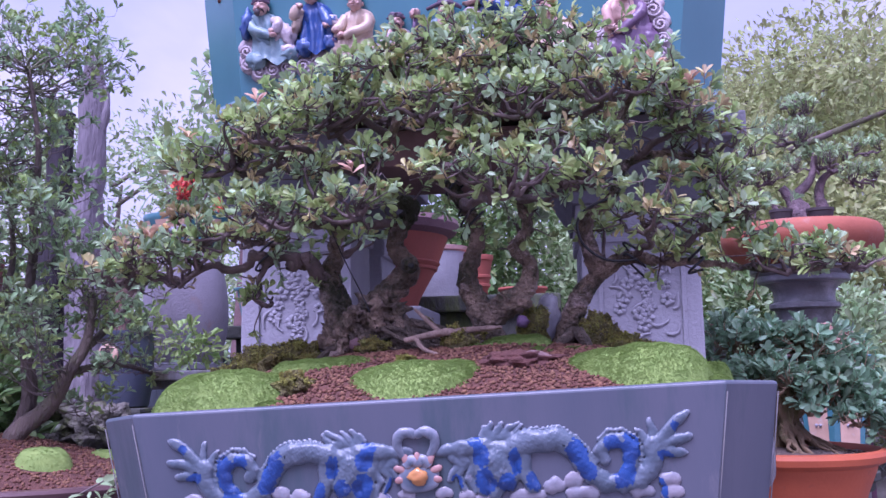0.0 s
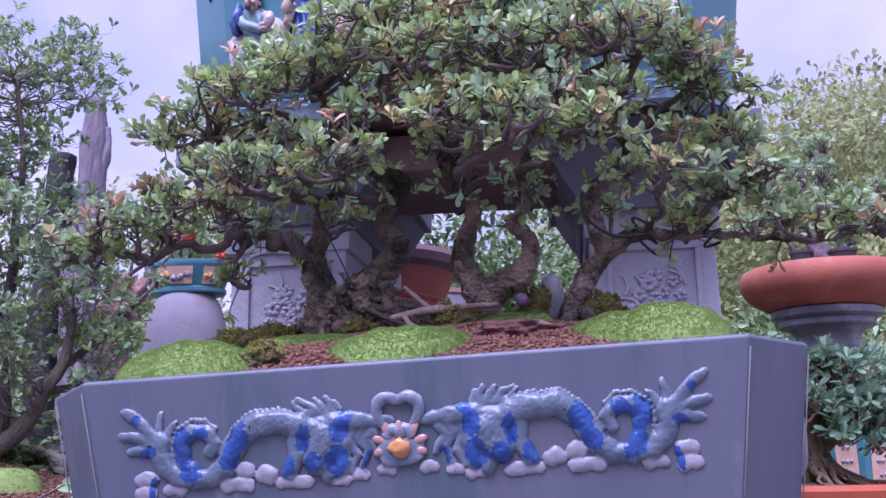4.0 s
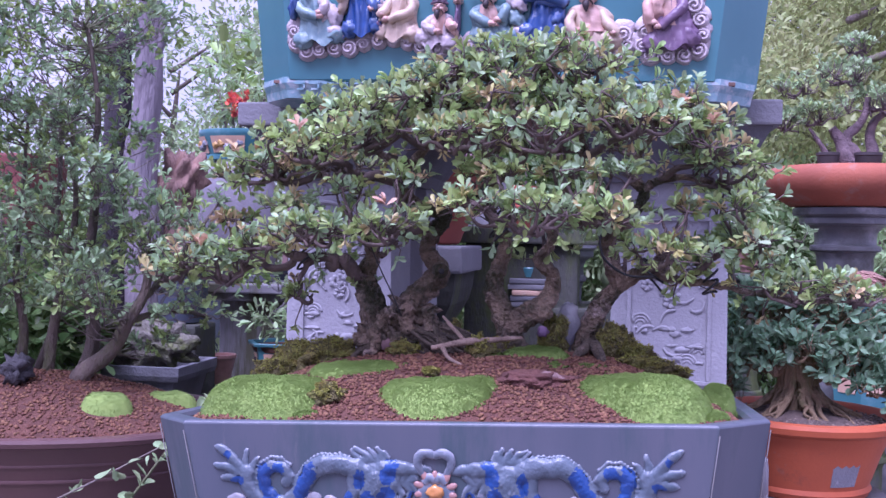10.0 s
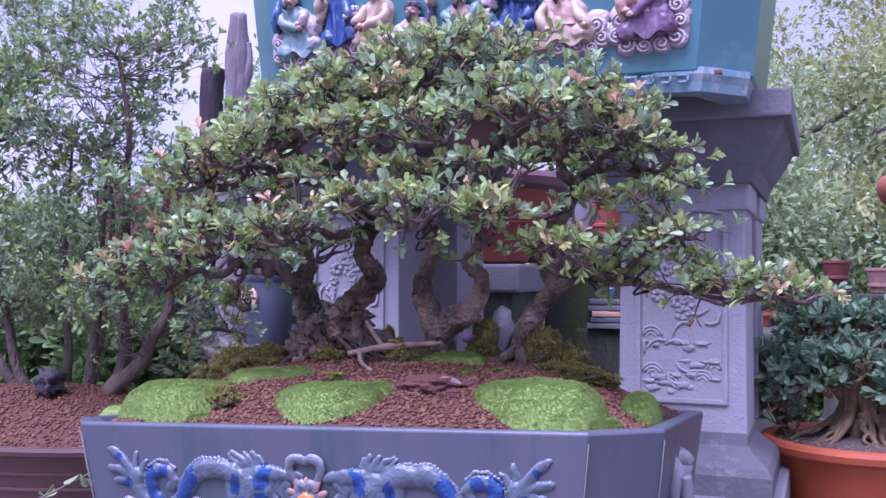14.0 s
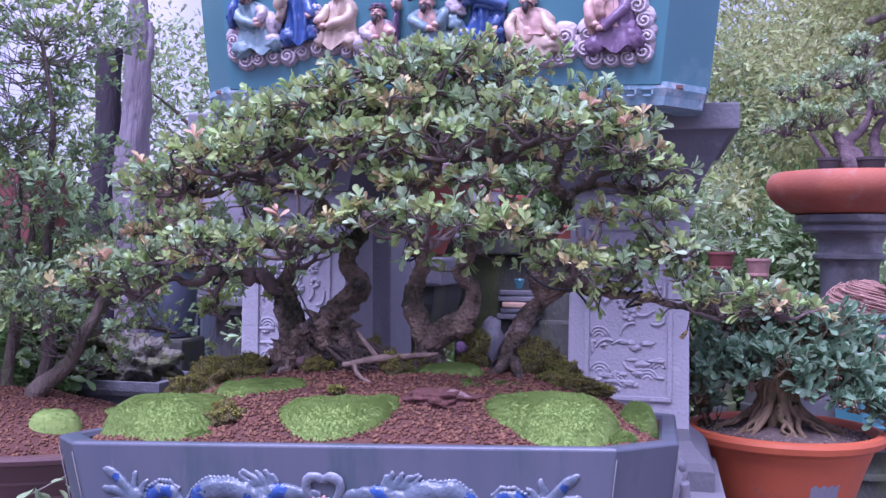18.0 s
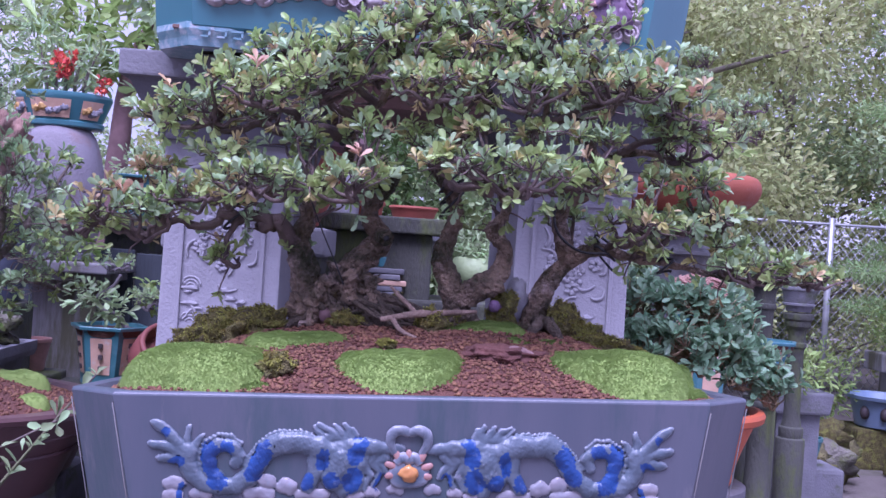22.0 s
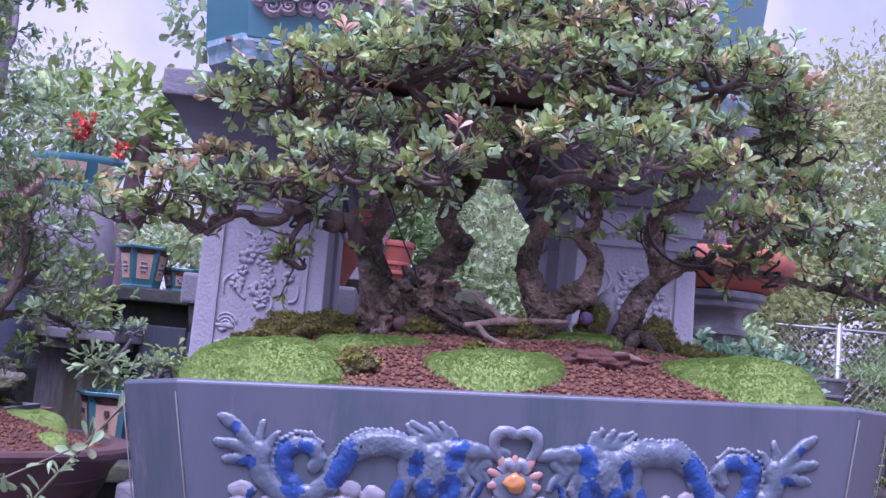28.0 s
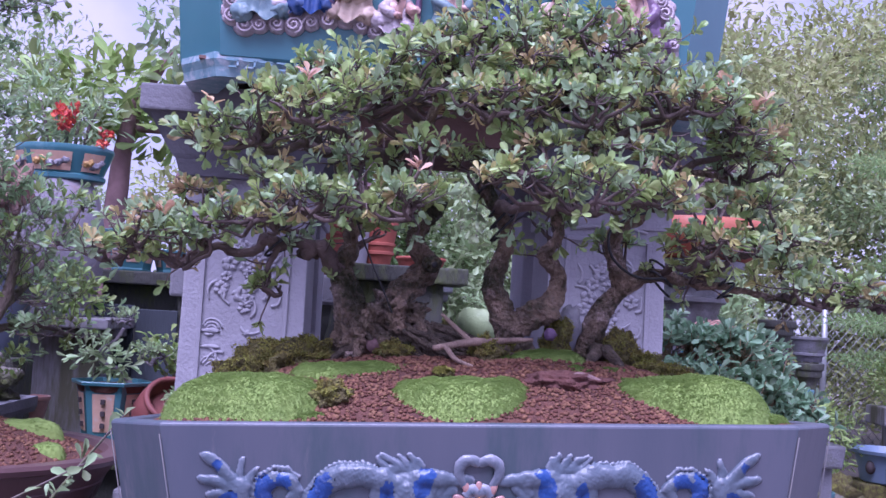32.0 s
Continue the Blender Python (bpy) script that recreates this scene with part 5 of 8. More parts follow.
def carved_leg(cx, cy, front=True):
    """A pillar with a framed panel of blossom and scroll carving."""
    k = 0.0
    leg = Buf()
    leg.box((cx, cy, 1.11), (0.219, 0.19, 0.46), 0.004, 0, 0.965)
    y = cy - 0.095
    lg = part("leg", leg, STONE, ped, "carved grey stone leg", smooth=False)
    col = Buf()
    col.box((cx, cy, 1.305), (0.229, 0.2, 0.05), 0.006)
    part("collar", col, STONE, lg, smooth=False)
    if not front:
        return
    pan = Buf()
    for x0, x1, z0, z1 in ((-0.078, -0.07, 0.955, 1.255), (0.07, 0.078, 0.955, 1.255), (-0.078, 0.078, 0.947, 0.955), (-0.078, 0.078, 1.255, 1.263)):
        pan.box((cx + (x0 + x1) / 2, y - 0.001, (z0 + z1) / 2), (x1 - x0, 0.008, z1 - z0), 0.0015)
    part("panel_frame", pan, STONE, lg, smooth=False)
    car = Buf()
    r = np.random.RandomState(int(abs(cx) * 1000))
    for q in range(17):
        ang, rad = q * 2.4, math.sqrt((q + 0.5) / 17)
        x, z = math.cos(ang) * rad * 0.046 + 0.012 * math.sin(q), 1.16 + math.sin(ang) * rad * 0.062
        n, pr = r.randint(5, 7), r.uniform(0.0052, 0.0085)
        for k in range(n):
            a = k * 6.283 / n + q
            car.blob((cx + x + pr * 1.1 * math.cos(a), y + 0.001, z + pr * 1.1 * math.sin(a)), (pr * 0.8, 0.005, pr * 0.72), 0.4, 4, 2, q + k)
    for q in range(16):
        x0, z0, a = r.uniform(-0.058, 0.055), r.uniform(1.0, 1.24), r.uniform(0, 6.28)
        pts = [(cx + max(-0.064, min(0.064, x0 + 0.012 * k * math.cos(a + 0.35 * k))), y - 0.0005, z0 + 0.012 * k * math.sin(a + 0.35 * k)) for k in range(4)]
        car.tube(pts, [0.0022, 0.0032, 0.0028, 0.0015], 5, 0.2, 1)
    for wx, wz in ((-0.05, 0.995), (-0.052, 1.06), (-0.02, 0.978), (0.035, 0.985), (0.056, 1.005)):
        for q in range(3):
            rad = 0.007 + 0.006 * q
            car.tube([(cx + max(-0.066, min(0.066, wx + rad * math.cos(t))), y + 0.0008, wz + rad * math.sin(t)) for t in np.linspace(0.1, 3.0, 8)], [0.002] * 8, 5, 0.15, 0)
    for q in range(22):
        car.blob((cx + r.uniform(-0.058, 0.06), y + 0.001, r.uniform(0.965, 1.06)), (r.uniform(0.006, 0.016), 0.0045, r.uniform(0.0035, 0.007)), 0.5, 5, 2, q + 50)
    for p in car.v:
        p[:, 1] = y + 0.001 + (p[:, 1] - y - 0.001) * 0.85
    part("carving", car, STONE, lg, "blossom and scroll carving in relief", kind="stuff")
    top = Buf()
    for sg in (-1, 1):
        top.tube([(cx + sg * (0.035 + 0.016 * math.cos(t) * (1 - t / 9)), y - 0.006, 1.303 + 0.014 * math.sin(t) * (1 - t / 9)) for t in np.linspace(0, 6, 12)], [0.0025] * 12, 5, 0.1, 0)
    top.tube([(cx - 0.07, y, 1.275), (cx - 0.03, y - 0.004, 1.285), (cx, y - 0.002, 1.278), (cx + 0.03, y - 0.004, 1.285), (cx + 0.07, y, 1.275)], [0.003, 0.005, 0.004, 0.005, 0.003], 6, 0.1)
    part("scroll_band", top, STONE, lg)
    base = Buf()
    base.loft([rr2(cx, cy, 0.108, 0.098, 0.9), rr2(cx, cy, 0.112, 0.102, 0.88), rr2(cx, cy, 0.122, 0.112, 0.868), rr2(cx, cy, 0.145, 0.135, 0.848), rr2(cx, cy, 0.152, 0.142, 0.835), rr2(cx, cy, 0.152, 0.142, 0.80)])
    part("base_moulding", base, STONE_MID, lg, smooth=False)


def rr2(cx, cy, hx, hy, z):
    return [(cx - hx, cy - hy, z), (cx + hx, cy - hy, z), (cx + hx, cy + hy, z), (cx - hx, cy + hy, z)]


for cx in (-0.327, 0.318):
    ped = thing("stone_pedestal", "grey cast-stone pedestal with carved panel leg and flared top", "pedestal", "pair of stone pedestals", at=(PX, 0, 0))
    capital(cx)
    carved_leg(cx, 0.888)
    carved_leg(cx, 1.215, False)
    b = Buf()
    b.box((cx, 1.0, 0.77), (0.34, 0.66, 0.06), 0.006)
    part("plinth_step", b, STONE_MID, ped, smooth=False)
    b = Buf()
    b.box((cx, 1.0, 0.37), (0.33, 0.64, 0.74), 0.008)
    part("plinth", b, STONE_DARK, ped, smooth=False)

# ---- turquoise pot with figures on the pedestal ----
blue = thing("turquoise_pot", "large turquoise glazed oblong pot with glazed figure relief", "pot", at=(-0.012, 0.0, 1.716), turn=(0, 0.014, 0))
b = Buf()
chamfered_pot(b, 0.462, 0.545, 1.06, 0.078, 0.262, 0.03, 0.02, base=0.032)
part("body", b, TURQ, blue, smooth=False)
b = Buf()
b.box((0, 0.802, -0.232), (0.80, 0.44, 0.006), 0.001)
part("underside", b, CLAY_RAW, blue, "unglazed brown underside", smooth=False)
for sx in (-1, 1):
    for y0, dy in ((0.575, 1), (1.03, -1)):
        f = Buf()
        q = [(sx * 0.30, y0, 0), (sx * 0.37, y0, 0), (sx * 0.432, y0 + dy * 0.066, 0), (sx * 0.432, y0 + dy * 0.16, 0), (sx * 0.40, y0 + dy * 0.16, 0), (sx * 0.355, y0 + dy * 0.045, 0), (sx * 0.30, y0 + dy * 0.03, 0), (sx * 0.22, y0 + dy * 0.02, 0)]
        q = q if sx * dy > 0 else q[::-1]
        f.loft([[(x, y, -0.262) for x, y, z in q], [(x * 1.004, y - dy * 0.003, -0.248) for x, y, z in q], [(x * 1.012, y - dy * 0.008, -0.236) for x, y, z in q], [(x * 1.012, y - dy * 0.008, -0.226) for x, y, z in q]])
        part("foot", f, TURQ_FOOT, blue, "pale turquoise stepped foot with key-fret relief", smooth=False)
        fr = Buf()
        if dy > 0:
            for i in range(5):
                x0 = sx * (0.24 + i * 0.026)
                fr.box((x0, y0 - 0.011, -0.2375), (0.02, 0.004, 0.003), 0)
                fr.box((x0 + 0.008, y0 - 0.011, -0.242), (0.003, 0.004, 0.009), 0)
                fr.box((x0, y0 - 0.009, -0.2475), (0.012, 0.004, 0.003), 0)
            part("key_fret", fr, TURQ_FOOT, blue, "key-fret band in relief", smooth=False)


def fy(z):
    return 0.545 + 0.02 * (-z / 0.23)


HAT = shader("dark_plum_hair_glaze", (0.13, 0.085, 0.13), (0.09, 0.06, 0.08), 0.4, 40, 160, 0.1)


def relief_figure(seed, head, r, seat, wide, robe, chest, cap, beard, arms, extra=(), shawl=None):
    """A glazed robed figure in relief, one plain shape: a draped body that leans from seat to head, arms, face, cap and beard."""
    f = Buf()
    hx, hz = head
    sx_, sz = seat
    neck = hz - r * 0.95

    def at(x, z, out):
        return (x, fy(z) - out, z)

    def drape(m, u0, u1, w0, w1, lift, folds, phase):
        nu, nw = 30, 22
        rows = []
        for j in range(nw + 1):
            w = w0 + (w1 - w0) * j / nw
            cx = hx + (sx_ - hx) * (w ** 0.8) + 0.004 * math.sin(w * 3.0 + seed)
            z = neck + 0.004 + (sz - neck) * w
            half = wide * (0.42 + 0.5 * min(1.0, w / 0.22) ** 0.6 - 0.16 * math.sin(min(1.0, w / 0.75) * 3.14) + 0.34 * max(0.0, w - 0.55))
            for i in range(nu + 1):
                u = u0 + (u1 - u0) * i / nu
                bulge = (0.012 + 0.012 * w) * math.sqrt(max(0.0, 1 - u * u))
                fold = 0.0022 * math.sin(folds * u + 5.0 * w * (0.5 + 0.5 * math.sin(seed * 1.7)) * (1 if u > 0 else -1) + phase) * min(1.0, w * 2.2)
                fold += 0.003 * noise.noise(Vector((u * 3 + seed, w * 5, phase)))
                hang = 0.006 * math.sin(u * 7 + seed) * max(0.0, w - 0.8) * 5
                rows.append(at(cx + u * half, z - hang, max(0.0, bulge + fold * (1 - u ** 4)) + lift * (1 - u ** 6)))
        f.use(m).add(rows, [(j * (nu + 1) + i, (j + 1) * (nu + 1) + i, (j + 1) * (nu + 1) + i + 1, j * (nu + 1) + i + 1) for j in range(nw) for i in range(nu)])

    drape(robe, -1, 1, 0, 1, 0.001, 11, 0.4)
    if chest is not None:
        drape(chest, -0.42, 0.5, 0.0, 0.62, 0.0035, 5, 1.0)
    if shawl is not None:
        drape(shawl, 0.05, 1.0, 0.0, 1.0, 0.005, 12, 2.0)
    for sg in (-1, 1):
        f.use(robe).blob(at(sx_ + sg * wide * 0.62, sz + 0.016 + 0.006 * math.sin(seed + sg), 0.012), (wide * 0.42, 0.013, 0.016), 0.25, 5, 3, seed + sg + 2, (0, sg * 0.5, 0))
    for (x1, z1), (x2, z2), m in arms:
        sg = -1 if x1 < hx else 1
        f.use(m).tube([at(hx + sg * wide * 0.45, neck - 0.008, 0.01), at(x1, z1, 0.019), at((x1 + x2 * 2) / 3, (z1 + z2 * 2) / 3, 0.024), at(x2, z2, 0.022)], [0.0065, 0.0088, 0.0082, 0.007], 12, 0.2, 2, seed)
        f.tube([at(x1, z1 - 0.002, 0.016), at((x1 + x2) / 2 + sg * 0.003, (z1 + z2) / 2 - 0.009, 0.017), at(x2, z2 - 0.012, 0.015), at(x2 - sg * 0.003, z2 - 0.022, 0.01)], [0.006, 0.0062, 0.005, 0.002], 9, 0.25, 2, seed)
        f.use(2).blob(at(x2 - sg * 0.005, z2 + 0.001, 0.026), (0.0068, 0.006, 0.0052), 0.35, 5, 2, seed)
    f.use(2).blob(at(hx, hz, 0.013), (r * 0.82, 0.0125, r * 0.98), 0.06, 4, 3, seed)
    f.blob(at(hx - r * 0.05, hz - r * 0.12, 0.0262), (r * 0.15, 0.0034, r * 0.24), 0.05, 3, 2, seed)
    for sg in (-1, 1):
        f.blob(at(hx + sg * r * 0.38, hz - r * 0.26, 0.0222), (r * 0.26, 0.003, r * 0.22), 0.05, 3, 2, seed)
        f.blob(at(hx + sg * r * 0.84, hz - r * 0.1, 0.01), (r * 0.16, 0.004, r * 0.28), 0.05, 3, 2, seed)
        f.tube([at(hx + sg * r * 0.12, hz + r * 0.2, 0.0248), at(hx + sg * r * 0.4, hz + r * 0.27, 0.0245), at(hx + sg * r * 0.62, hz + r * 0.14, 0.0215)], [0.0008, 0.0012, 0.0008], 5, 0, 1)
    f.tube([at(hx - r * 0.25, hz - r * 0.5, 0.0232), at(hx, hz - r * 0.55, 0.0245), at(hx + r * 0.25, hz - r * 0.5, 0.0232)], [0.0008, 0.0012, 0.0008], 5, 0, 1)
    if beard:
        f.use(4).tube([at(hx - r * 0.1, hz - r * 0.5, 0.0235), at(hx - r * 0.2, hz - r * 0.95, 0.0255), at(hx - r * 0.1, hz - r * (0.9 + beard), 0.024)], [r * 0.28, r * 0.36, r * 0.08], 9, 0.25, 1)
        for sg in (-1, 1):
            f.tube([at(hx + sg * r * 0.1, hz - r * 0.36, 0.025), at(hx + sg * r * 0.5, hz - r * 0.55, 0.0225), at(hx + sg * r * 0.55, hz - r * 0.9, 0.02)], [r * 0.09, r * 0.1, r * 0.04], 6, 0.1, 1)
    if cap == 1:
        f.use(3).blob(at(hx, hz + r * 0.8, 0.012), (r * 0.98, 0.013, r * 0.42), 0.2, 4, 3, seed)
        f.tube([at(hx - r * 1.05, hz + r * 0.5, 0.013), at(hx, hz + r * 0.62, 0.025), at(hx + r * 1.05, hz + r * 0.5, 0.013)], [0.0026, 0.0032, 0.0026], 8, 0.1, 2)
    if cap == 2:
        f.use(3).blob(at(hx, hz + r * 0.95, 0.011), (r * 0.8, 0.012, r * 0.62), 0.2, 4, 3, seed)
        f.tube([at(hx - r * 2.1, hz + r * 0.35, 0.008), at(hx - r * 1.0, hz + r * 0.55, 0.016), at(hx, hz + r * 0.62, 0.026), at(hx + r * 1.0, hz + r * 0.6, 0.016), at(hx + r * 1.7, hz + r * 0.35, 0.008)], [0.003, 0.0045, 0.004, 0.0045, 0.003], 9, 0.1, 2)
    if cap == 3:
        f.use(3).blob(at(hx + r * 0.05, hz + r * 0.7, 0.01), (r * 0.85, 0.012, r * 0.42), 0.15, 4, 3, seed)
    for m, x, z, rx, rz, tilt in extra:
        f.use(m).blob(at(x, z, 0.009), (rx, 0.014, rz), 0.3, 5, 3, seed, (0, tilt, 0))
    part("relief_figure", f, [RELIEF_BLUE, ROBE_GREEN, SKIN_GLAZE, HAT, INK, ROBE_CREAM, CLOUD, ROBE_PLUM], blue, "small glazed robed figure in relief")


CLOUD = shader("mauve_white_glaze", (0.56, 0.48, 0.50), (0.44, 0.37, 0.39), 0.4, 50, 160, 0.3, coat=0.1)
relief_figure(0, (-0.326, -0.076), 0.0145, (-0.306, -0.176), 0.044, 1, None, 1, 0.4, (((-0.34, -0.116), (-0.307, -0.128), 1), ((-0.292, -0.104), (-0.298, -0.122), 6)), ((0, -0.351, -0.104, 0.011, 0.026, 0.1), (6, -0.283, -0.124, 0.015, 0.024, -0.4), (6, -0.28, -0.152, 0.02, 0.016, 0.2)))
relief_figure(1, (-0.239, -0.061), 0.0145, (-0.228, -0.162), 0.037, 0, None, 3, 0, (((-0.268, -0.1), (-0.26, -0.082), 5), ((-0.212, -0.1), (-0.205, -0.116), 0)), ((5, -0.263, -0.105, 0.009, 0.02, 0.3),))
relief_figure(2, (-0.163, -0.076), 0.0145, (-0.166, -0.17), 0.039, 5, None, 1, 0, (((-0.186, -0.116), (-0.197, -0.126), 5), ((-0.138, -0.118), (-0.18, -0.134), 5)), ((6, -0.203, -0.107, 0.0125, 0.0135, 0), (0, -0.201, -0.104, 0.008, 0.009, 0), (7, -0.2, -0.138, 0.014, 0.012, 0.3)))
relief_figure(3, (-0.094, -0.112), 0.0135, (-0.1, -0.182), 0.036, 6, 2, 1, 0.7, (((-0.118, -0.142), (-0.1, -0.155), 6), ((-0.075, -0.142), (-0.064, -0.146), 2)), ((7, -0.063, -0.13, 0.0048, 0.03, 0), (2, -0.063, -0.098, 0.0085, 0.009, 0)))
relief_figure(4, (-0.011, -0.096), 0.015, (0.004, -0.172), 0.044, 1, 2, 2, 0.5, (((-0.036, -0.125), (-0.008, -0.142), 1), ((0.022, -0.112), (0.012, -0.136), 1)), ((6, 0.036, -0.106, 0.018, 0.013, 0.5), (1, 0.034, -0.13, 0.02, 0.014, 0.6), (6, 0.048, -0.156, 0.024, 0.016, 0.2)))
relief_figure(5, (0.099, -0.077), 0.0145, (0.078, -0.164), 0.039, 0, None, 3, 0, (((0.072, -0.094), (0.05, -0.086), 0), ((0.118, -0.108), (0.07, -0.09), 0)), ((2, 0.044, -0.083, 0.026, 0.0042, -0.1), (0, 0.106, -0.128, 0.014, 0.02, 0.2)))
relief_figure(6, (0.155, -0.098), 0.015, (0.162, -0.186), 0.05, 5, 2, 1, 0.75, (((0.124, -0.138), (0.135, -0.162), 5), ((0.188, -0.14), (0.205, -0.158), 5)), ((2, 0.158, -0.152, 0.019, 0.02, 0), (5, 0.192, -0.165, 0.022, 0.014, 0.3)))
relief_figure(7, (0.281, -0.076), 0.0165, (0.29, -0.184), 0.046, 7, 2, 3, 0.35, (((0.25, -0.112), (0.258, -0.142), 2), ((0.312, -0.112), (0.274, -0.148), 7)), ((2, 0.264, -0.112, 0.018, 0.026, 0.15), (7, 0.308, -0.15, 0.024, 0.03, -0.3)), shawl=7)
for chain in (((-0.352, -0.15), (-0.349, -0.172), (-0.33, -0.184), (-0.306, -0.182), (-0.28, -0.178), (-0.254, -0.178), (-0.228, -0.172), (-0.2, -0.166), (-0.174, -0.16)), ((-0.15, -0.17), (-0.125, -0.176), (-0.098, -0.18), (-0.07, -0.178)), ((-0.04, -0.176), (-0.012, -0.18), (0.016, -0.178), (0.044, -0.172), (0.07, -0.172), (0.096, -0.172)), ((0.13, -0.182), (0.155, -0.188), (0.182, -0.186), (0.206, -0.19), (0.222, -0.176), (0.214, -0.156)), ((0.25, -0.152), (0.246, -0.176), (0.26, -0.19), (0.288, -0.192), (0.314, -0.19), (0.336, -0.182), (0.342, -0.158), (0.337, -0.134), (0.326, -0.11), (0.318, -0.092))):
    c = Buf()
    for i, (x, z) in enumerate(chain):
        r0 = 0.0115 + 0.003 * ((i * 7) % 3) / 2
        sw = 1 if i % 2 else -1
        c.blob((x, fy(z) - 0.001, z), (r0 * 1.25, 0.009, r0 * 1.15), 0.1, 3, 2, i)
        c.blob((x, fy(z + 0.012), z + 0.012), (r0 * 1.5, 0.006, 0.016), 0.2, 3, 2, i + 9)
        c.tube([(x + sw * r0 * (1 - 0.05 * q) * math.cos(q * 0.62 + i), fy(z) - 0.0105 - 0.0002 * q, z + r0 * 0.95 * (1 - 0.05 * q) * math.sin(q * 0.62 + i)) for q in range(18)], [0.0024] * 18, 6, 0, 0)
    part("cloud_relief", c, CLOUD, blue, "mauve-white cloud scrolls in relief")
s = Buf()
s.box((0, 0.802, -0.03), (0.84, 0.44, 0.02), 0.004)
single("soil", s, SOIL, "dark soil filling the turquoise pot", "soil", kind="stuff").location = (-0.012, 0, 1.716)

single("support_slab", Buf().box((-0.018, 0.9, 1.437), (0.33, 0.32, 0.066), 0.004), CLAY_RAW, "brown unglazed clay slab bridging the two pedestals", "slab", smooth=False)

# shallow trays and small trees that stand on the turquoise pot
rng = np.random.RandomState(31)


def tray_tree(x, y, z, r, stem, leaves, crown_at, label):
    o = thing("tray_bonsai", label, "bonsai", "small trays on the turquoise pot", at=(x, y, z))
    b = Buf()
    b.lathe([(r * 0.7, 0), (r * 0.85, 0.006), (r * 0.98, 0.024), (r, 0.03), (r * 0.93, 0.03), (r * 0.88, 0.02)], n=28, sx=1.3, sy=0.9)
    part("tray", b, STONE_DARK, o)
    b = Buf()
    for q in range(3):
        b.tube([(q * 0.012 - 0.012, 0, 0.02), (q * 0.02 - 0.03, 0.005, 0.05), (stem[0] * 0.5 + q * 0.008 - 0.01, 0, stem[2] * 0.6), (stem[0], stem[1], stem[2])], [0.026, 0.02, 0.013, 0.005], 8, 0.2)
    part("trunk", b, BARK_GREY, o)
    if leaves:
        v, f = scatter_leaves(rng, crown_at, leaves, 0.028, 0.55)
        part("crown", leaf_mesh("crown", v, f, LEAF_B), None, o, kind="stuff")


tray_tree(-0.22, 0.68, 1.716, 0.13, (0.06, 0, 0.3), 300, [(0.06, 0, 0.42, 0.2, 0.12, 0.1)], "bonsai trunk in a dark oval tray")
tray_tree(0.0, 0.69, 1.716, 0.11, (0.0, 0, 0.3), 300, [(0.0, 0, 0.42, 0.18, 0.12, 0.1)], "knotty bonsai trunk in a dark oval tray")
tray_tree(0.17, 0.72, 1.716, 0.07, (0.02, 0, 0.2), 160, [(0.0, 0, 0.07, 0.08, 0.05, 0.05), (0.03, 0, 0.22, 0.08, 0.06, 0.06)], "leafy small tree in a dark tray")
tray_tree(0.385, 0.66, 1.71, 0.042, (0.0, 0, 0.06), 70, [(0, 0, 0.075, 0.05, 0.035, 0.03)], "tiny seedling tree in a dark tray")
o = Buf()
v, f = scatter_leaves(rng, [(-0.53, 0.9, 1.62, 0.06, 0.05, 0.09)], 140, 0.026, 0.55)
ob = tagged(new("hanging_spray", leaf_mesh("hanging_spray", v, f, LEAF_B)), "spray of dark leaves hanging beside the turquoise pot", "foliage", kind="stuff")

# ---- neighbouring bonsai group in a long brown pot ----
bp = thing("brown_pot", "long shallow dark brown glazed pot holding a tree group", "pot", at=(-1.02, 0.72, 0.845))
b = Buf()
b.lathe([(0.34, -0.16), (0.36, -0.15), (0.40, -0.05), (0.425, -0.012), (0.437, -0.008), (0.44, 0.0), (0.437, 0.006), (0.41, 0.006), (0.40, -0.01), (0.30, -0.03)], n=56, sx=1.15, sy=0.72)
part("body", b, BROWN_POT, bp)
for z, r in ((-0.045, 0.4035), (-0.075, 0.392)):
    part("groove_ring", Buf().lathe([(r - 0.01, z - 0.004), (r + 0.001, z - 0.003), (r + 0.002, z), (r + 0.001, z + 0.003), (r - 0.008, z + 0.004)], n=56, sx=1.15, sy=0.72), BROWN_POT, bp)
for sx in (-1, 1):
    b = Buf()
    b.box((sx * 0.24, -0.1, -0.172), (0.12, 0.08, 0.026), 0.006)
    part("foot", b, BROWN_POT, bp)


def soil2(x, y):
    r = min(1.0, math.hypot(x / 0.47, y / 0.295))
    return -0.01 + 0.095 * (1 - r ** 1.8) + 0.006 * noise.noise(Vector((x * 12, y * 12, 7)))


s = Buf()
na, nr = 48, 14
s.add([(0.475 * i / nr * math.cos(j / na * 6.2832), 0.3 * i / nr * math.sin(j / na * 6.2832), soil2(0.47 * i / nr * math.cos(j / na * 6.2832), 0.3 * i / nr * math.sin(j / na * 6.2832))) for i in range(nr + 1) for j in range(na)],
      [(i * na + j, (i + 1) * na + j, (i + 1) * na + (j + 1) % na, i * na + (j + 1) % na) for i in range(nr) for j in range(na)])
single("soil", s, SOIL, "mounded red-brown soil in the long brown pot", "soil", kind="stuff").location = (-1.02, 0.72, 0.845)
rng = np.random.RandomState(17)
spots = [(r * 0.45 * math.cos(a), r * 0.28 * math.sin(a)) for r, a in zip(np.sqrt(rng.uniform(0, 1, 4500)), rng.uniform(3.0, 7.2, 4500))]
granules("clay_granules", "loose red-brown clay granules in the brown pot", rng, spots, 0.0034, soil2, (-1.02, 0.72, 0.845), (0, 0, 0), GRIT)
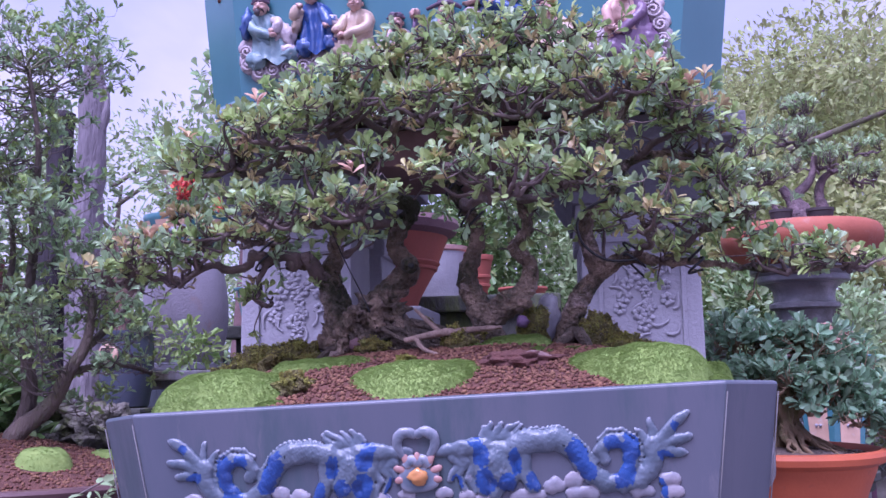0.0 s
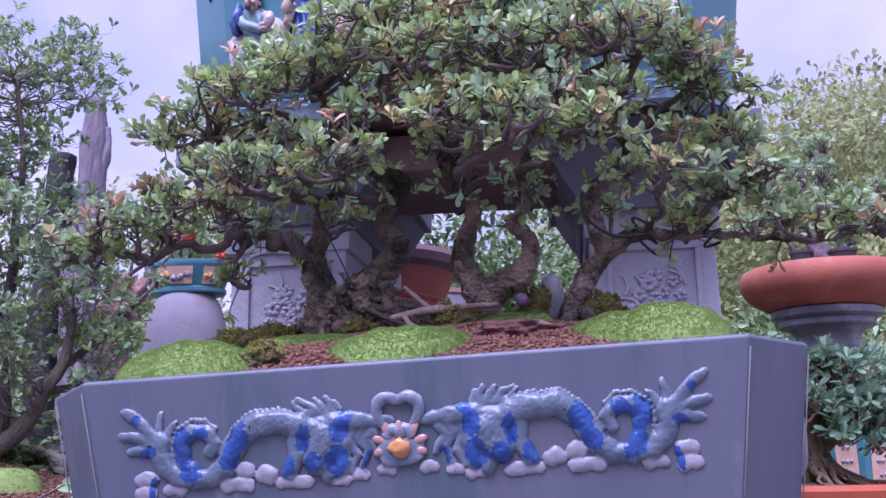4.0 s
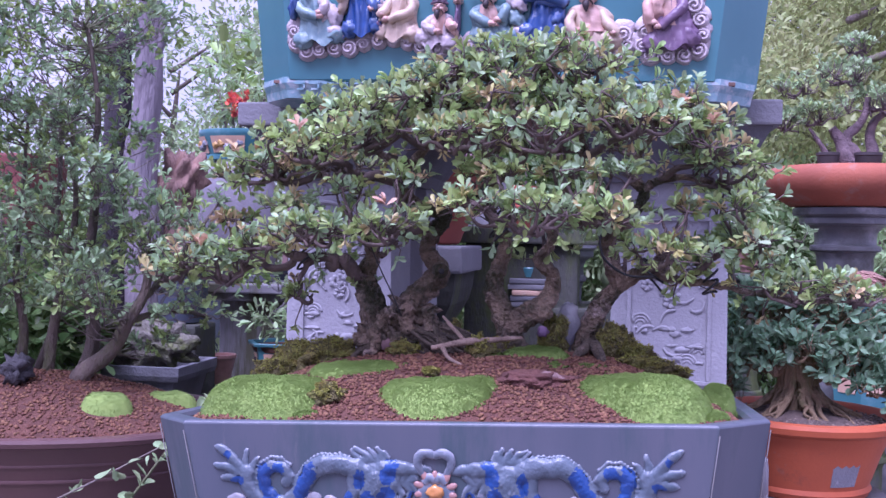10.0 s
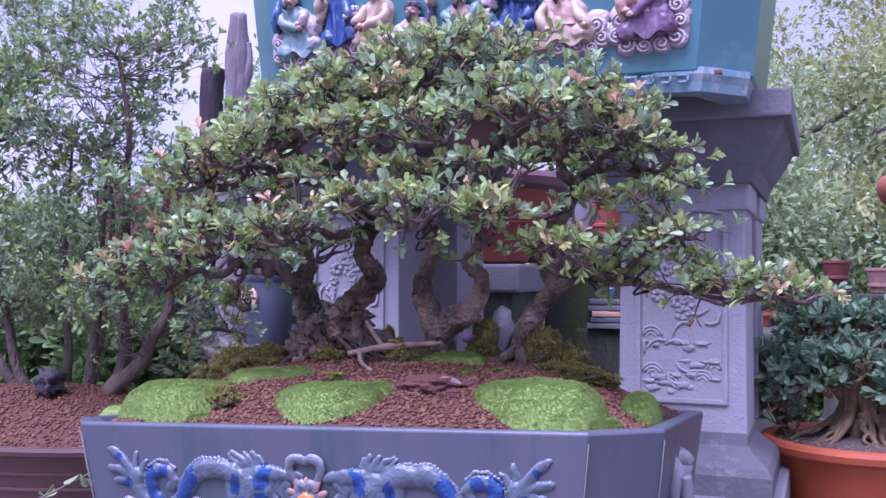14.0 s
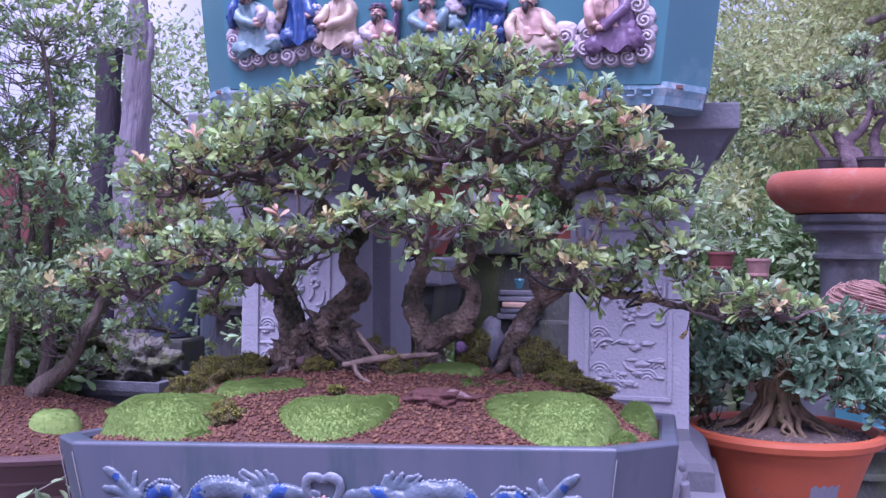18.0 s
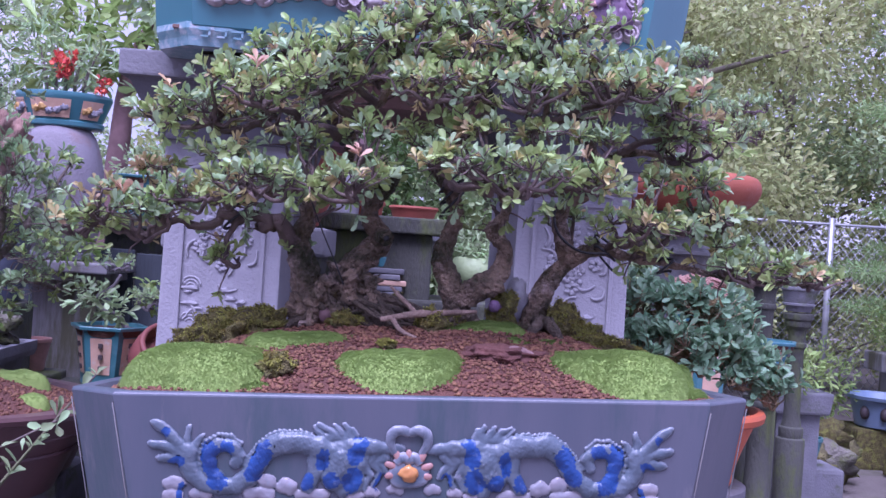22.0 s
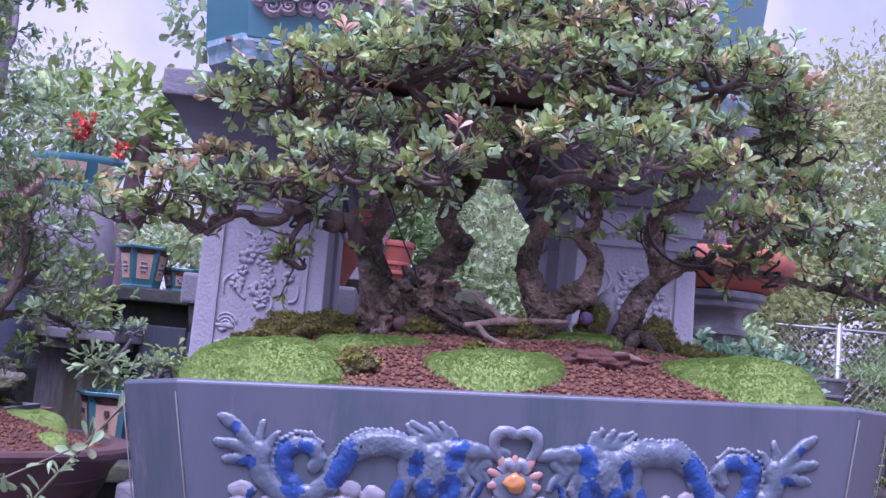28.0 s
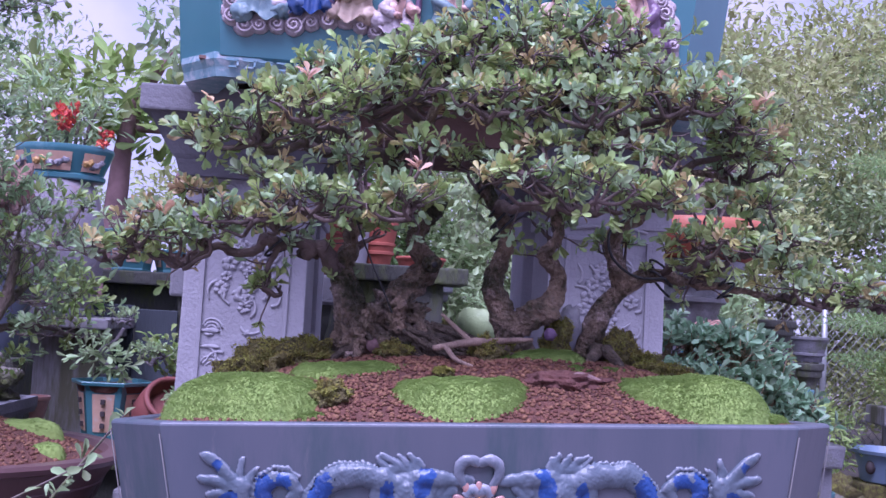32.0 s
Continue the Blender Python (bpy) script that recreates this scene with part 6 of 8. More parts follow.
for x, y, rx, ry, h in ((0.27, -0.1, 0.055, 0.04, 0.03), (0.34, 0.03, 0.05, 0.03, 0.02), (-0.1, -0.12, 0.06, 0.04, 0.03), (0.4, -0.06, 0.03, 0.025, 0.015)):
    moss_mound(rng, x, y, rx, ry, h, soil2, (-1.02, 0.72, 0.845), (0, 0, 0), leaves=int(500 + 380000 * rx * ry))
m = Buf()
m.blob((0, 0, 0), (0.03, 0.024, 0.026), 0.6, 6, 3, 31)
single("black_stone", m, shader("black_stone", (0.06, 0.055, 0.06), (0.035, 0.03, 0.035), 0.7, 40, 200, 0.6), "dark stone lying on the soil of the brown pot", "stone").location = (-0.945, 0.63, 0.94)
grp = thing("tree_group", "group of slender leafy trees growing in the brown pot", "bonsai", at=(-1.02, 0.72, 0.845))
GTR = []
BARK_GROUP = shader("dark_mossy_bark", (0.19, 0.145, 0.115), (0.085, 0.066, 0.055), 0.85, 22, 160, 0.9, spots=(0.12, 0.13, 0.05), spot_amount=0.38, spot_scale=10, streak=0.4, depth=0.01)
for pts, r, sd in (
    (((0.15, 0.0, 0.06), (0.17, -0.01, 0.09), (0.225, 0.01, 0.13), (0.255, 0.0, 0.19), (0.285, 0.02, 0.24), (0.3, 0.01, 0.33)), (0.021, 0.007), 1),
    (((0.14, 0.02, 0.06), (0.17, 0.03, 0.14), (0.165, 0.02, 0.22), (0.15, 0.03, 0.3), (0.168, 0.03, 0.42), (0.155, 0.04, 0.52), (0.175, 0.03, 0.62), (0.15, 0.02, 0.78)), (0.016, 0.004), 2),
    (((0.06, 0.04, 0.07), (0.062, 0.05, 0.15), (0.085, 0.04, 0.24), (0.092, 0.05, 0.33), (0.115, 0.05, 0.4), (0.1, 0.06, 0.5), (0.1, 0.05, 0.6)), (0.013, 0.003), 3),
    (((-0.01, 0.05, 0.07), (0.0, 0.05, 0.18), (-0.02, 0.04, 0.26), (-0.015, 0.05, 0.38), (0.0, 0.05, 0.6)), (0.011, 0.003), 4),
    (((-0.05, -0.02, 0.07), (-0.08, -0.03, 0.13), (-0.085, -0.04, 0.22), (-0.115, -0.05, 0.33), (-0.12, -0.05, 0.6)), (0.013, 0.003), 5),
    (((-0.1, 0.0, 0.07), (-0.16, 0.0, 0.14), (-0.2, 0.0, 0.2), (-0.22, 0.01, 0.3), (-0.27, 0.0, 0.5)), (0.012, 0.003), 6),
    (((0.0, 0.1, 0.07), (0.04, 0.12, 0.2), (0.02, 0.12, 0.34), (0.035, 0.12, 0.5), (0.03, 0.12, 0.66)), (0.01, 0.003), 7),
):
    b = Buf()
    rad = np.linspace(r[0], r[1], len(pts))
    b.tube(pts, rad, 10, 0.16, 2, sd)
    burrs(b, rng, pts, rad, 5, 0.5)
    GTR.append(along(pts, 4)[8:])
    part("trunk", b, BARK_GROUP, grp)
GPADS = []
for i in range(64):
    h = ((i * 0.618) % 1.0)
    a, rad = rng.uniform(0, 6.283), rng.uniform(0.1, 1) ** 0.6
    w = 0.38 * (1.0 - 0.5 * max(0, h - 0.4)) * (0.8 + 0.2 * min(1, h * 3))
    GPADS.append((0.0 + math.cos(a) * rad * w, 0.03 + math.sin(a) * rad * 0.24, 0.24 + h * 0.7, 0.105, 0.09, 0.07))
for pts, r in ((((0.285, 0.02, 0.24), (0.3, 0.1, 0.29), (0.29, 0.2, 0.34), (0.3, 0.28, 0.4), (0.29, 0.38, 0.45)), (0.008, 0.002)), (((0.255, 0, 0.19), (0.3, 0.08, 0.21), (0.32, 0.16, 0.2), (0.33, 0.24, 0.18)), (0.008, 0.003))):
    GTR.append(along(pts, 4))
    part("branch", Buf().tube(pts, np.linspace(r[0], r[1], len(pts)), 8, 0.2, 2), BARK_GROUP, grp)
GPADS += [(0.3, 0.13, 0.3, 0.085, 0.07, 0.045), (0.29, 0.25, 0.37, 0.06, 0.06, 0.035), (0.33, 0.2, 0.2, 0.08, 0.07, 0.05), (0.36, 0.03, 0.26, 0.08, 0.06, 0.045), (0.29, 0.37, 0.45, 0.022, 0.035, 0.016), (0.22, 0.2, 0.3, 0.09, 0.08, 0.06), (0.26, 0.12, 0.14, 0.07, 0.06, 0.05), (0.3, 0.0, 0.34, 0.1, 0.07, 0.05), (0.38, 0.02, 0.28, 0.08, 0.06, 0.045), (0.26, -0.02, 0.45, 0.08, 0.06, 0.04), (0.33, 0.03, 0.2, 0.07, 0.05, 0.04), (0.2, -0.05, 0.3, 0.07, 0.05, 0.04), (-0.2, -0.08, 0.3, 0.1, 0.06, 0.06), (-0.3, -0.05, 0.4, 0.1, 0.07, 0.07)]
old, fresh, tw = grow(rng, GTR, GPADS, 5.6, 0.0182, 0.48, 0.0006, young=0.34, count=(5, 7), droop=0.28, loose=60, dense=0.45)
part("crown", leaf_mesh("crown", *old, LEAF_GROUP), None, grp, kind="stuff")
part("young_leaves", leaf_mesh("young_leaves", *fresh, LEAF_LIME), None, grp, "lime-green young leaves", kind="stuff")
part("twig_tangle", tw, BARK_GREY, grp, kind="stuff")

# stand below the brown pot
b = Buf()
b.box((-1.02, 0.74, 0.33), (0.6, 0.34, 0.66), 0.01)
single("stone_block", b, STONE_DARK, "dark stone block under the long brown pot", "stand", smooth=False)


# ---- turned stone stand with a terracotta dish and its bonsai ----
def turned_stand(x, y, top, label, s=1.0, mat=STONE_DARK):
    o = thing("stone_stand", label, "stand", at=(x, y, 0))
    steps = [(0.158, 0.0), (0.164, 0.003), (0.164, 0.022), (0.16, 0.026), (0.15, 0.028), (0.142, 0.033), (0.143, 0.036), (0.143, 0.05), (0.138, 0.055), (0.122, 0.058), (0.106, 0.068), (0.097, 0.08), (0.094, 0.1), (0.096, 0.118), (0.106, 0.121), (0.109, 0.125), (0.109, 0.136), (0.105, 0.14), (0.094, 0.143), (0.087, 0.16), (0.085, 0.3), (0.092, 0.42), (0.11, 0.46), (0.13, 0.465), (0.134, 0.47), (0.134, 0.5), (0.13, 0.505), (0.155, 0.51), (0.16, 0.515)]
    rows = [(r * s, top - d * min(1.0, top / 0.6)) for r, d in steps] + [(0.16 * s, 0.0)]
    for name, i, j in (("cap", 0, 10), ("neck", 9, 14), ("ring", 13, 19), ("shaft", 18, 23), ("foot", 22, len(rows))):
        part(name, Buf().lathe(rows[i:j][::-1], n=44), mat, o)
    return o


turned_stand(0.929, 2.26, 1.335, "dark turned stone stand under the terracotta dish", 1.0, TURNED)
dish = thing("terracotta_dish", "wide round terracotta dish with a rolled rim", "pot", at=(0.929, 2.26, 1.335))
b = Buf()
b.lathe([(0.15, 0.0), (0.18, 0.004), (0.202, 0.016), (0.228, 0.032), (0.248, 0.05), (0.26, 0.072), (0.263, 0.092), (0.258, 0.112), (0.247, 0.125), (0.232, 0.131), (0.216, 0.128), (0.2, 0.1)], n=56, sx=0.955, sy=0.93)
part("bowl", b, TERRA, dish)
b = Buf()
b.lathe([(0.17, 0.0075), (0.177, 0.008), (0.18, 0.012), (0.176, 0.015)], n=56, sx=0.955, sy=0.93)
part("ridge", b, TERRA_DARK, dish)
s = Buf()
s.lathe([(0.19, 0.09), (0.205, 0.1), (0.1, 0.125), (0.01, 0.13)], n=30)
single("soil", s, SOIL, "dark soil in the terracotta dish", "soil", kind="stuff").location = (0.929, 2.26, 1.335)


def small_tree(name, label, at, trunks, pads, per, leaf, mat, bark, young=None, group="", width=0.5):
    o = thing(name, label, "bonsai", group, at=at)
    for i, (pts, r0, r1) in enumerate(trunks):
        b = Buf()
        b.tube(pts, np.linspace(r0, r1, len(pts)), 10, 0.16, 2, i + 3)
        part("trunk", b, bark, o)
    old, fresh, tw = crown(rng, pads, per, leaf, width, 0.002, young=0.15 if young else 0.0, count=(4, 7), shell=0.2)
    part("crown", leaf_mesh("crown", *old, mat), None, o, kind="stuff")
    if fresh is not None and young:
        part("young_leaves", leaf_mesh("young_leaves", *fresh, young), None, o, kind="stuff")
    part("twig_tangle", tw, bark, o, kind="stuff")
    return o


MAUVE_BARK = shader("mauve_bark", (0.27, 0.19, 0.2), (0.15, 0.105, 0.115), 0.88, 40, 200, 0.9, depth=0.012)
small_tree("bonsai_tree", "low dark bonsai with twisted trunk in the terracotta dish", (0.929, 2.26, 1.455),
           [(((0.0, 0, 0), (0.03, 0, 0.05), (-0.02, 0, 0.1), (0.05, 0, 0.16), (0.06, 0, 0.25)), 0.03, 0.008), (((0.05, 0.02, 0), (0.09, 0.02, 0.05), (0.07, 0.03, 0.11), (0.09, 0.03, 0.18), (0.16, 0.03, 0.2)), 0.026, 0.006), (((0.02, 0, 0.0), (-0.01, -0.01, 0.05), (-0.02, 0, 0.1), (-0.05, 0, 0.14)), 0.03, 0.014), (((-0.04, 0, 0.0), (-0.07, 0, 0.07), (-0.12, 0, 0.14)), 0.013, 0.005)],
           [(-0.1, 0, 0.19, 0.12, 0.09, 0.05), (0.08, 0, 0.24, 0.13, 0.1, 0.06), (0.0, 0.02, 0.33, 0.13, 0.1, 0.05), (-0.2, 0.02, 0.17, 0.09, 0.08, 0.04), (0.2, 0, 0.18, 0.1, 0.08, 0.045), (0.02, 0, 0.41, 0.08, 0.07, 0.04), (0.24, 0.03, 0.28, 0.07, 0.06, 0.04), (-0.16, 0.0, 0.28, 0.09, 0.08, 0.045)], 8, 0.022, LEAF_B, MAUVE_BARK, LEAF)

for x, r in ((0.85, 0.034), (0.97, 0.04)):
    single("black_pot", Buf().lathe([(r * 0.8, 0), (r * 0.85, 0.004), (r, 0.045), (r * 1.06, 0.047), (r * 1.06, 0.056), (r * 0.95, 0.056), (r * 0.9, 0.04)], (x, 2.16, 1.45), 24), INK, "small black plastic pot standing in the terracotta dish", "pot", "small black pots")

# ---- orange pot with a thick-trunked shrub ----
op = thing("orange_pot", "round orange clay pot with a patched scale relief", "pot", at=(0.607, 1.15, 0.843))
b = Buf()
b.lathe([(0.12, -0.16), (0.135, -0.158), (0.142, -0.145), (0.138, -0.135), (0.16, -0.07), (0.176, -0.03), (0.178, -0.022), (0.188, -0.018), (0.199, -0.012), (0.202, 0.0), (0.198, 0.008), (0.185, 0.01), (0.178, 0.002), (0.172, -0.02)], n=56)
part("body", b, ORANGE_POT, op)
for a in (-2.15, -1.0):
    e = Buf()
    for i in range(12):
        for j in range(10):
            aa, z = a + (i - 5.5) * 0.034 + (j % 2) * 0.017, -0.045 - j * 0.0075
            if ((i - 5.5) / 6) ** 2 + ((j - 4.5) / 5) ** 2 > 1:
                continue
            r = 0.1775 + z * 0.32
            e.blob((r * math.cos(aa), r * math.sin(aa), z), (0.0028, 0.0028, 0.0046), 0.1, 3, 1, i + j)
    part("scale_relief", e, ORANGE_POT, op, "fish-scale relief in orange clay", kind="stuff")
e = Buf()
e.add([((0.172 + z * 0.3 + 0.0085) * math.cos(a), (0.172 + z * 0.3 + 0.0085) * math.sin(a), z) for z in (-0.04, -0.08, -0.125) for a in np.linspace(-1.35, -0.95, 8)], [(k * 8 + i, k * 8 + i + 1, (k + 1) * 8 + i + 1, (k + 1) * 8 + i) for k in range(2) for i in range(7)])
part("grey_patch", e, STONE, op, "grey cement patch on the clay")
s = Buf()
s.lathe([(0.172, -0.03), (0.178, -0.008), (0.1, 0.004), (0.02, 0.012)], n=30)
single("soil", s, shader("dry_brown_soil", (0.21, 0.155, 0.13), (0.13, 0.098, 0.085), 0.95, 30, 260, 0.9), "dry grey-brown soil in the orange pot", "soil", kind="stuff").location = (0.607, 1.15, 0.843)
spots = [(0.17 * math.sqrt(u) * math.cos(a), 0.17 * math.sqrt(u) * math.sin(a)) for u, a in zip(rng.uniform(0, 1, 900), rng.uniform(0, 6.28, 900))]
granules("soil_crumbs", "dry crumbs and litter on the soil of the orange pot", rng, spots, 0.003, lambda x, y: 0.008 - 0.09 * max(0.0, math.hypot(x, y) - 0.02) ** 1.05, (0.607, 1.15, 0.843), (0, 0, 0), shader("soil_litter", (0.25, 0.19, 0.15), (0.16, 0.12, 0.1), 0.95, 60, 300, 0.4, island=0.4))
sh = []
rs_ = np.random.RandomState(3)
for k in range(15):
    a = k * 0.42 + rs_.uniform(-0.12, 0.12)
    b_ = a + rs_.uniform(-0.45, 0.45)
    g_ = a + rs_.uniform(0.25, 0.6) * (1 if k % 2 else -1)
    c, q, u = math.cos, math.sin, rs_.uniform(0.8, 1.25)
    sh.append((((0.02 * c(a), 0.02 * q(a), 0.13), (0.03 * c(a), 0.03 * q(a), 0.085), (0.036 * c(b_), 0.036 * q(b_), 0.05), (0.055 * c(a), 0.055 * q(a), 0.028), (0.085 * u * c(b_), 0.085 * u * q(b_), 0.01), (0.12 * u * c(b_), 0.12 * u * q(b_), -0.004)), 0.0135 * u, 0.0035))
    sh.append((((0.04 * c(a), 0.04 * q(a), 0.05), (0.062 * c(g_), 0.062 * q(g_), 0.026), (0.095 * c(a), 0.095 * q(a), 0.006), (0.13 * u * c(g_), 0.13 * u * q(g_), -0.006)), 0.007 * u, 0.002))
sh += [(((0, 0, 0.0), (-0.005, 0, 0.06), (0.01, 0, 0.1), (0.05, 0, 0.15)), 0.034, 0.016), (((0.02, 0, 0.07), (0.07, 0, 0.1), (0.12, -0.01, 0.13)), 0.02, 0.009), (((-0.02, 0, 0.07), (-0.06, 0, 0.11), (-0.1, 0, 0.16)), 0.018, 0.008)]
small_tree("potted_shrub", "dense blue-green shrub with ribbed tan trunk in the orange pot", (0.597, 1.165, 0.849), sh,
           [(-0.12, -0.02, 0.144, 0.08, 0.09, 0.06), (-0.02, -0.06, 0.154, 0.09, 0.07, 0.05), (0.09, -0.05, 0.134, 0.1, 0.08, 0.055), (0.19, -0.01, 0.104, 0.08, 0.07, 0.045), (-0.06, 0.02, 0.234, 0.1, 0.09, 0.055), (0.07, 0.02, 0.224, 0.1, 0.09, 0.055), (-0.15, 0.02, 0.044, 0.05, 0.06, 0.06), (0.15, 0.05, 0.174, 0.08, 0.07, 0.05), (0.22, -0.04, 0.064, 0.06, 0.05, 0.035), (-0.16, -0.03, 0.094, 0.05, 0.06, 0.05), (0.14, -0.08, 0.074, 0.06, 0.04, 0.03), (0.2, -0.06, 0.045, 0.05, 0.04, 0.03), (-0.06, -0.08, 0.115, 0.05, 0.03, 0.025), (0.06, -0.09, 0.1, 0.05, 0.03, 0.025)], 17, 0.028, LEAF_BLUE, BARK_TAN, None)
b = Buf()
b.lathe([(0.16, 0.0), (0.16, 0.12), (0.12, 0.16), (0.11, 0.5), (0.15, 0.56), (0.17, 0.6), (0.17, 0.655)], n=36)
ob = single("stone_stand", b, STONE_DARK, "dark mossy round stone stand under the orange pot", "stand")
ob.location = (0.607, 1.15, 0.028)


# ---- left background: dome jar, oval flower pot, dead trunk, stained plinth ----
jar = thing("stone_jar", "smooth grey dome-shaped stone jar", "jar", at=(-1.188, 2.367, 0))
part("body", Buf().lathe([(0.118, 1.064), (0.124, 1.07), (0.136, 1.12), (0.147, 1.17), (0.151, 1.22), (0.15, 1.27), (0.144, 1.33), (0.133, 1.39), (0.116, 1.445), (0.105, 1.465), (0.09, 1.482)], n=48), shader("mottled_grey_stone", (0.26, 0.24, 0.27), (0.19, 0.17, 0.19), 0.7, 7, 120, 0.25, spots=(0.25, 0.18, 0.17), spot_amount=0.3, spot_scale=6), jar)
part("foot_ring", Buf().lathe([(0.12, 1.04), (0.135, 1.042), (0.135, 1.062), (0.12, 1.066)], n=48), STONE_DARK, jar)
OCHRE = shader("ochre_glaze", (0.58, 0.36, 0.12), (0.46, 0.27, 0.09), 0.4, 60, 200, 0.3, depth=0.003)
ov = thing("oval_pot", "oval turquoise pot with cream relief panels", "pot", at=(-1.188, 2.367, 1.482))
b = Buf()
b.lathe([(0.13, 0.0), (0.137, 0.004), (0.137, 0.014), (0.13, 0.018), (0.15, 0.06), (0.157, 0.075), (0.16, 0.082), (0.158, 0.09), (0.148, 0.092), (0.145, 0.08)], n=48, sy=0.7)
part("body", b, TURQ, ov)
ov.scale = (1.0, 1.0, 1.25)
for a0, a1 in ((-2.1, -1.2), (-0.95, -0.4), (-2.8, -2.3)):
    e, g, h = Buf(), Buf(), Buf()
    n = 10
    e.add([((0.1315 + (z - 0.018) * 0.45 + 0.004) * math.cos(a), (0.1315 + (z - 0.018) * 0.45 + 0.004) * math.sin(a) * 0.7, z) for z in (0.022, 0.045, 0.07) for a in np.linspace(a0, a1, n)], [(k * n + i, k * n + i + 1, (k + 1) * n + i + 1, (k + 1) * n + i) for k in range(2) for i in range(n - 1)])
    for q in range(5):
        a = a0 + (a1 - a0) * (0.15 + 0.7 * q / 4)
        (g if q < 2 else h).blob((0.147 * math.cos(a), 0.147 * math.sin(a) * 0.7, 0.043 + 0.006 * math.sin(q * 2)), (0.0125, 0.006, 0.009), 0.55, 5, 3, q)
    panel = part("relief_panel", e, CREAM, ov, "peach-coloured relief panel")
    part("flower_relief", g, OCHRE, panel, "ochre flower in relief")
    part("flower_relief", h, RELIEF_WHITE, panel, "white flowers in relief")
fl = thing("flowering_shrub", "leafy shrub with red flower heads in the oval pot", "shrub", at=(-1.188, 2.367, 1.595))
for q in range(5):
    part("stem", Buf().tube([(q * 0.03 - 0.06, 0, 0), (q * 0.035 - 0.07, 0, 0.08), (q * 0.05 - 0.1, 0.02, 0.16)], [0.007, 0.006, 0.003], 6, 0.1), BARK_GREY, fl)
v, f = scatter_leaves(rng, [(-0.06, 0, 0.12, 0.13, 0.1, 0.1), (0.06, 0, 0.09, 0.12, 0.1, 0.08), (-0.1, 0, 0.22, 0.07, 0.06, 0.1), (0.08, 0, 0.2, 0.03, 0.03, 0.09)], 480, 0.042, 0.26, shell=0.05)
part("leaves", leaf_mesh("leaves", v, f, LEAF_B), None, fl, kind="stuff")
for x, y, z in ((0.03, -0.08, 0.07), (0.05, -0.06, 0.11), (0.13, -0.04, 0.03), (0.0, -0.09, 0.1)):
    v, f = rosettes(rng, np.array([(x, y, z)] * 8) + rng.normal(size=(8, 3)) * 0.016, rng.normal(size=(8, 3)) * 0.5 + np.array([0, -0.5, 0.6]), 0.02, 0.75, (8, 10))
    part("flower_head", leaf_mesh("flower_head", v, f, RED_FLOWER), None, fl, "red flower head")
dw = thing("dead_trunk", "tall weathered grey standing dead trunk", "trunk", at=(-1.29, 1.84, 0.03))
b = Buf()
b.tube([(-0.02, 0.05, -0.02), (-0.02, 0.04, 0.6), (0.0, 0.0, 1.1), (-0.03, 0, 1.4), (0.0, 0, 1.65), (0.0, 0, 1.85), (0.0, 0, 2.0)], [0.075, 0.07, 0.06, 0.052, 0.043, 0.038, 0.026], 16, 0.25, 2, 4)
b.tube([(0.02, 0, 1.75), (0.045, 0, 1.82), (0.04, 0, 1.9)], [0.02, 0.014, 0.008], 8, 0.2)
part("trunk", b, DEADWOOD, dw)
b = Buf()
b.tube([(-0.1, 0.02, -0.02), (-0.1, 0.02, 0.6), (-0.14, 0.02, 1.2), (-0.12, 0.02, 1.5), (-0.12, 0.03, 1.83)], [0.06, 0.055, 0.05, 0.045, 0.035], 14, 0.28, 2, 6)
part("dark_trunk", b, shader("charred_wood", (0.045, 0.035, 0.045), (0.03, 0.025, 0.03), 0.9, 14, 90, 0.8, streak=0.2), dw, "dark charred trunk beside it")
pl = thing("stained_plinth", "square grey stone plinth streaked with dark stains under the jar", "plinth", at=(-1.11, 2.365, 0))
part("shaft", Buf().box((0, 0, 0.8), (0.212, 0.212, 0.36), 0.008), STONE_STAINED, pl, smooth=False)
part("base", Buf().box((0, 0, 0.3), (0.26, 0.26, 0.6), 0.012).box((0, 0, 0.612), (0.285, 0.285, 0.03), 0.01), STONE_STAINED, pl, smooth=False)
part("cap", Buf().box((-0.03, 0, 0.99), (0.33, 0.33, 0.03), 0.006).box((-0.03, 0, 1.021), (0.375, 0.375, 0.034), 0.006), STONE_STAINED, pl, smooth=False)


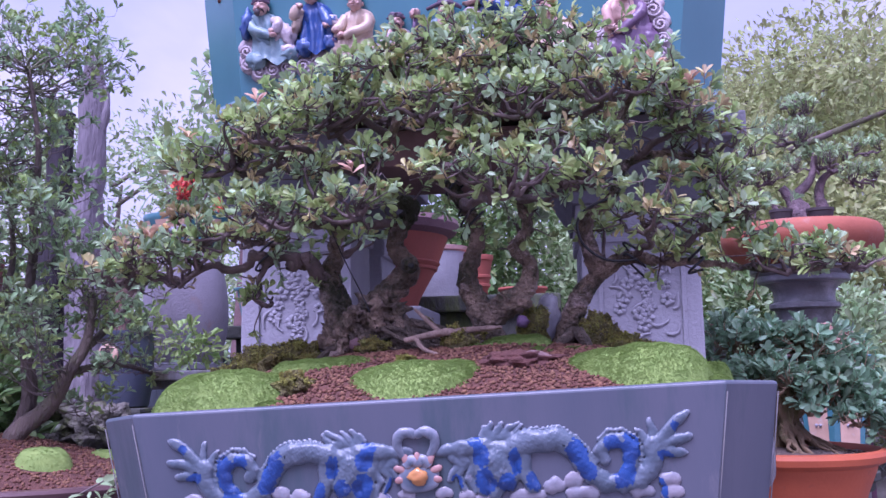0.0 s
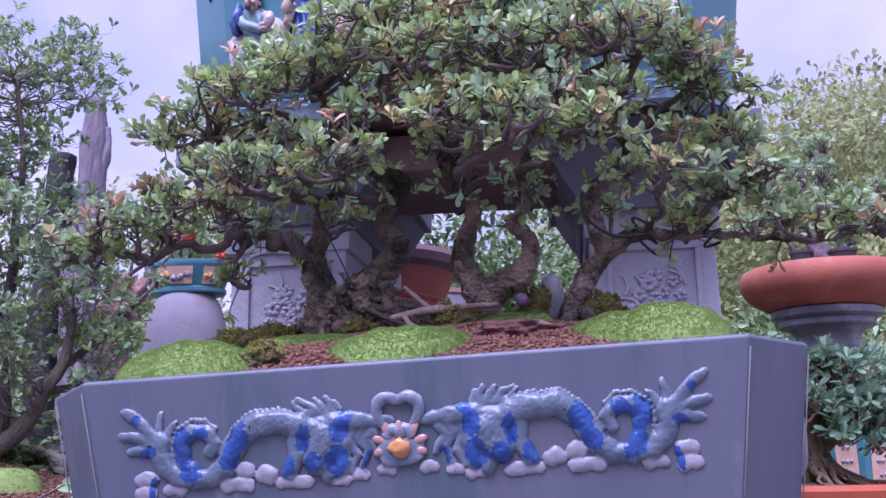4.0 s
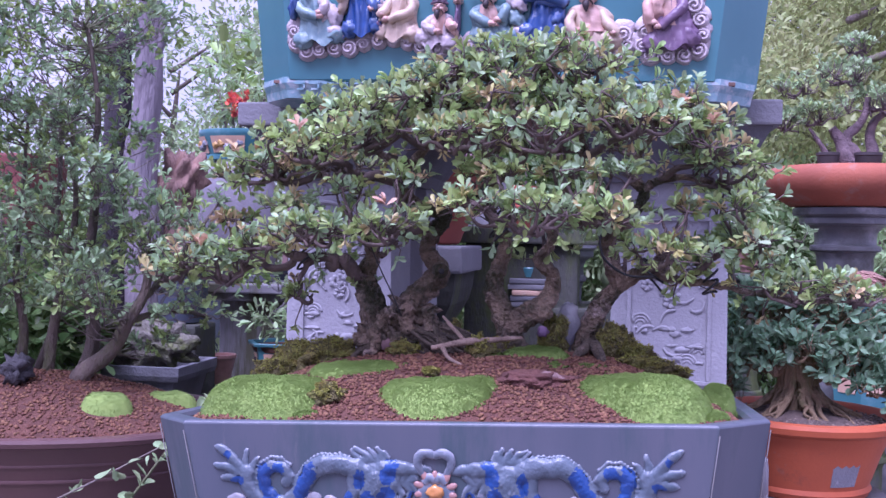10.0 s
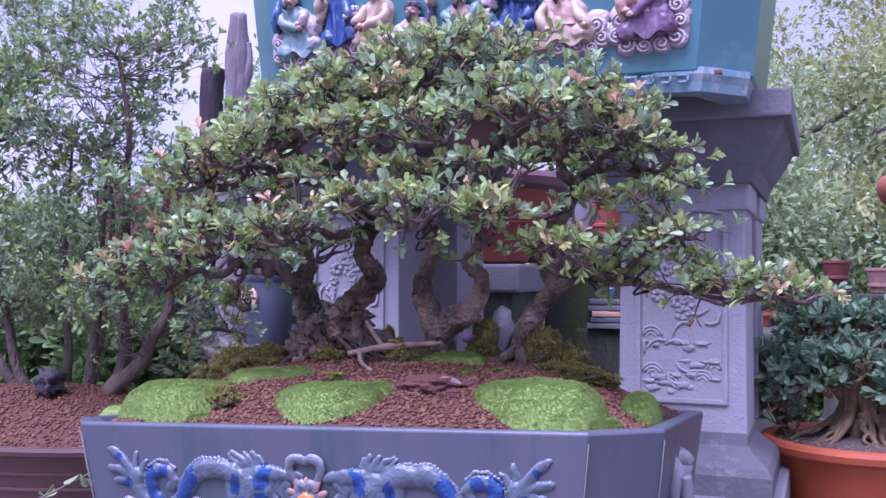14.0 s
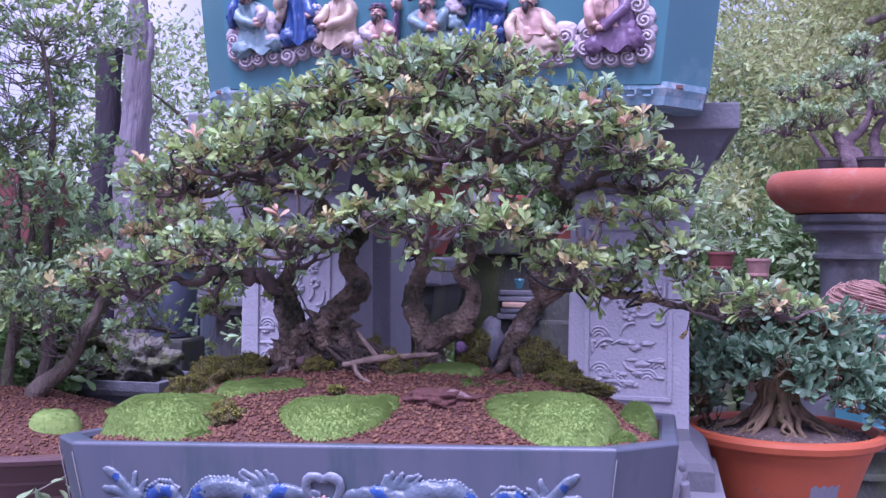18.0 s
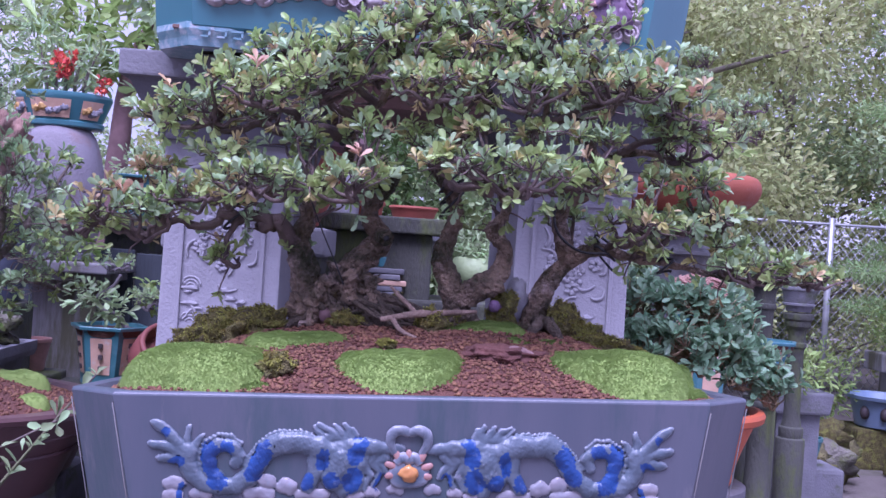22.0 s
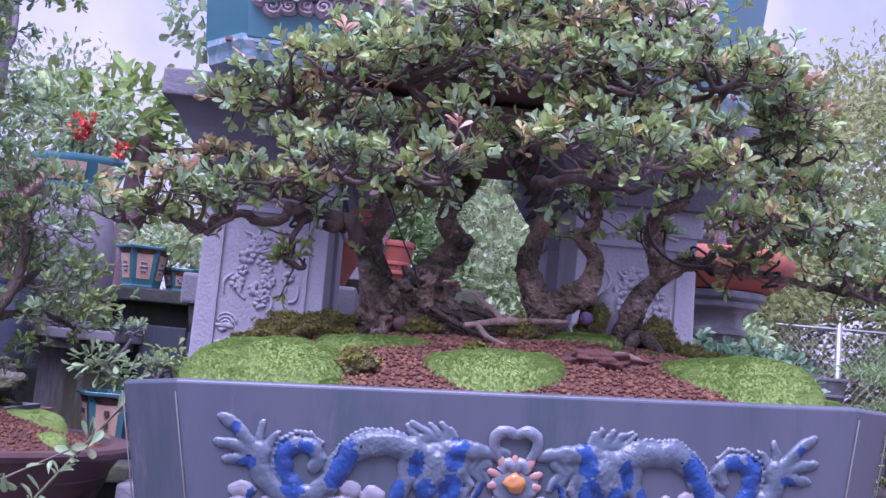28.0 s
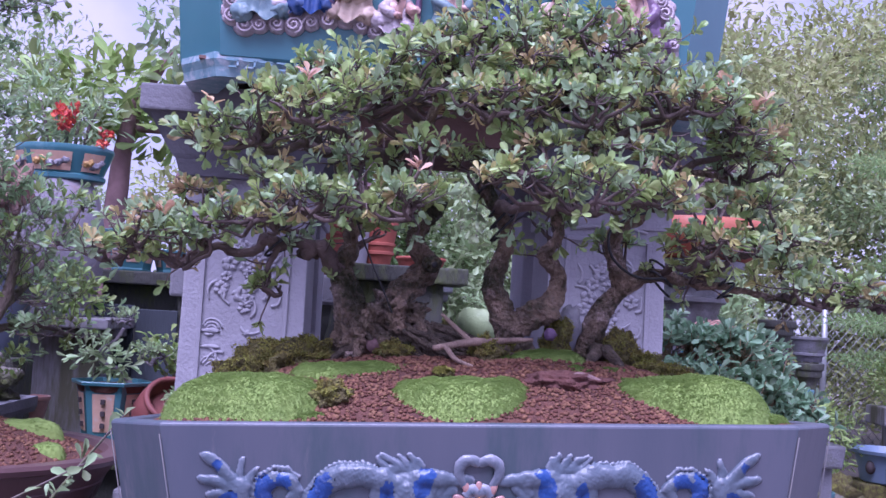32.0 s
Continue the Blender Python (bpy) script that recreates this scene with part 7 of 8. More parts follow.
def panel_pot(x, y, z, r, h, n, label, turn=0.0, bars=False, tilt=0.0, group="panelled turquoise pots", frame_mat=None, rim=0.012):
    """A many-sided glazed pot with a cream panel on each side."""
    o = thing("panelled_pot", label, "pot", group, at=(x, y, z), turn=(0, tilt, turn))
    b = Buf()
    b.lathe([(r * 0.72, 0), (r * 0.74, 0.006), (r * 0.72, 0.012), (r * 0.95, h - rim), (r * 1.08, h - rim + 0.002), (r * 1.1, h - 0.002), (r * 1.08, h), (r * 0.95, h), (r * 0.9, h - 0.02)], n=n)
    part("body", b, frame_mat or TURQ, o, smooth=False)
    for k in range(n):
        a = (k + 0.5) * 2 * math.pi / n
        co = math.cos(math.pi / n)
        e = Buf()
        half = math.tan(math.pi / n)
        def q(u, w):
            rad = (r * 0.72 + (r * 0.95 - r * 0.72) * w) * co + 0.002
            tx = u * rad * half * 0.62
            return (rad * math.cos(a) - tx * math.sin(a), rad * math.sin(a) + tx * math.cos(a), 0.012 + (h - rim - 0.012) * w)
        e.add([q(-1, 0.16), q(1, 0.16), q(1, 0.86), q(-1, 0.86)], [(0, 1, 2, 3)])
        pp = part("panel", e, CREAM, o, "cream and orange panel", smooth=False)
        d = Buf()
        if bars:
            for j in range(3):
                c0 = np.array(q(0, 0.72 - 0.22 * j))
                d.box(tuple(c0 + np.array([math.cos(a), math.sin(a), 0]) * 0.001), (0.012, 0.012, 0.014), 0.001, a)
            part("writing_bars", d, INK, pp, smooth=False)
        else:
            for j in range(7):
                k = 0.0 if j == 6 else 1.0
                c0 = np.array(q(0.4 * k * math.cos(j * 1.047), 0.5 + 0.14 * k * math.sin(j * 1.047)))
                d.blob(tuple(c0), (0.006, 0.006, 0.0062), 0.2, 3, 1, j)
            part("flower_relief", d, RELIEF_WHITE, pp, "pale flower relief", kind="stuff")
    s = Buf()
    s.lathe([(r * 0.85, h - 0.03), (r * 0.92, h - 0.012), (0.01, h - 0.008)], n=16)
    part("soil", s, SOIL, o)
    return o


panel_pot(-1.06, 2.84, 1.21, 0.098, 0.155, 6, "six-sided turquoise pot with flower panels", 0.3)
panel_pot(-0.925, 2.9, 1.21, 0.075, 0.09, 6, "small dark turquoise pot with pale bird relief", 0.2)
panel_pot(-0.857, 1.92, 0.695, 0.106, 0.176, 6, "six-sided turquoise pot with lettered cream panels", 0.0, True)
panel_pot(0.93, 2.0, 0.72, 0.118, 0.325, 6, "tall six-sided turquoise pot with cream panels", 0.26)
rb = thing("root_ball", "tangled ball of dry pinkish roots in the tall pot", "roots", at=(0.915, 2.0, 1.035))
b = Buf()
for q in range(190):
    a, e0 = rng.uniform(0, 6.28), rng.uniform(0.1, 1.35)
    c, s0, rad = math.cos, math.sin, rng.uniform(0.092, 0.112)
    pts = [(rad * c(a + t) * s0(e0 + 0.3 * t), rad * s0(a + t) * s0(e0 + 0.3 * t), 0.012 + rad * 0.85 * max(0.0, c(e0 + 0.3 * t))) for t in np.linspace(0, 1.8, 6)]
    b.tube(pts, [0.0019] * 6, 4, 0, 1)
b.blob((0, 0, 0.02), (0.09, 0.09, 0.075), 0.1, 3, 3, 4)
part("roots", b, shader("dry_roots", (0.42, 0.25, 0.2), (0.3, 0.17, 0.13), 0.85, 30, 160, 0.3), rb)
sf = thing("stone_shelf", "dark mossy stone shelf under the turquoise pots", "shelf")
b = Buf()
b.box((-0.98, 2.9, 1.185), (0.5, 0.3, 0.05), 0.006)
part("top", b, MOSSY_SHADE, sf, smooth=False)
b = Buf()
b.box((-0.98, 2.95, 0.58), (0.36, 0.24, 1.16), 0.006)
part("block", b, MOSSY_SHADE, sf, smooth=False)

# bowl at the near left
bb = thing("brown_bowl", "round brown clay bowl with soil and moss", "pot", at=(-0.742, 0.83, 0.696))
b = Buf()
b.lathe([(0.11, 0.0), (0.13, 0.01), (0.16, 0.08), (0.175, 0.125), (0.182, 0.132), (0.182, 0.142), (0.172, 0.144), (0.166, 0.13)], n=48)
part("bowl", b, BROWN_POT, bb)
b = Buf()
b.lathe([(0.15, 0.1), (0.167, 0.128), (0.08, 0.145), (0.01, 0.15)], n=30)
part("soil", b, SOIL, bb)
b = Buf()
b.box((-0.74, 0.9, 0.347), (0.24, 0.2, 0.694), 0.01)
single("stone_block", b, STONE_DARK, "dark stone block under the brown bowl", "stand", smooth=False)

# ---- behind the pedestal: pots on stands ----
def clay_pot(x, y, z, r, h, mat, label, bands=2):
    o = thing("clay_pot", label, "pot", "clay pots behind the pedestal", at=(x, y, z))
    b = Buf()
    prof = [(r * 0.62, 0), (r * 0.66, 0.005), (r * 0.7, 0.03)]
    for k in range(bands):
        zz = h * (0.3 + 0.2 * k)
        rr0 = r * (0.7 + 0.24 * zz / h)
        prof += [(rr0, zz - 0.006), (rr0 + 0.004, zz - 0.004), (rr0 + 0.004, zz + 0.004), (rr0, zz + 0.006)]
    prof += [(r * 0.93, h * 0.82), (r * 0.95, h * 0.86), (r, h * 0.88), (r * 1.02, h * 0.93), (r, h), (r * 0.9, h), (r * 0.86, h * 0.9)]
    b.lathe(prof, n=44)
    part("body", b, mat, o)
    return o


urn = thing("red_urn", "cone-shaped red clay urn with a wide dark rim and ring bands", "pot", at=(-0.40, 1.7, 1.195))
b = Buf()
b.lathe([(0.14, 0.0), (0.15, 0.006), (0.158, 0.03), (0.2, 0.105), (0.207, 0.108), (0.209, 0.113), (0.206, 0.117), (0.212, 0.122), (0.215, 0.127), (0.212, 0.131), (0.238, 0.2), (0.24, 0.205)], n=56)
part("body", b, URN_RED, urn)
b = Buf()
b.lathe([(0.238, 0.2), (0.262, 0.212), (0.272, 0.232), (0.268, 0.246), (0.25, 0.25), (0.235, 0.24), (0.22, 0.2)], n=56)
part("rim", b, shader("dusty_mauve_clay", (0.25, 0.15, 0.16), (0.19, 0.11, 0.12), 0.8, 10, 120, 0.25), urn, "wide dusty mauve rim")
b = Buf()
b.lathe([(0.05, 0.2), (0.225, 0.22), (0.1, 0.235), (0.01, 0.24)], n=24)
part("soil", b, SOIL, urn)
us = thing("stone_bracket_stand", "grey stone stand with a stepped top under the red urn", "stand", at=(-0.42, 1.7, 0))
b = Buf()
b.box((0, 0, 1.155), (0.42, 0.4, 0.075), 0.008)
part("top", b, STONE_MID, us, smooth=False)
b = Buf()
b.loft([[(sx * k, sy * k, z) for sx, sy in ((-1, -1), (1, -1), (1, 1), (-1, 1))] for k, z in ((0.13, 0.0), (0.13, 0.8), (0.13, 0.95), (0.15, 0.985), (0.175, 1.03), (0.185, 1.07), (0.19, 1.1175))])
part("shaft", b, MOSSY_SHADE, us, smooth=False)
wp = thing("plant_pot", "pale grey cylindrical pot with a pinkish rim", "pot", at=(-0.235, 2.13, 1.25))
b = Buf()
b.lathe([(0.07, 0.0), (0.076, 0.004), (0.08, 0.05), (0.086, 0.15)], n=40)
part("body", b, STONE, wp)
b = Buf()
b.lathe([(0.086, 0.15), (0.091, 0.155), (0.091, 0.168), (0.082, 0.17), (0.078, 0.15)], n=40)
part("rim", b, PINK_GLAZE, wp, "pinkish rim")
clay_pot(-0.125, 2.15, 1.25, 0.06, 0.14, URN_RED, "small orange-red terracotta pot beside the pale pot")
sf = thing("stone_shelf", "dark stone shelf carrying small clay pots", "shelf")
b = Buf()
b.box((-0.1, 2.1, 1.225), (0.5, 0.26, 0.05), 0.006)
part("top", b, MOSSY_SHADE, sf, smooth=False)
b = Buf()
b.box((-0.1, 2.1, 0.6), (0.36, 0.2, 1.2), 0.01)
part("block", b, MOSSY_SHADE, sf, smooth=False)
clay_pot(0.02, 2.38, 1.215, 0.085, 0.085, URN_RED, "low terracotta planter on a stone stand", 1)
turned_stand(0.02, 2.38, 1.21, "grey turned stone stand under a low planter", 0.7, STONE_DARK)
for k, (x, y, z, r, h, lab) in enumerate(((0.57, 2.75, 1.13, 0.05, 0.085, "small weathered red clay pot on a stand"), (0.72, 2.95, 1.1, 0.05, 0.09, "small pink clay pot on a stand"))):
    clay_pot(x, y, z, r, h, (TERRA_DARK, PINK_GLAZE)[k], lab, 1)
    turned_stand(x, y, z - 0.005, "thin grey stone stand among the shrubs", 0.45, MOSSY_SHADE)
# plum plaster panels and pillars beyond the dish
for x, y, w, z0, z1 in ((1.32, 3.3, 0.06, 0.0, 1.25), (1.4, 3.35, 0.05, 0.0, 1.0)):
    b = Buf()
    b.box((x, y, (z0 + z1) / 2), (w, 0.06, z1 - z0), 0.006)
    o = single("plaster_panel", b, PURPLE_WALL, "plum-painted plaster panel standing among the pots", "panel", smooth=False)
turned_stand(1.36, 2.6, 1.16, "mossy dark stone stand beyond the dish", 0.42, MOSSY_SHADE)
turned_stand(1.62, 2.9, 1.0, "grey stone stand among the far pots", 0.36, MOSSY_SHADE)
clay_pot(1.62, 2.9, 1.005, 0.075, 0.1, STONE_DARK, "weathered dark grey pot on a far stand", 1)
panel_pot(1.2, 2.15, 0.86, 0.1, 0.075, 6, "low turquoise pot with an orange panel", 0.1)
turned_stand(1.2, 2.15, 0.855, "stained stone stand under a low turquoise pot", 0.45, MOSSY_SHADE)
turned_stand(0.93, 2.0, 0.715, "short stone stand under the tall pot", 0.7, MOSSY_SHADE)
mu = thing("maroon_pot", "round maroon clay jar lying tilted with its thick rim forward", "pot", at=(-0.672, 1.88, 0.695))
tip = Matrix.Translation((-0.01, 0.0, 0.085)) @ Euler((0.62, 0.42, 0)).to_matrix().to_4x4()
b = Buf().lathe([(0.03, -0.088), (0.07, -0.08), (0.098, -0.04), (0.106, 0.0), (0.098, 0.04), (0.082, 0.064), (0.078, 0.05), (0.07, 0.03), (0.02, 0.025)], n=44)
b.v = [np.array([tip @ Vector(q) for q in p]) for p in b.v]
part("body", b, TERRA_DARK, mu)
b = Buf().tube([(0.081 * math.cos(k * 0.262), 0.081 * math.sin(k * 0.262), 0.066) for k in range(25)], [0.0085] * 25, 10, 0.03, 0)
b.v = [np.array([tip @ Vector(q) for q in p]) for p in b.v]
part("rim", b, TERRA_DARK, mu, "thick rounded maroon rim")
v, f = scatter_leaves(rng, [(0.04, -0.05, 0.14, 0.05, 0.03, 0.025)], 110, 0.026, 0.5)
part("plant", leaf_mesh("plant", v, f, LEAF_B), None, mu, "small leafy plant in the mouth", kind="stuff")
small_tree("bonsai_tree", "spreading silvery bonsai with pale twisted twigs behind the maroon jar", (-0.64, 2.02, 0.7), [(((0, 0, 0), (0.02, 0, 0.1), (-0.03, 0, 0.16), (0.02, -0.02, 0.2), (-0.04, -0.02, 0.25)), 0.012, 0.005), (((0.0, 0, 0.14), (0.05, -0.01, 0.18), (0.08, -0.02, 0.17), (0.11, -0.02, 0.22)), 0.007, 0.003), (((-0.02, 0, 0.17), (-0.07, -0.01, 0.19), (-0.1, -0.02, 0.24)), 0.006, 0.003)], [(-0.05, -0.01, 0.25, 0.08, 0.05, 0.03), (0.05, -0.01, 0.24, 0.08, 0.05, 0.035), (0.1, -0.01, 0.31, 0.03, 0.03, 0.04), (0.0, -0.02, 0.19, 0.1, 0.04, 0.025)], 4, 0.017, LEAF_B, DEADWOOD)
sf = thing("stone_shelf", "dark low stone shelf holding the lettered pot", "shelf")
b = Buf()
b.box((-0.76, 1.88, 0.672), (0.5, 0.3, 0.045), 0.008)
part("top", b, MOSSY_SHADE, sf, smooth=False)
b = Buf()
b.box((-0.76, 1.9, 0.325), (0.4, 0.24, 0.65), 0.01)
part("block", b, MOSSY_SHADE, sf, smooth=False)
small_tree("bonsai_tree", "small silvery bonsai with a looping stem in the lettered pot", (-0.857, 1.92, 0.86), [(((0.05, 0, 0), (0.02, 0, 0.04), (-0.04, 0, 0.06), (-0.05, 0, 0.09), (0.0, 0, 0.12), (0.02, 0, 0.16)), 0.009, 0.005)], [(0.02, 0, 0.2, 0.06, 0.05, 0.03), (0.1, 0.02, 0.1, 0.07, 0.05, 0.04)], 9, 0.02, LEAF_B, DEADWOOD)
for k, (x, y, z, rx, rz, n, mat) in enumerate(((-0.74, 2.02, 0.96, 0.07, 0.06, 160, LEAF_LIME), (-0.93, 2.92, 1.4, 0.12, 0.1, 400, LEAF_B), (-1.06, 2.85, 1.41, 0.09, 0.07, 200, LEAF_B), (-0.99, 1.84, 1.13, 0.09, 0.05, 200, LEAF_LIME), (-0.9, 1.86, 0.95, 0.07, 0.05, 150, LEAF_B))):
    v, f = scatter_leaves(rng, [(x, y, z, rx, rx * 0.8, rz), (x + 0.06, y, z - 0.03, rx * 0.7, rx * 0.6, rz * 0.8)], n, 0.034, 0.4, shell=0.1)
    tagged(new("fern_clump", leaf_mesh("fern_clump", v, f, mat)), "clump of green foliage growing between the stones", "foliage", "foliage between the stones", kind="stuff")
# rough viewing stones behind the tree group
for k, (x, y, z, sx, sy, sz) in enumerate(((-1.3, 1.61, 0.89, 0.14, 0.08, 0.085), (-1.13, 1.59, 0.875, 0.1, 0.07, 0.065), (-1.4, 1.63, 0.96, 0.07, 0.06, 0.07))):
    m = Buf()
    m.blob((x, y, z), (sx, sy, sz), 0.6, 6, 4, k + 70)
    single("viewing_stone", m, ROCK, "rough pitted grey viewing stone", "stone", "viewing stones")
mp_ = thing("medallion_pot", "dark blue-grey glazed pot with a tan lettered medallion", "pot", at=(-1.15, 1.81, 0.0))
part("body", Buf().lathe([(0.055, 0.93), (0.066, 0.935), (0.076, 1.0), (0.08, 1.07), (0.078, 1.135), (0.084, 1.145), (0.084, 1.158), (0.074, 1.158), (0.068, 1.13)], n=36), shader("blue_grey_glaze", (0.10, 0.115, 0.16), (0.07, 0.08, 0.115), 0.4, 9, 90, 0.1, coat=0.2, depth=0.003), mp_)
disc = part("medallion", Buf().lathe([(0.0, -0.002), (0.036, -0.002), (0.036, 0.004), (0.033, 0.006), (0.0, 0.006)], n=28), CREAM, mp_, "round tan medallion")
disc.matrix_local = Matrix.Translation((-0.022, -0.0765, 1.085)) @ Matrix.Rotation(-0.287, 4, "Z") @ Matrix.Rotation(math.pi / 2, 4, "X")
ch = Buf()
for x, z, w, h in ((0, 0.025, 0.004, 0.008), (0, 0.02, 0.042, 0.004), (-0.02, 0.016, 0.004, 0.008), (0.02, 0.016, 0.004, 0.008), (0, 0.013, 0.026, 0.0035), (-0.011, 0.006, 0.0035, 0.009), (0.011, 0.006, 0.0035, 0.009), (0, 0.009, 0.024, 0.0025), (0, 0.003, 0.024, 0.003), (0, -0.003, 0.034, 0.003), (-0.016, -0.013, 0.004, 0.022), (0.016, -0.013, 0.004, 0.022), (0, -0.013, 0.003, 0.02), (0, -0.0125, 0.03, 0.003), (0, -0.0225, 0.034, 0.0035)):
    ch.box((x, z, 0.0068), (w, h, 0.002), 0)
part("character", ch, INK, disc, "dark brush-written character", smooth=False)
single("stone_block", Buf().box((-1.15, 1.81, 0.465), (0.16, 0.16, 0.93), 0.01), MOSSY_SHADE, "dark stone block under the medallion pot", "stand", smooth=False)
clay_pot(-1.13, 2.08, 0.70, 0.05, 0.1, PINK_GLAZE, "small dusty pink pot beside the stained plinth", 0)
single("stone_block", Buf().box((-1.13, 2.08, 0.35), (0.16, 0.16, 0.698), 0.01), MOSSY_SHADE, "dark low block under the small pink pot", "stand", smooth=False)
rl_ = np.random.RandomState(44)
log = Buf()
for k in range(9):
    a = k * 0.698
    log.tube([(-1.484 + 0.022 * math.cos(a), 2.787 + 0.022 * math.sin(a), 0.0), (-1.484 + 0.02 * math.cos(a + 0.2), 2.787 + 0.02 * math.sin(a + 0.2), 0.5), (-1.484 + 0.016 * math.cos(a + 0.4), 2.787 + 0.016 * math.sin(a + 0.4), 0.972 + rl_.uniform(0.0, 0.05))], [0.016, 0.014, 0.009], 7, 0.2, 2, k)
single("red_log", log, shader("red_brown_wood", (0.36, 0.15, 0.10), (0.2, 0.085, 0.06), 0.85, 20, 140, 0.8, streak=0.2), "upright ribbed red-brown log standing behind the pots", "log")
tr = thing("stone_tray", "long dark stone tray holding the viewing stones", "tray", at=(-1.25, 1.60, 0.715))
b = Buf()
b.loft([[(sx * hx, sy * hy, z) for sx, sy in ((-1, -1), (1, -1), (1, 1), (-1, 1))] for hx, hy, z in ((0.21, 0.1, 0.0), (0.225, 0.115, 0.075), (0.245, 0.13, 0.08), (0.25, 0.135, 0.095), (0.25, 0.135, 0.12), (0.23, 0.12, 0.12), (0.225, 0.115, 0.09))])
part("body", b, STONE_DARK, tr, smooth=False)
single("stone_block", Buf().box((-1.25, 1.60, 0.357), (0.4, 0.2, 0.714), 0.01), MOSSY_SHADE, "dark stone block under the tray of stones", "stand", smooth=False)
single("square_planter", Buf().box((-2.44, 2.85, 1.37), (0.3, 0.3, 0.34), 0.012, 0.0, 1.12), TERRA_DARK, "square dark red clay planter beyond the board wall", "planter", smooth=False)
single("stone_block", Buf().box((-2.46, 2.85, 0.6), (0.36, 0.3, 1.2), 0.012), MOSSY_SHADE, "dark mossy block under the red planter", "stand", smooth=False)
bw = thing("board_wall", "low wall of weathered slate-blue boards, darkened as if shaded, behind the tree group", "wall", at=(-1.7, 2.52, 0))
# Slate-blue boards, coloured extra dark to stand in for shade from overhanging foliage.
SLATE_SHADE = shader("shade_darkened_slate_blue_board", (0.058, 0.07, 0.085), (0.038, 0.046, 0.056), 0.8, 9, 120, 0.4, streak=0.15, object_random=0.25)
for k in range(24):
    part("board", Buf().box((0.97 - k * 0.15, 0.004 * (k % 2), 0.53 + 0.012 * (k % 3)), (0.142, 0.02, 1.06), 0.003), SLATE_SHADE, bw, smooth=False)
for z in (0.25, 0.85):
    part("rail", Buf().box((-0.76, 0.035, z), (3.6, 0.03, 0.07), 0.004), SLATE_SHADE, bw, smooth=False)

# weeds in front of the brown pot
wd = thing("weeds", "leafy green weeds growing up beside the dragon pot", "weed", at=(-0.62, 0.3, 0))
b = Buf()
tips, ways = [], []
r = np.random.RandomState(5)
for k in range(26):
    x, y, h = r.uniform(-0.42, 0.16), r.uniform(-0.12, 0.12), r.uniform(0.55, 0.74)
    top = np.array([x + r.uniform(-0.1, 0.1), y + r.uniform(-0.06, 0.06), h])
    b.tube([(x * 0.6, y, 0), (x * 0.8, y, h * 0.5), tuple(top)], [0.004, 0.003, 0.0015], 5, 0.05, 1)
    for q in range(9):
        w = 0.55 + 0.45 * q / 9
        tips.append(np.array([x * 0.8, y, h * 0.5]) * (1 - (w - 0.5) * 2) + top * (w - 0.5) * 2)
        ways.append(r.normal(size=3) * 0.6 + np.array([0, -0.2, 0.5]))
for pts in (((-0.4, -0.12, 0.62), (-0.2, -0.12, 0.73), (-0.02, -0.06, 0.8), (0.16, 0.0, 0.9)), ((-0.1, 0.0, 0.6), (0.05, 0.02, 0.76), (0.12, 0.03, 0.86), (0.19, 0.05, 0.955))):
    b.tube(pts, [0.0035, 0.003, 0.002, 0.0012], 5, 0.05, 2)
    p = np.array(pts)
    for q in np.linspace(0.15, 1, 11):
        i = min(2, int(q * 3))
        tips.append(p[i] + (p[i + 1] - p[i]) * (q * 3 - i))
        ways.append(r.normal(size=3) * 0.7 + np.array([0.3, -0.2, 0.4]))
part("stems", b, BARK_GREY, wd)
v, f = rosettes(r, np.array(tips), np.array(ways), 0.027, 0.42, (2, 4), 1.0)
part("leaves", leaf_mesh("leaves", v, f, LEAF_B), None, wd, kind="stuff")

# stacked slabs, a pale vase and a yellow cup on a low block behind the pedestals
lb = single("stone_block", Buf().box((0.12, 2.2, 0.5), (0.6, 0.42, 1.0), 0.01), MOSSY_SHADE, "dark stone block carrying stacked slabs and a vase", "block", smooth=False)
for k in range(5):
    single("stone_slab", Buf().box((-0.075 + 0.006 * (k % 3), 2.02, 1.01 + k * 0.018), (0.13 - 0.008 * (k % 2), 0.1, 0.0165), 0.004, 0.05 * (k % 3)), (STONE_MID, STONE_DARK, CREAM, STONE_MID, STONE_DARK)[k], "thin weathered slab in a small stack", "slab", "stacked slabs", smooth=False)
single("small_cup", Buf().lathe([(0.018, 0), (0.022, 0.004), (0.026, 0.03), (0.024, 0.034), (0.018, 0.02)], (-0.075, 2.02, 1.092), 20), TURQ, "small turquoise glazed cup on the stacked slabs", "cup")
vs = thing("round_planter", "round pale yellow-green glazed planter with a leafy plant", "planter", at=(0.234, 2.29, 1.0))
part("bowl", Buf().lathe([(0.04, 0.0), (0.043, 0.004), (0.042, 0.014), (0.036, 0.018), (0.062, 0.032), (0.08, 0.06), (0.086, 0.09), (0.08, 0.118), (0.066, 0.136), (0.058, 0.139), (0.054, 0.13), (0.06, 0.11)], n=36), shader("pale_celadon_glaze", (0.33, 0.42, 0.2), (0.27, 0.35, 0.165), 0.6, 30, 120, 0.35, spots=(0.36, 0.44, 0.24), spot_amount=0.3, spot_scale=25, depth=0.004), vs)
v, f = scatter_leaves(rng, [(0, 0, 0.17, 0.07, 0.06, 0.05), (0.03, -0.03, 0.14, 0.05, 0.04, 0.03)], 240, 0.03, 0.4, shell=0.1)
part("plant", leaf_mesh("plant", v, f, LEAF_B), None, vs, "leafy green plant", kind="stuff")
clay_pot(0.335, 2.34, 1.0, 0.05, 0.13, URN_RED, "small terracotta pot beside the pale planter", 1)

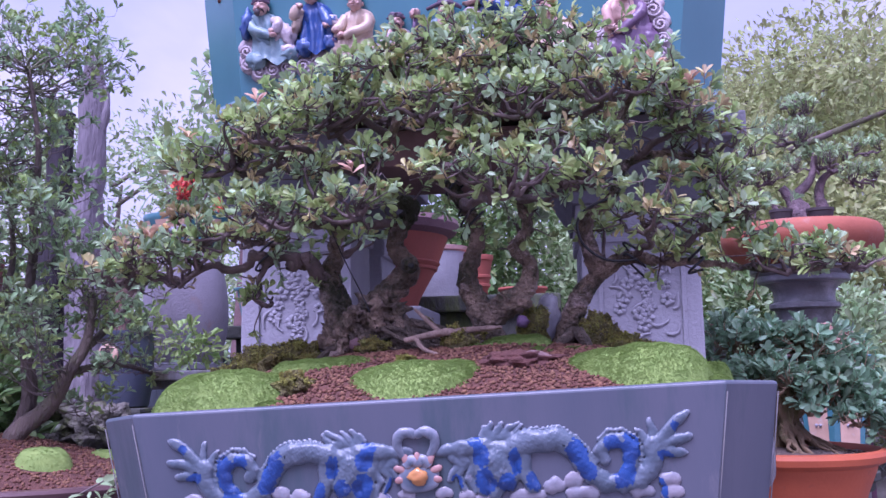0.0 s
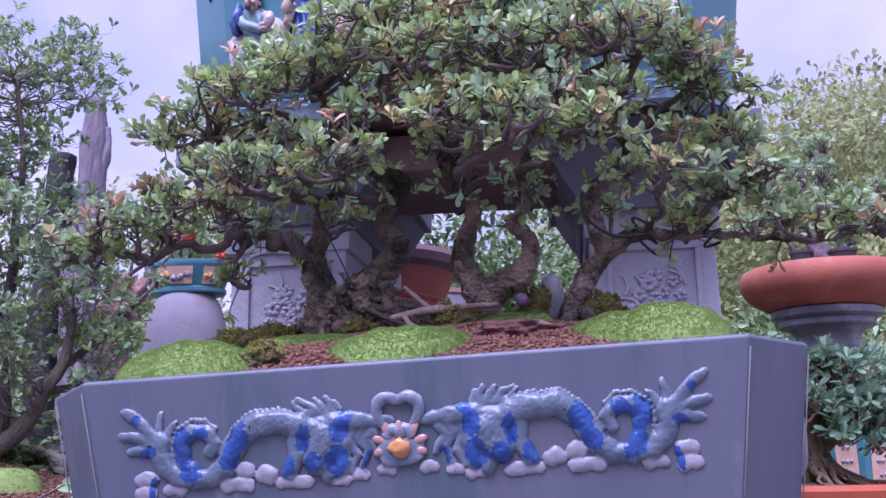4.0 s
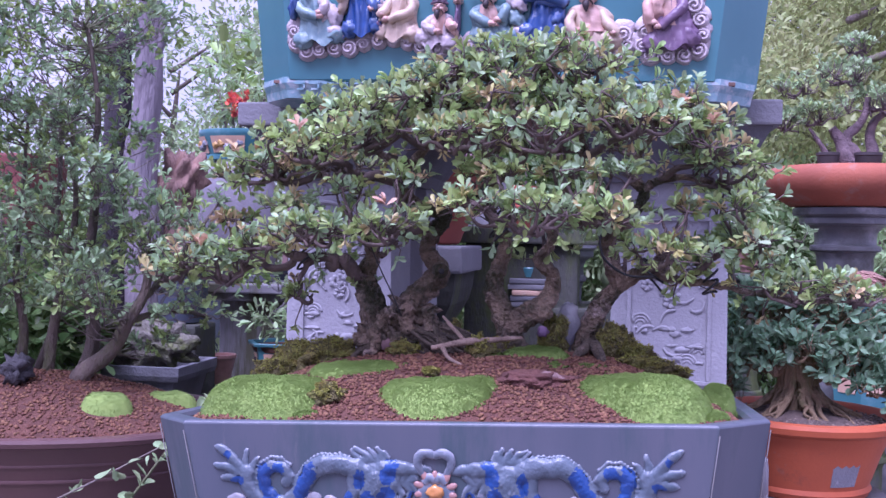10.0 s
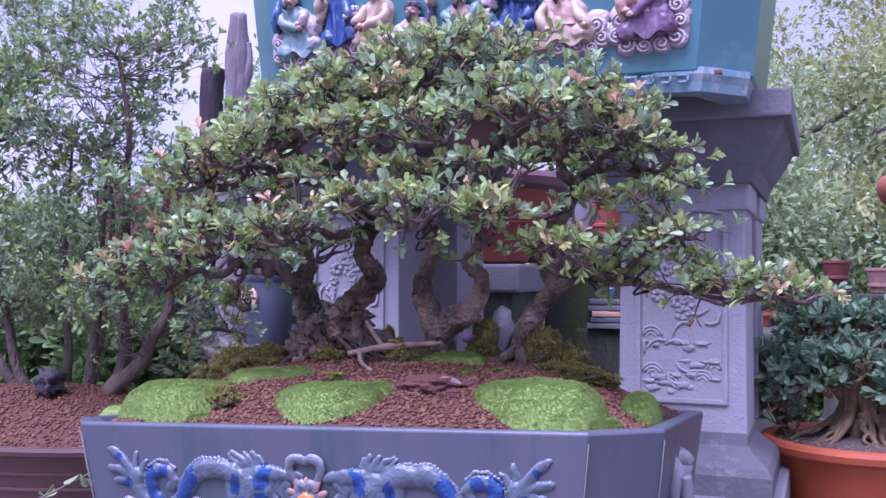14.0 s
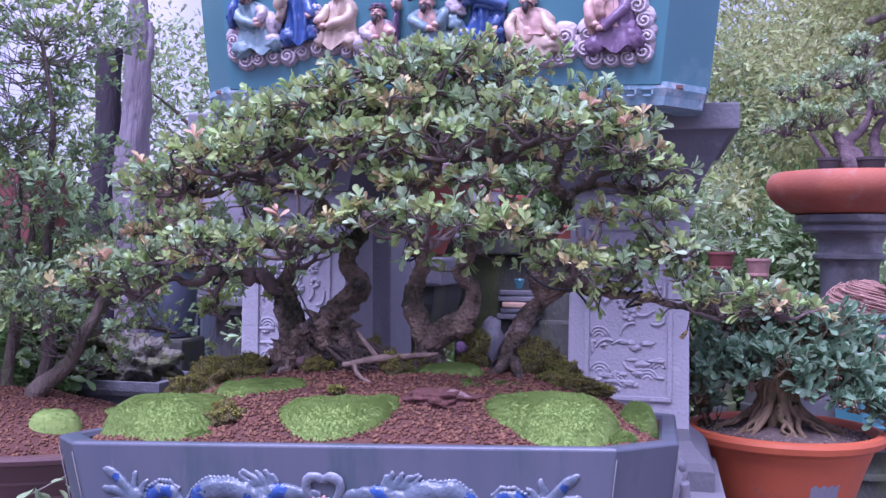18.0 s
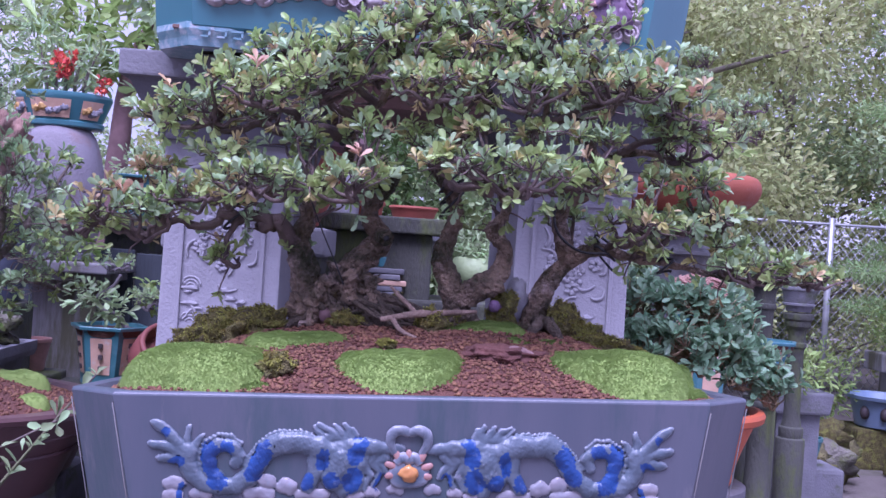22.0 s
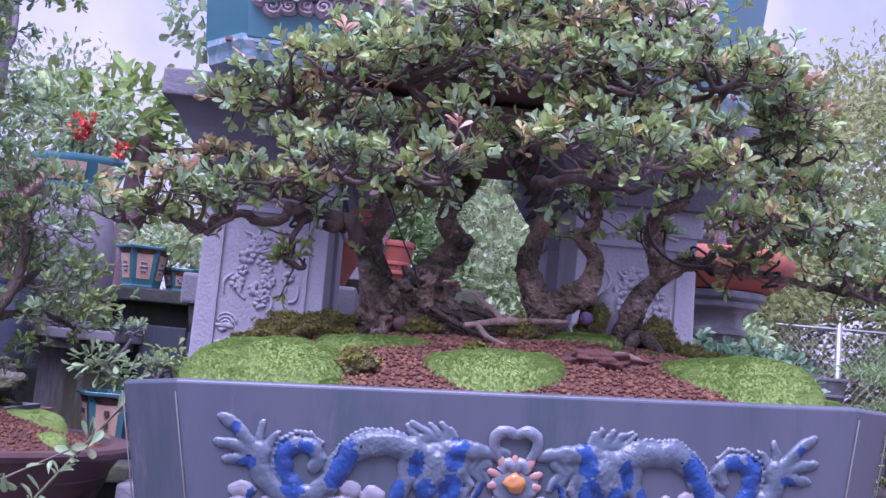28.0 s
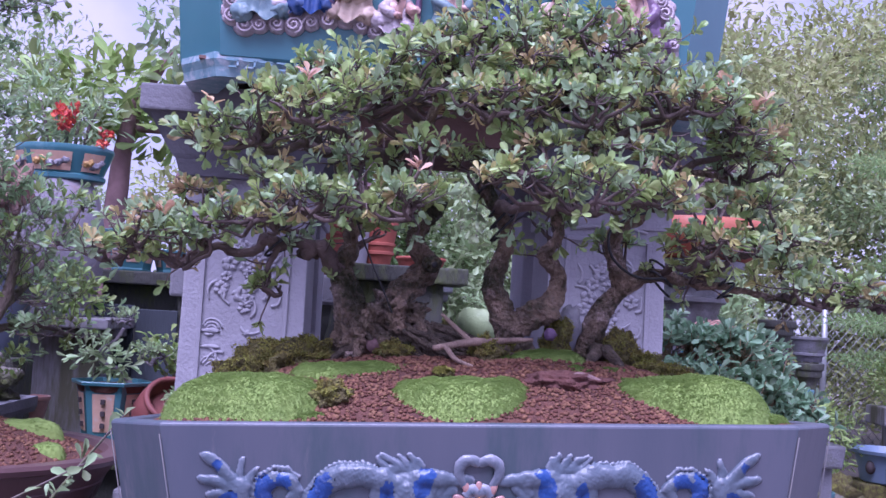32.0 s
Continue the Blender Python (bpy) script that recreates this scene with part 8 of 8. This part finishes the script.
dwd = Buf()
dwd.blob((-1.22, 1.93, 1.38), (0.07, 0.05, 0.1), 0.6, 5, 4, 88, (0, 0.4, 0))
dwd.tube([(-1.24, 1.93, 0.9), (-1.25, 1.93, 1.1), (-1.22, 1.93, 1.36)], [0.07, 0.05, 0.04], 10, 0.2)
single("driftwood", dwd, shader("tan_driftwood", (0.36, 0.22, 0.17), (0.22, 0.14, 0.12), 0.9, 25, 160, 0.9, streak=0.3), "rough tan piece of driftwood standing behind the bench", "wood")
single("stone_block", Buf().box((-1.24, 1.94, 0.455), (0.18, 0.14, 0.91), 0.01), MOSSY_SHADE, "dark mossy block under the driftwood", "stand", smooth=False)

# ---- distance: trees, hedge, fence, rocks ----
def far_tree(x, y, h, w, mat, leaf, count, label, trunk=0.07, bark=BARK_GREY, low=0.25, seed=0, width=0.5, flat=1.0):
    r = np.random.RandomState(seed + 500)
    o = thing("tree", label, "tree", "garden trees", at=(x, y, 0))
    b = Buf()
    lean = r.uniform(-0.2, 0.2, 2)
    b.tube([(0, 0, 0), (lean[0] * 0.4, lean[1] * 0.4, h * 0.3), (lean[0], lean[1], h * 0.6), (lean[0] * 0.8, 0, h * 0.85)], [trunk, trunk * 0.8, trunk * 0.5, trunk * 0.15], 10, 0.12, 2, seed)
    pads = []
    n = 30
    for k in range(n):
        zz = h * (low + (1 - low) * (k + 0.5) / n)
        rel = (k + 0.5) / n
        rad = w * (0.55 + 0.45 * math.sin(rel * 3.0)) * r.uniform(0.3, 1.0)
        a = r.uniform(0, 6.283)
        px, py = rad * math.cos(a), rad * math.sin(a)
        pads.append((px, py, zz, w * r.uniform(0.22, 0.42), w * r.uniform(0.22, 0.42), w * r.uniform(0.14, 0.28) * flat))
        if k % 2 == 0:
            b.tube([(lean[0] * rel, lean[1] * rel, max(0.1, zz - 0.25 * w)), (px * 0.5, py * 0.5, zz - 0.1 * w), (px, py, zz)], [trunk * 0.3, trunk * 0.2, trunk * 0.06], 6, 0.1, 1)
    part("trunk", b, bark, o)
    v, f = scatter_leaves(r, pads, count, leaf, width, shell=0.02)
    part("crown", leaf_mesh("crown", v, f, mat), None, o, kind="stuff")
    return o


far_tree(1.5, 4.4, 2.75, 1.0, LEAF_FAR_Y, 0.045, 20400, "yellow-green leafy garden tree", seed=1, low=0.33)
far_tree(2.3, 7.5, 3.3, 1.2, LEAF_FAR_Y, 0.052, 20400, "tall yellow-green garden tree", seed=2, low=0.4)
far_tree(0.5, 4.8, 2.2, 0.9, LEAF_FAR, 0.038, 15300, "green garden tree behind the pedestal", seed=3, low=0.1)
far_tree(-0.6, 4.6, 1.9, 0.9, LEAF_FAR_Y, 0.042, 15300, "pale green garden tree behind the pots", seed=4, low=0.1)
far_tree(-1.9, 4.4, 1.7, 0.8, LEAF_FAR, 0.038, 13600, "green garden tree beyond the dead trunk", seed=5, low=0.1)
far_tree(5.2, 7.7, 3.6, 1.5, LEAF_FAR, 0.059, 20400, "broad dark green tree beyond the fence", seed=6, low=0.3)
far_tree(3.8, 8.0, 4.2, 1.9, LEAF_FAR_Y, 0.07, 20400, "tall pale tree beyond the fence", seed=7, low=0.1)
far_tree(1.4, 7.5, 3.6, 1.7, LEAF_FAR_Y, 0.059, 18700, "tall yellow-green tree at the back", seed=8, low=0.1)
far_tree(-1.3, 8.0, 2.3, 1.6, LEAF_FAR, 0.059, 13600, "green tree at the back of the garden", seed=9, low=0.1)
far_tree(-3.4, 6.5, 3.0, 1.4, LEAF_FAR, 0.056, 13600, "green tree at the edge of the garden", seed=10, low=0.1)
far_tree(6.6, 7.8, 4.3, 1.8, LEAF_FAR, 0.07, 17000, "broad green tree at the edge of the garden", seed=11, low=0.1)
far_tree(3.4, 10.5, 4.4, 2.2, LEAF_FAR, 0.084, 18700, "tall green tree far behind the fence", seed=13, low=0.05)
far_tree(6.4, 11.0, 4.6, 2.4, LEAF_FAR_Y, 0.091, 17000, "tall pale tree far behind the fence", seed=14, low=0.05)
far_tree(0.9, 10.5, 3.8, 1.9, LEAF_FAR, 0.077, 15300, "tall green tree far behind the pots", seed=15, low=0.05)
ft = thing("feathery_tree", "feathery bright green tree in flat layers beside the path", "tree", at=(3.75, 5.1, 0))
b = Buf()
b.tube([(0, 0, 0), (0.06, 0, 0.6), (-0.05, 0.05, 1.1), (0.08, 0, 1.7), (0.02, 0, 2.4)], [0.05, 0.042, 0.035, 0.025, 0.01], 10, 0.15, 2, 5)
r = np.random.RandomState(71)
pads = []
for k in range(22):
    a, z = k * 2.4, 0.85 + 1.75 * (k + 0.5) / 22
    w = 0.75 * (1.15 - 0.5 * (k / 22)) * r.uniform(0.45, 1.0)
    px, py = w * math.cos(a), w * math.sin(a)
    b.tube([(0, 0, z - 0.12), (px * 0.5, py * 0.5, z - 0.03), (px, py, z)], [0.014, 0.01, 0.004], 6, 0.15, 1)
    pads.append((px, py, z, 0.36, 0.36, 0.06))
part("trunk", b, BARK_GREY, ft)
v, f = scatter_leaves(r, pads, 26000, 0.034, 0.3, shell=0.02)
part("crown", leaf_mesh("crown", v, f, LEAF_FEATHER), None, ft, kind="stuff")
for k, (x, y, w, h, mat) in enumerate(((-3.3, 4.0, 0.8, 1.7, LEAF_FAR), (-2.5, 3.9, 0.7, 1.6, LEAF_B), (-4.2, 4.6, 0.9, 1.8, LEAF_FAR), (-1.5, 1.38, 0.34, 1.3, LEAF_DARK), (-1.9, 1.5, 0.4, 1.45, LEAF_DARK), (-2.2, 2.7, 0.5, 1.0, LEAF_LIME), (-1.25, 2.7, 0.4, 0.85, LEAF_FAR), (-2.6, 3.4, 0.5, 0.9, LEAF_B), (-1.7, 3.2, 0.45, 1.1, LEAF_LIME), (-0.9, 3.3, 0.45, 1.0, LEAF_B), (-0.25, 3.5, 0.55, 2.2, LEAF_DARK), (0.3, 3.6, 0.55, 2.1, LEAF_FAR), (0.75, 3.5, 0.5, 1.6, LEAF_DARK), (1.15, 3.3, 0.45, 1.45, LEAF_B), (4.2, 6.2, 0.6, 1.0, LEAF_LIME))):
    r = np.random.RandomState(900 + k)
    o = thing("garden_shrub", "dense leafy garden shrub among the pots", "shrub", "garden shrubs", at=(x, y, 0))
    b = Buf()
    pads = []
    for q in range(9):
        a = q * 0.7
        px, py, pz = w * 0.5 * math.cos(a), w * 0.5 * math.sin(a), h * r.uniform(0.3, 0.85)
        b.tube([(0, 0, 0), (px * 0.4, py * 0.4, pz * 0.5), (px, py, pz)], [0.02, 0.014, 0.005], 6, 0.1, 1)
        pads.append((px, py, pz, w * 0.42, w * 0.42, h * 0.2))
    part("stems", b, BARK_GREY, o)
    v, f = scatter_leaves(r, pads, int(2000 + 2600 * h), 0.045, 0.5, shell=0.05)
    part("leaves", leaf_mesh("leaves", v, f, mat), None, o, kind="stuff")

# chain-link fence
fn = thing("wire_fence", "grey chain-link fence along the garden's edge", "fence", at=(3.4, 6.6, 0))
for i in range(5):
    b = Buf()
    b.tube([(-2.4 + i * 1.2, 0, -0.02), (-2.4 + i * 1.2, 0, 1.62)], [0.025, 0.025], 10, 0, 0)
    part("post", b, GALV, fn)
b = Buf()
for i in range(70):
    x = -2.4 + i * 0.0686
    for sgn in (1, -1):
        pts = []
        z, xx, k = 0.15, x, 0
        while z < 1.55:
            pts.append((max(-2.4, min(2.4, xx)), 0.004 * sgn, z))
            xx += sgn * 0.0343
            z += 0.0343 * 1.15
            k += 1
            if k % 2 == 0:
                sgn = sgn
        x1 = x + sgn * 0.0343 * len(pts)
        b.tube([(x, 0.004 * sgn, 0.15), (x1, 0.004 * sgn, z)], [0.0028, 0.0028], 3, 0, 0)
part("wire_mesh", b, GALV, fn, kind="stuff")
b = Buf()
b.tube([(-2.4, 0, 1.56), (2.4, 0, 1.58)], [0.012, 0.012], 8, 0, 0)
part("top_rail", b, GALV, fn)

# rocks, tubs and pots along the path
r = np.random.RandomState(41)
for k in range(34):
    if k < 26:
        x, y = 3.08 + r.uniform(-0.22, 0.6) + 0.14 * k / 26, 3.95 + r.uniform(-0.15, 0.45)
        z = 0.1 + 0.78 * (k / 26) * (1 - abs(x - 3.35) * 0.5)
    else:
        x, y, z = 1.85 + (k - 26) * 0.09, 3.55 + (k - 26) * 0.12, 0.12 + 0.06 * (k % 3)
    m = Buf()
    m.blob((x, y, z), (r.uniform(0.09, 0.17), r.uniform(0.09, 0.15), r.uniform(0.08, 0.14)), 0.5, 5, 3, k + 80)
    single("mossy_rock", m, (DARK_MOSS, ROCK_MOSSY, ROCK_MOSSY, ROCK)[k % 4], "mossy garden rock heaped beside the path", "rock", "mossy garden rocks")
b = Buf()
b.box((3.4, 4.3, 0.25), (0.85, 0.5, 0.5), 0.05)
single("rock_bank", b, DARK_MOSS, "mossy bank under the heaped rocks", "rock", smooth=False)
trough = thing("cement_trough", "grey weathered cement trough with mossy soil beside the path", "trough", at=(2.92, 3.62, -0.045))
for k, (x, y, w, d) in enumerate(((0, -0.11, 0.62, 0.03), (0, 0.11, 0.62, 0.03), (-0.295, 0, 0.03, 0.19), (0.295, 0, 0.03, 0.19))):
    part("side_wall", Buf().box((x, y, 0.13), (w, d, 0.26), 0.008), STONE_STAINED, trough, smooth=False)
part("soil", Buf().box((0, 0, 0.11), (0.56, 0.19, 0.2), 0.01), DARK_MOSS, trough, smooth=False)
for pts, r0 in ((((2.72, 3.68, 0.19), (2.8, 3.69, 0.3), (2.93, 3.7, 0.45), (3.05, 3.72, 0.53)), 0.011), (((2.84, 3.69, 0.35), (2.76, 3.68, 0.42), (2.71, 3.68, 0.53)), 0.008), (((2.93, 3.7, 0.45), (2.92, 3.7, 0.55), (2.94, 3.71, 0.63)), 0.007), (((2.79, 3.58, 0.26), (2.83, 3.5, 0.14), (2.86, 3.46, 0.01)), 0.02)):
    single("dry_stick", Buf().tube(pts, [r0, r0 * 0.9, r0 * 0.8, r0 * 0.6][:len(pts)], 8, 0.15, 2), DEADWOOD, "pale dry forked stick leaning on the mossy rocks", "stick", "dry sticks")
clay_pot(3.06, 4.55, 0.14, 0.1, 0.14, URN_RED, "small mossy terracotta pot standing by the rocks", 0)
single("stone_block", Buf().box((3.06, 4.57, 0.07), (0.24, 0.22, 0.138), 0.015), DARK_MOSS, "mossy low block under a terracotta pot", "block", smooth=False)
for k, (x, y, z, rr, n) in enumerate(((3.08, 4.5, 0.36, 0.09, 90), (2.62, 3.7, 0.33, 0.1, 140), (2.75, 3.95, 0.52, 0.12, 160), (3.0, 3.95, 0.75, 0.1, 100))):
    v, f = scatter_leaves(np.random.RandomState(300 + k), [(x, y, z, rr, rr * 0.8, rr * 0.7)], n * 2, 0.02, 0.45, shell=0.1)
    tagged(new("rock_plant", leaf_mesh("rock_plant", v, f, LEAF_LIME)), "small lime-green plant growing among the mossy rocks", "plant", "plants among the rocks", kind="stuff")
tub = thing("blue_tub", "pale blue plastic tub with dark oval marks", "tub", at=(3.05, 4.95, 0.24))
b = Buf()
b.lathe([(0.13, 0.0), (0.15, 0.01), (0.185, 0.17), (0.215, 0.18), (0.22, 0.2), (0.2, 0.2), (0.17, 0.16)], n=36)
part("body", b, TUB_BLUE, tub)
for a in (-1.9, -1.2, -0.6, -2.6):
    e = Buf()
    e.blob((0.17 * math.cos(a), 0.17 * math.sin(a), 0.1), (0.03, 0.03, 0.045), 0.05, 2, 2, 3)
    part("oval_mark", e, INK, tub, "dark oval mark")
b = Buf()
b.box((3.05, 5.0, 0.115), (0.4, 0.34, 0.25), 0.02)
single("stone_block", b, DARK_MOSS, "mossy brick block under the blue tub", "block", smooth=False)
clay_pot(1.95, 3.5, 0.27, 0.075, 0.13, TURQ, "small turquoise pot with pink flower marks", 0)
b = Buf()
b.box((1.95, 3.52, 0.13), (0.3, 0.25, 0.28), 0.02)
single("stone_block", b, STONE_DARK, "low mossy stone under the small turquoise pot", "block", smooth=False)
b = Buf()
b.box((1.8, 3.3, 0.59), (0.26, 0.16, 0.1), 0.012, 0.0, 1.1)
b.box((1.8, 3.32, 0.27), (0.2, 0.14, 0.56), 0.012)
single("stone_trough", b, STONE_DARK, "dark stone trough on a block", "trough", smooth=False)
b = Buf()
b.box((3.4, 5.3, 0.62), (0.5, 0.25, 0.12), 0.012)
b.box((3.4, 5.35, 0.28), (0.26, 0.18, 0.57), 0.012)
single("planter_box", b, STONE_STAINED, "grey stained cement planter box by the fence", "planter", smooth=False)
v, f = scatter_leaves(np.random.RandomState(61), [(3.4, 5.3, 0.85, 0.28, 0.16, 0.18), (1.8, 3.3, 0.72, 0.14, 0.1, 0.1), (2.7, 5.0, 0.5, 0.2, 0.15, 0.25)], 1500, 0.045, 0.4)
tagged(new("planter_leaves", leaf_mesh("planter_leaves", v, f, LEAF_LIME)), "lime-green leaves filling the planters", "foliage", kind="stuff")
pt = thing("pink_trunk_tree", "young tree with a smooth pinkish trunk and broad leaves", "tree", at=(-1.38, 3.35, 0))
b = Buf()
b.tube([(0, 0, -0.02), (0.05, 0, 0.8), (0.1, 0, 1.4), (0.12, 0, 1.9), (0.3, 0, 2.2)], [0.07, 0.06, 0.05, 0.035, 0.015], 12, 0.08, 2, 3)
b.tube([(0.12, 0, 1.85), (0.35, 0.05, 1.85), (0.55, 0.05, 1.95)], [0.02, 0.014, 0.006], 8, 0.08)
part("trunk", b, shader("pinkish_bark", (0.25, 0.15, 0.15), (0.17, 0.10, 0.1), 0.85, 14, 90, 0.4), pt)
v, f = scatter_leaves(np.random.RandomState(62), [(0.05, 0, 2.0, 0.28, 0.22, 0.17), (-0.12, 0, 1.95, 0.22, 0.2, 0.17), (0.28, 0, 1.86, 0.16, 0.15, 0.12)], 420, 0.1, 0.42, shell=0.1)
part("crown", leaf_mesh("crown", v, f, LEAF_LIME), None, pt, kind="stuff")
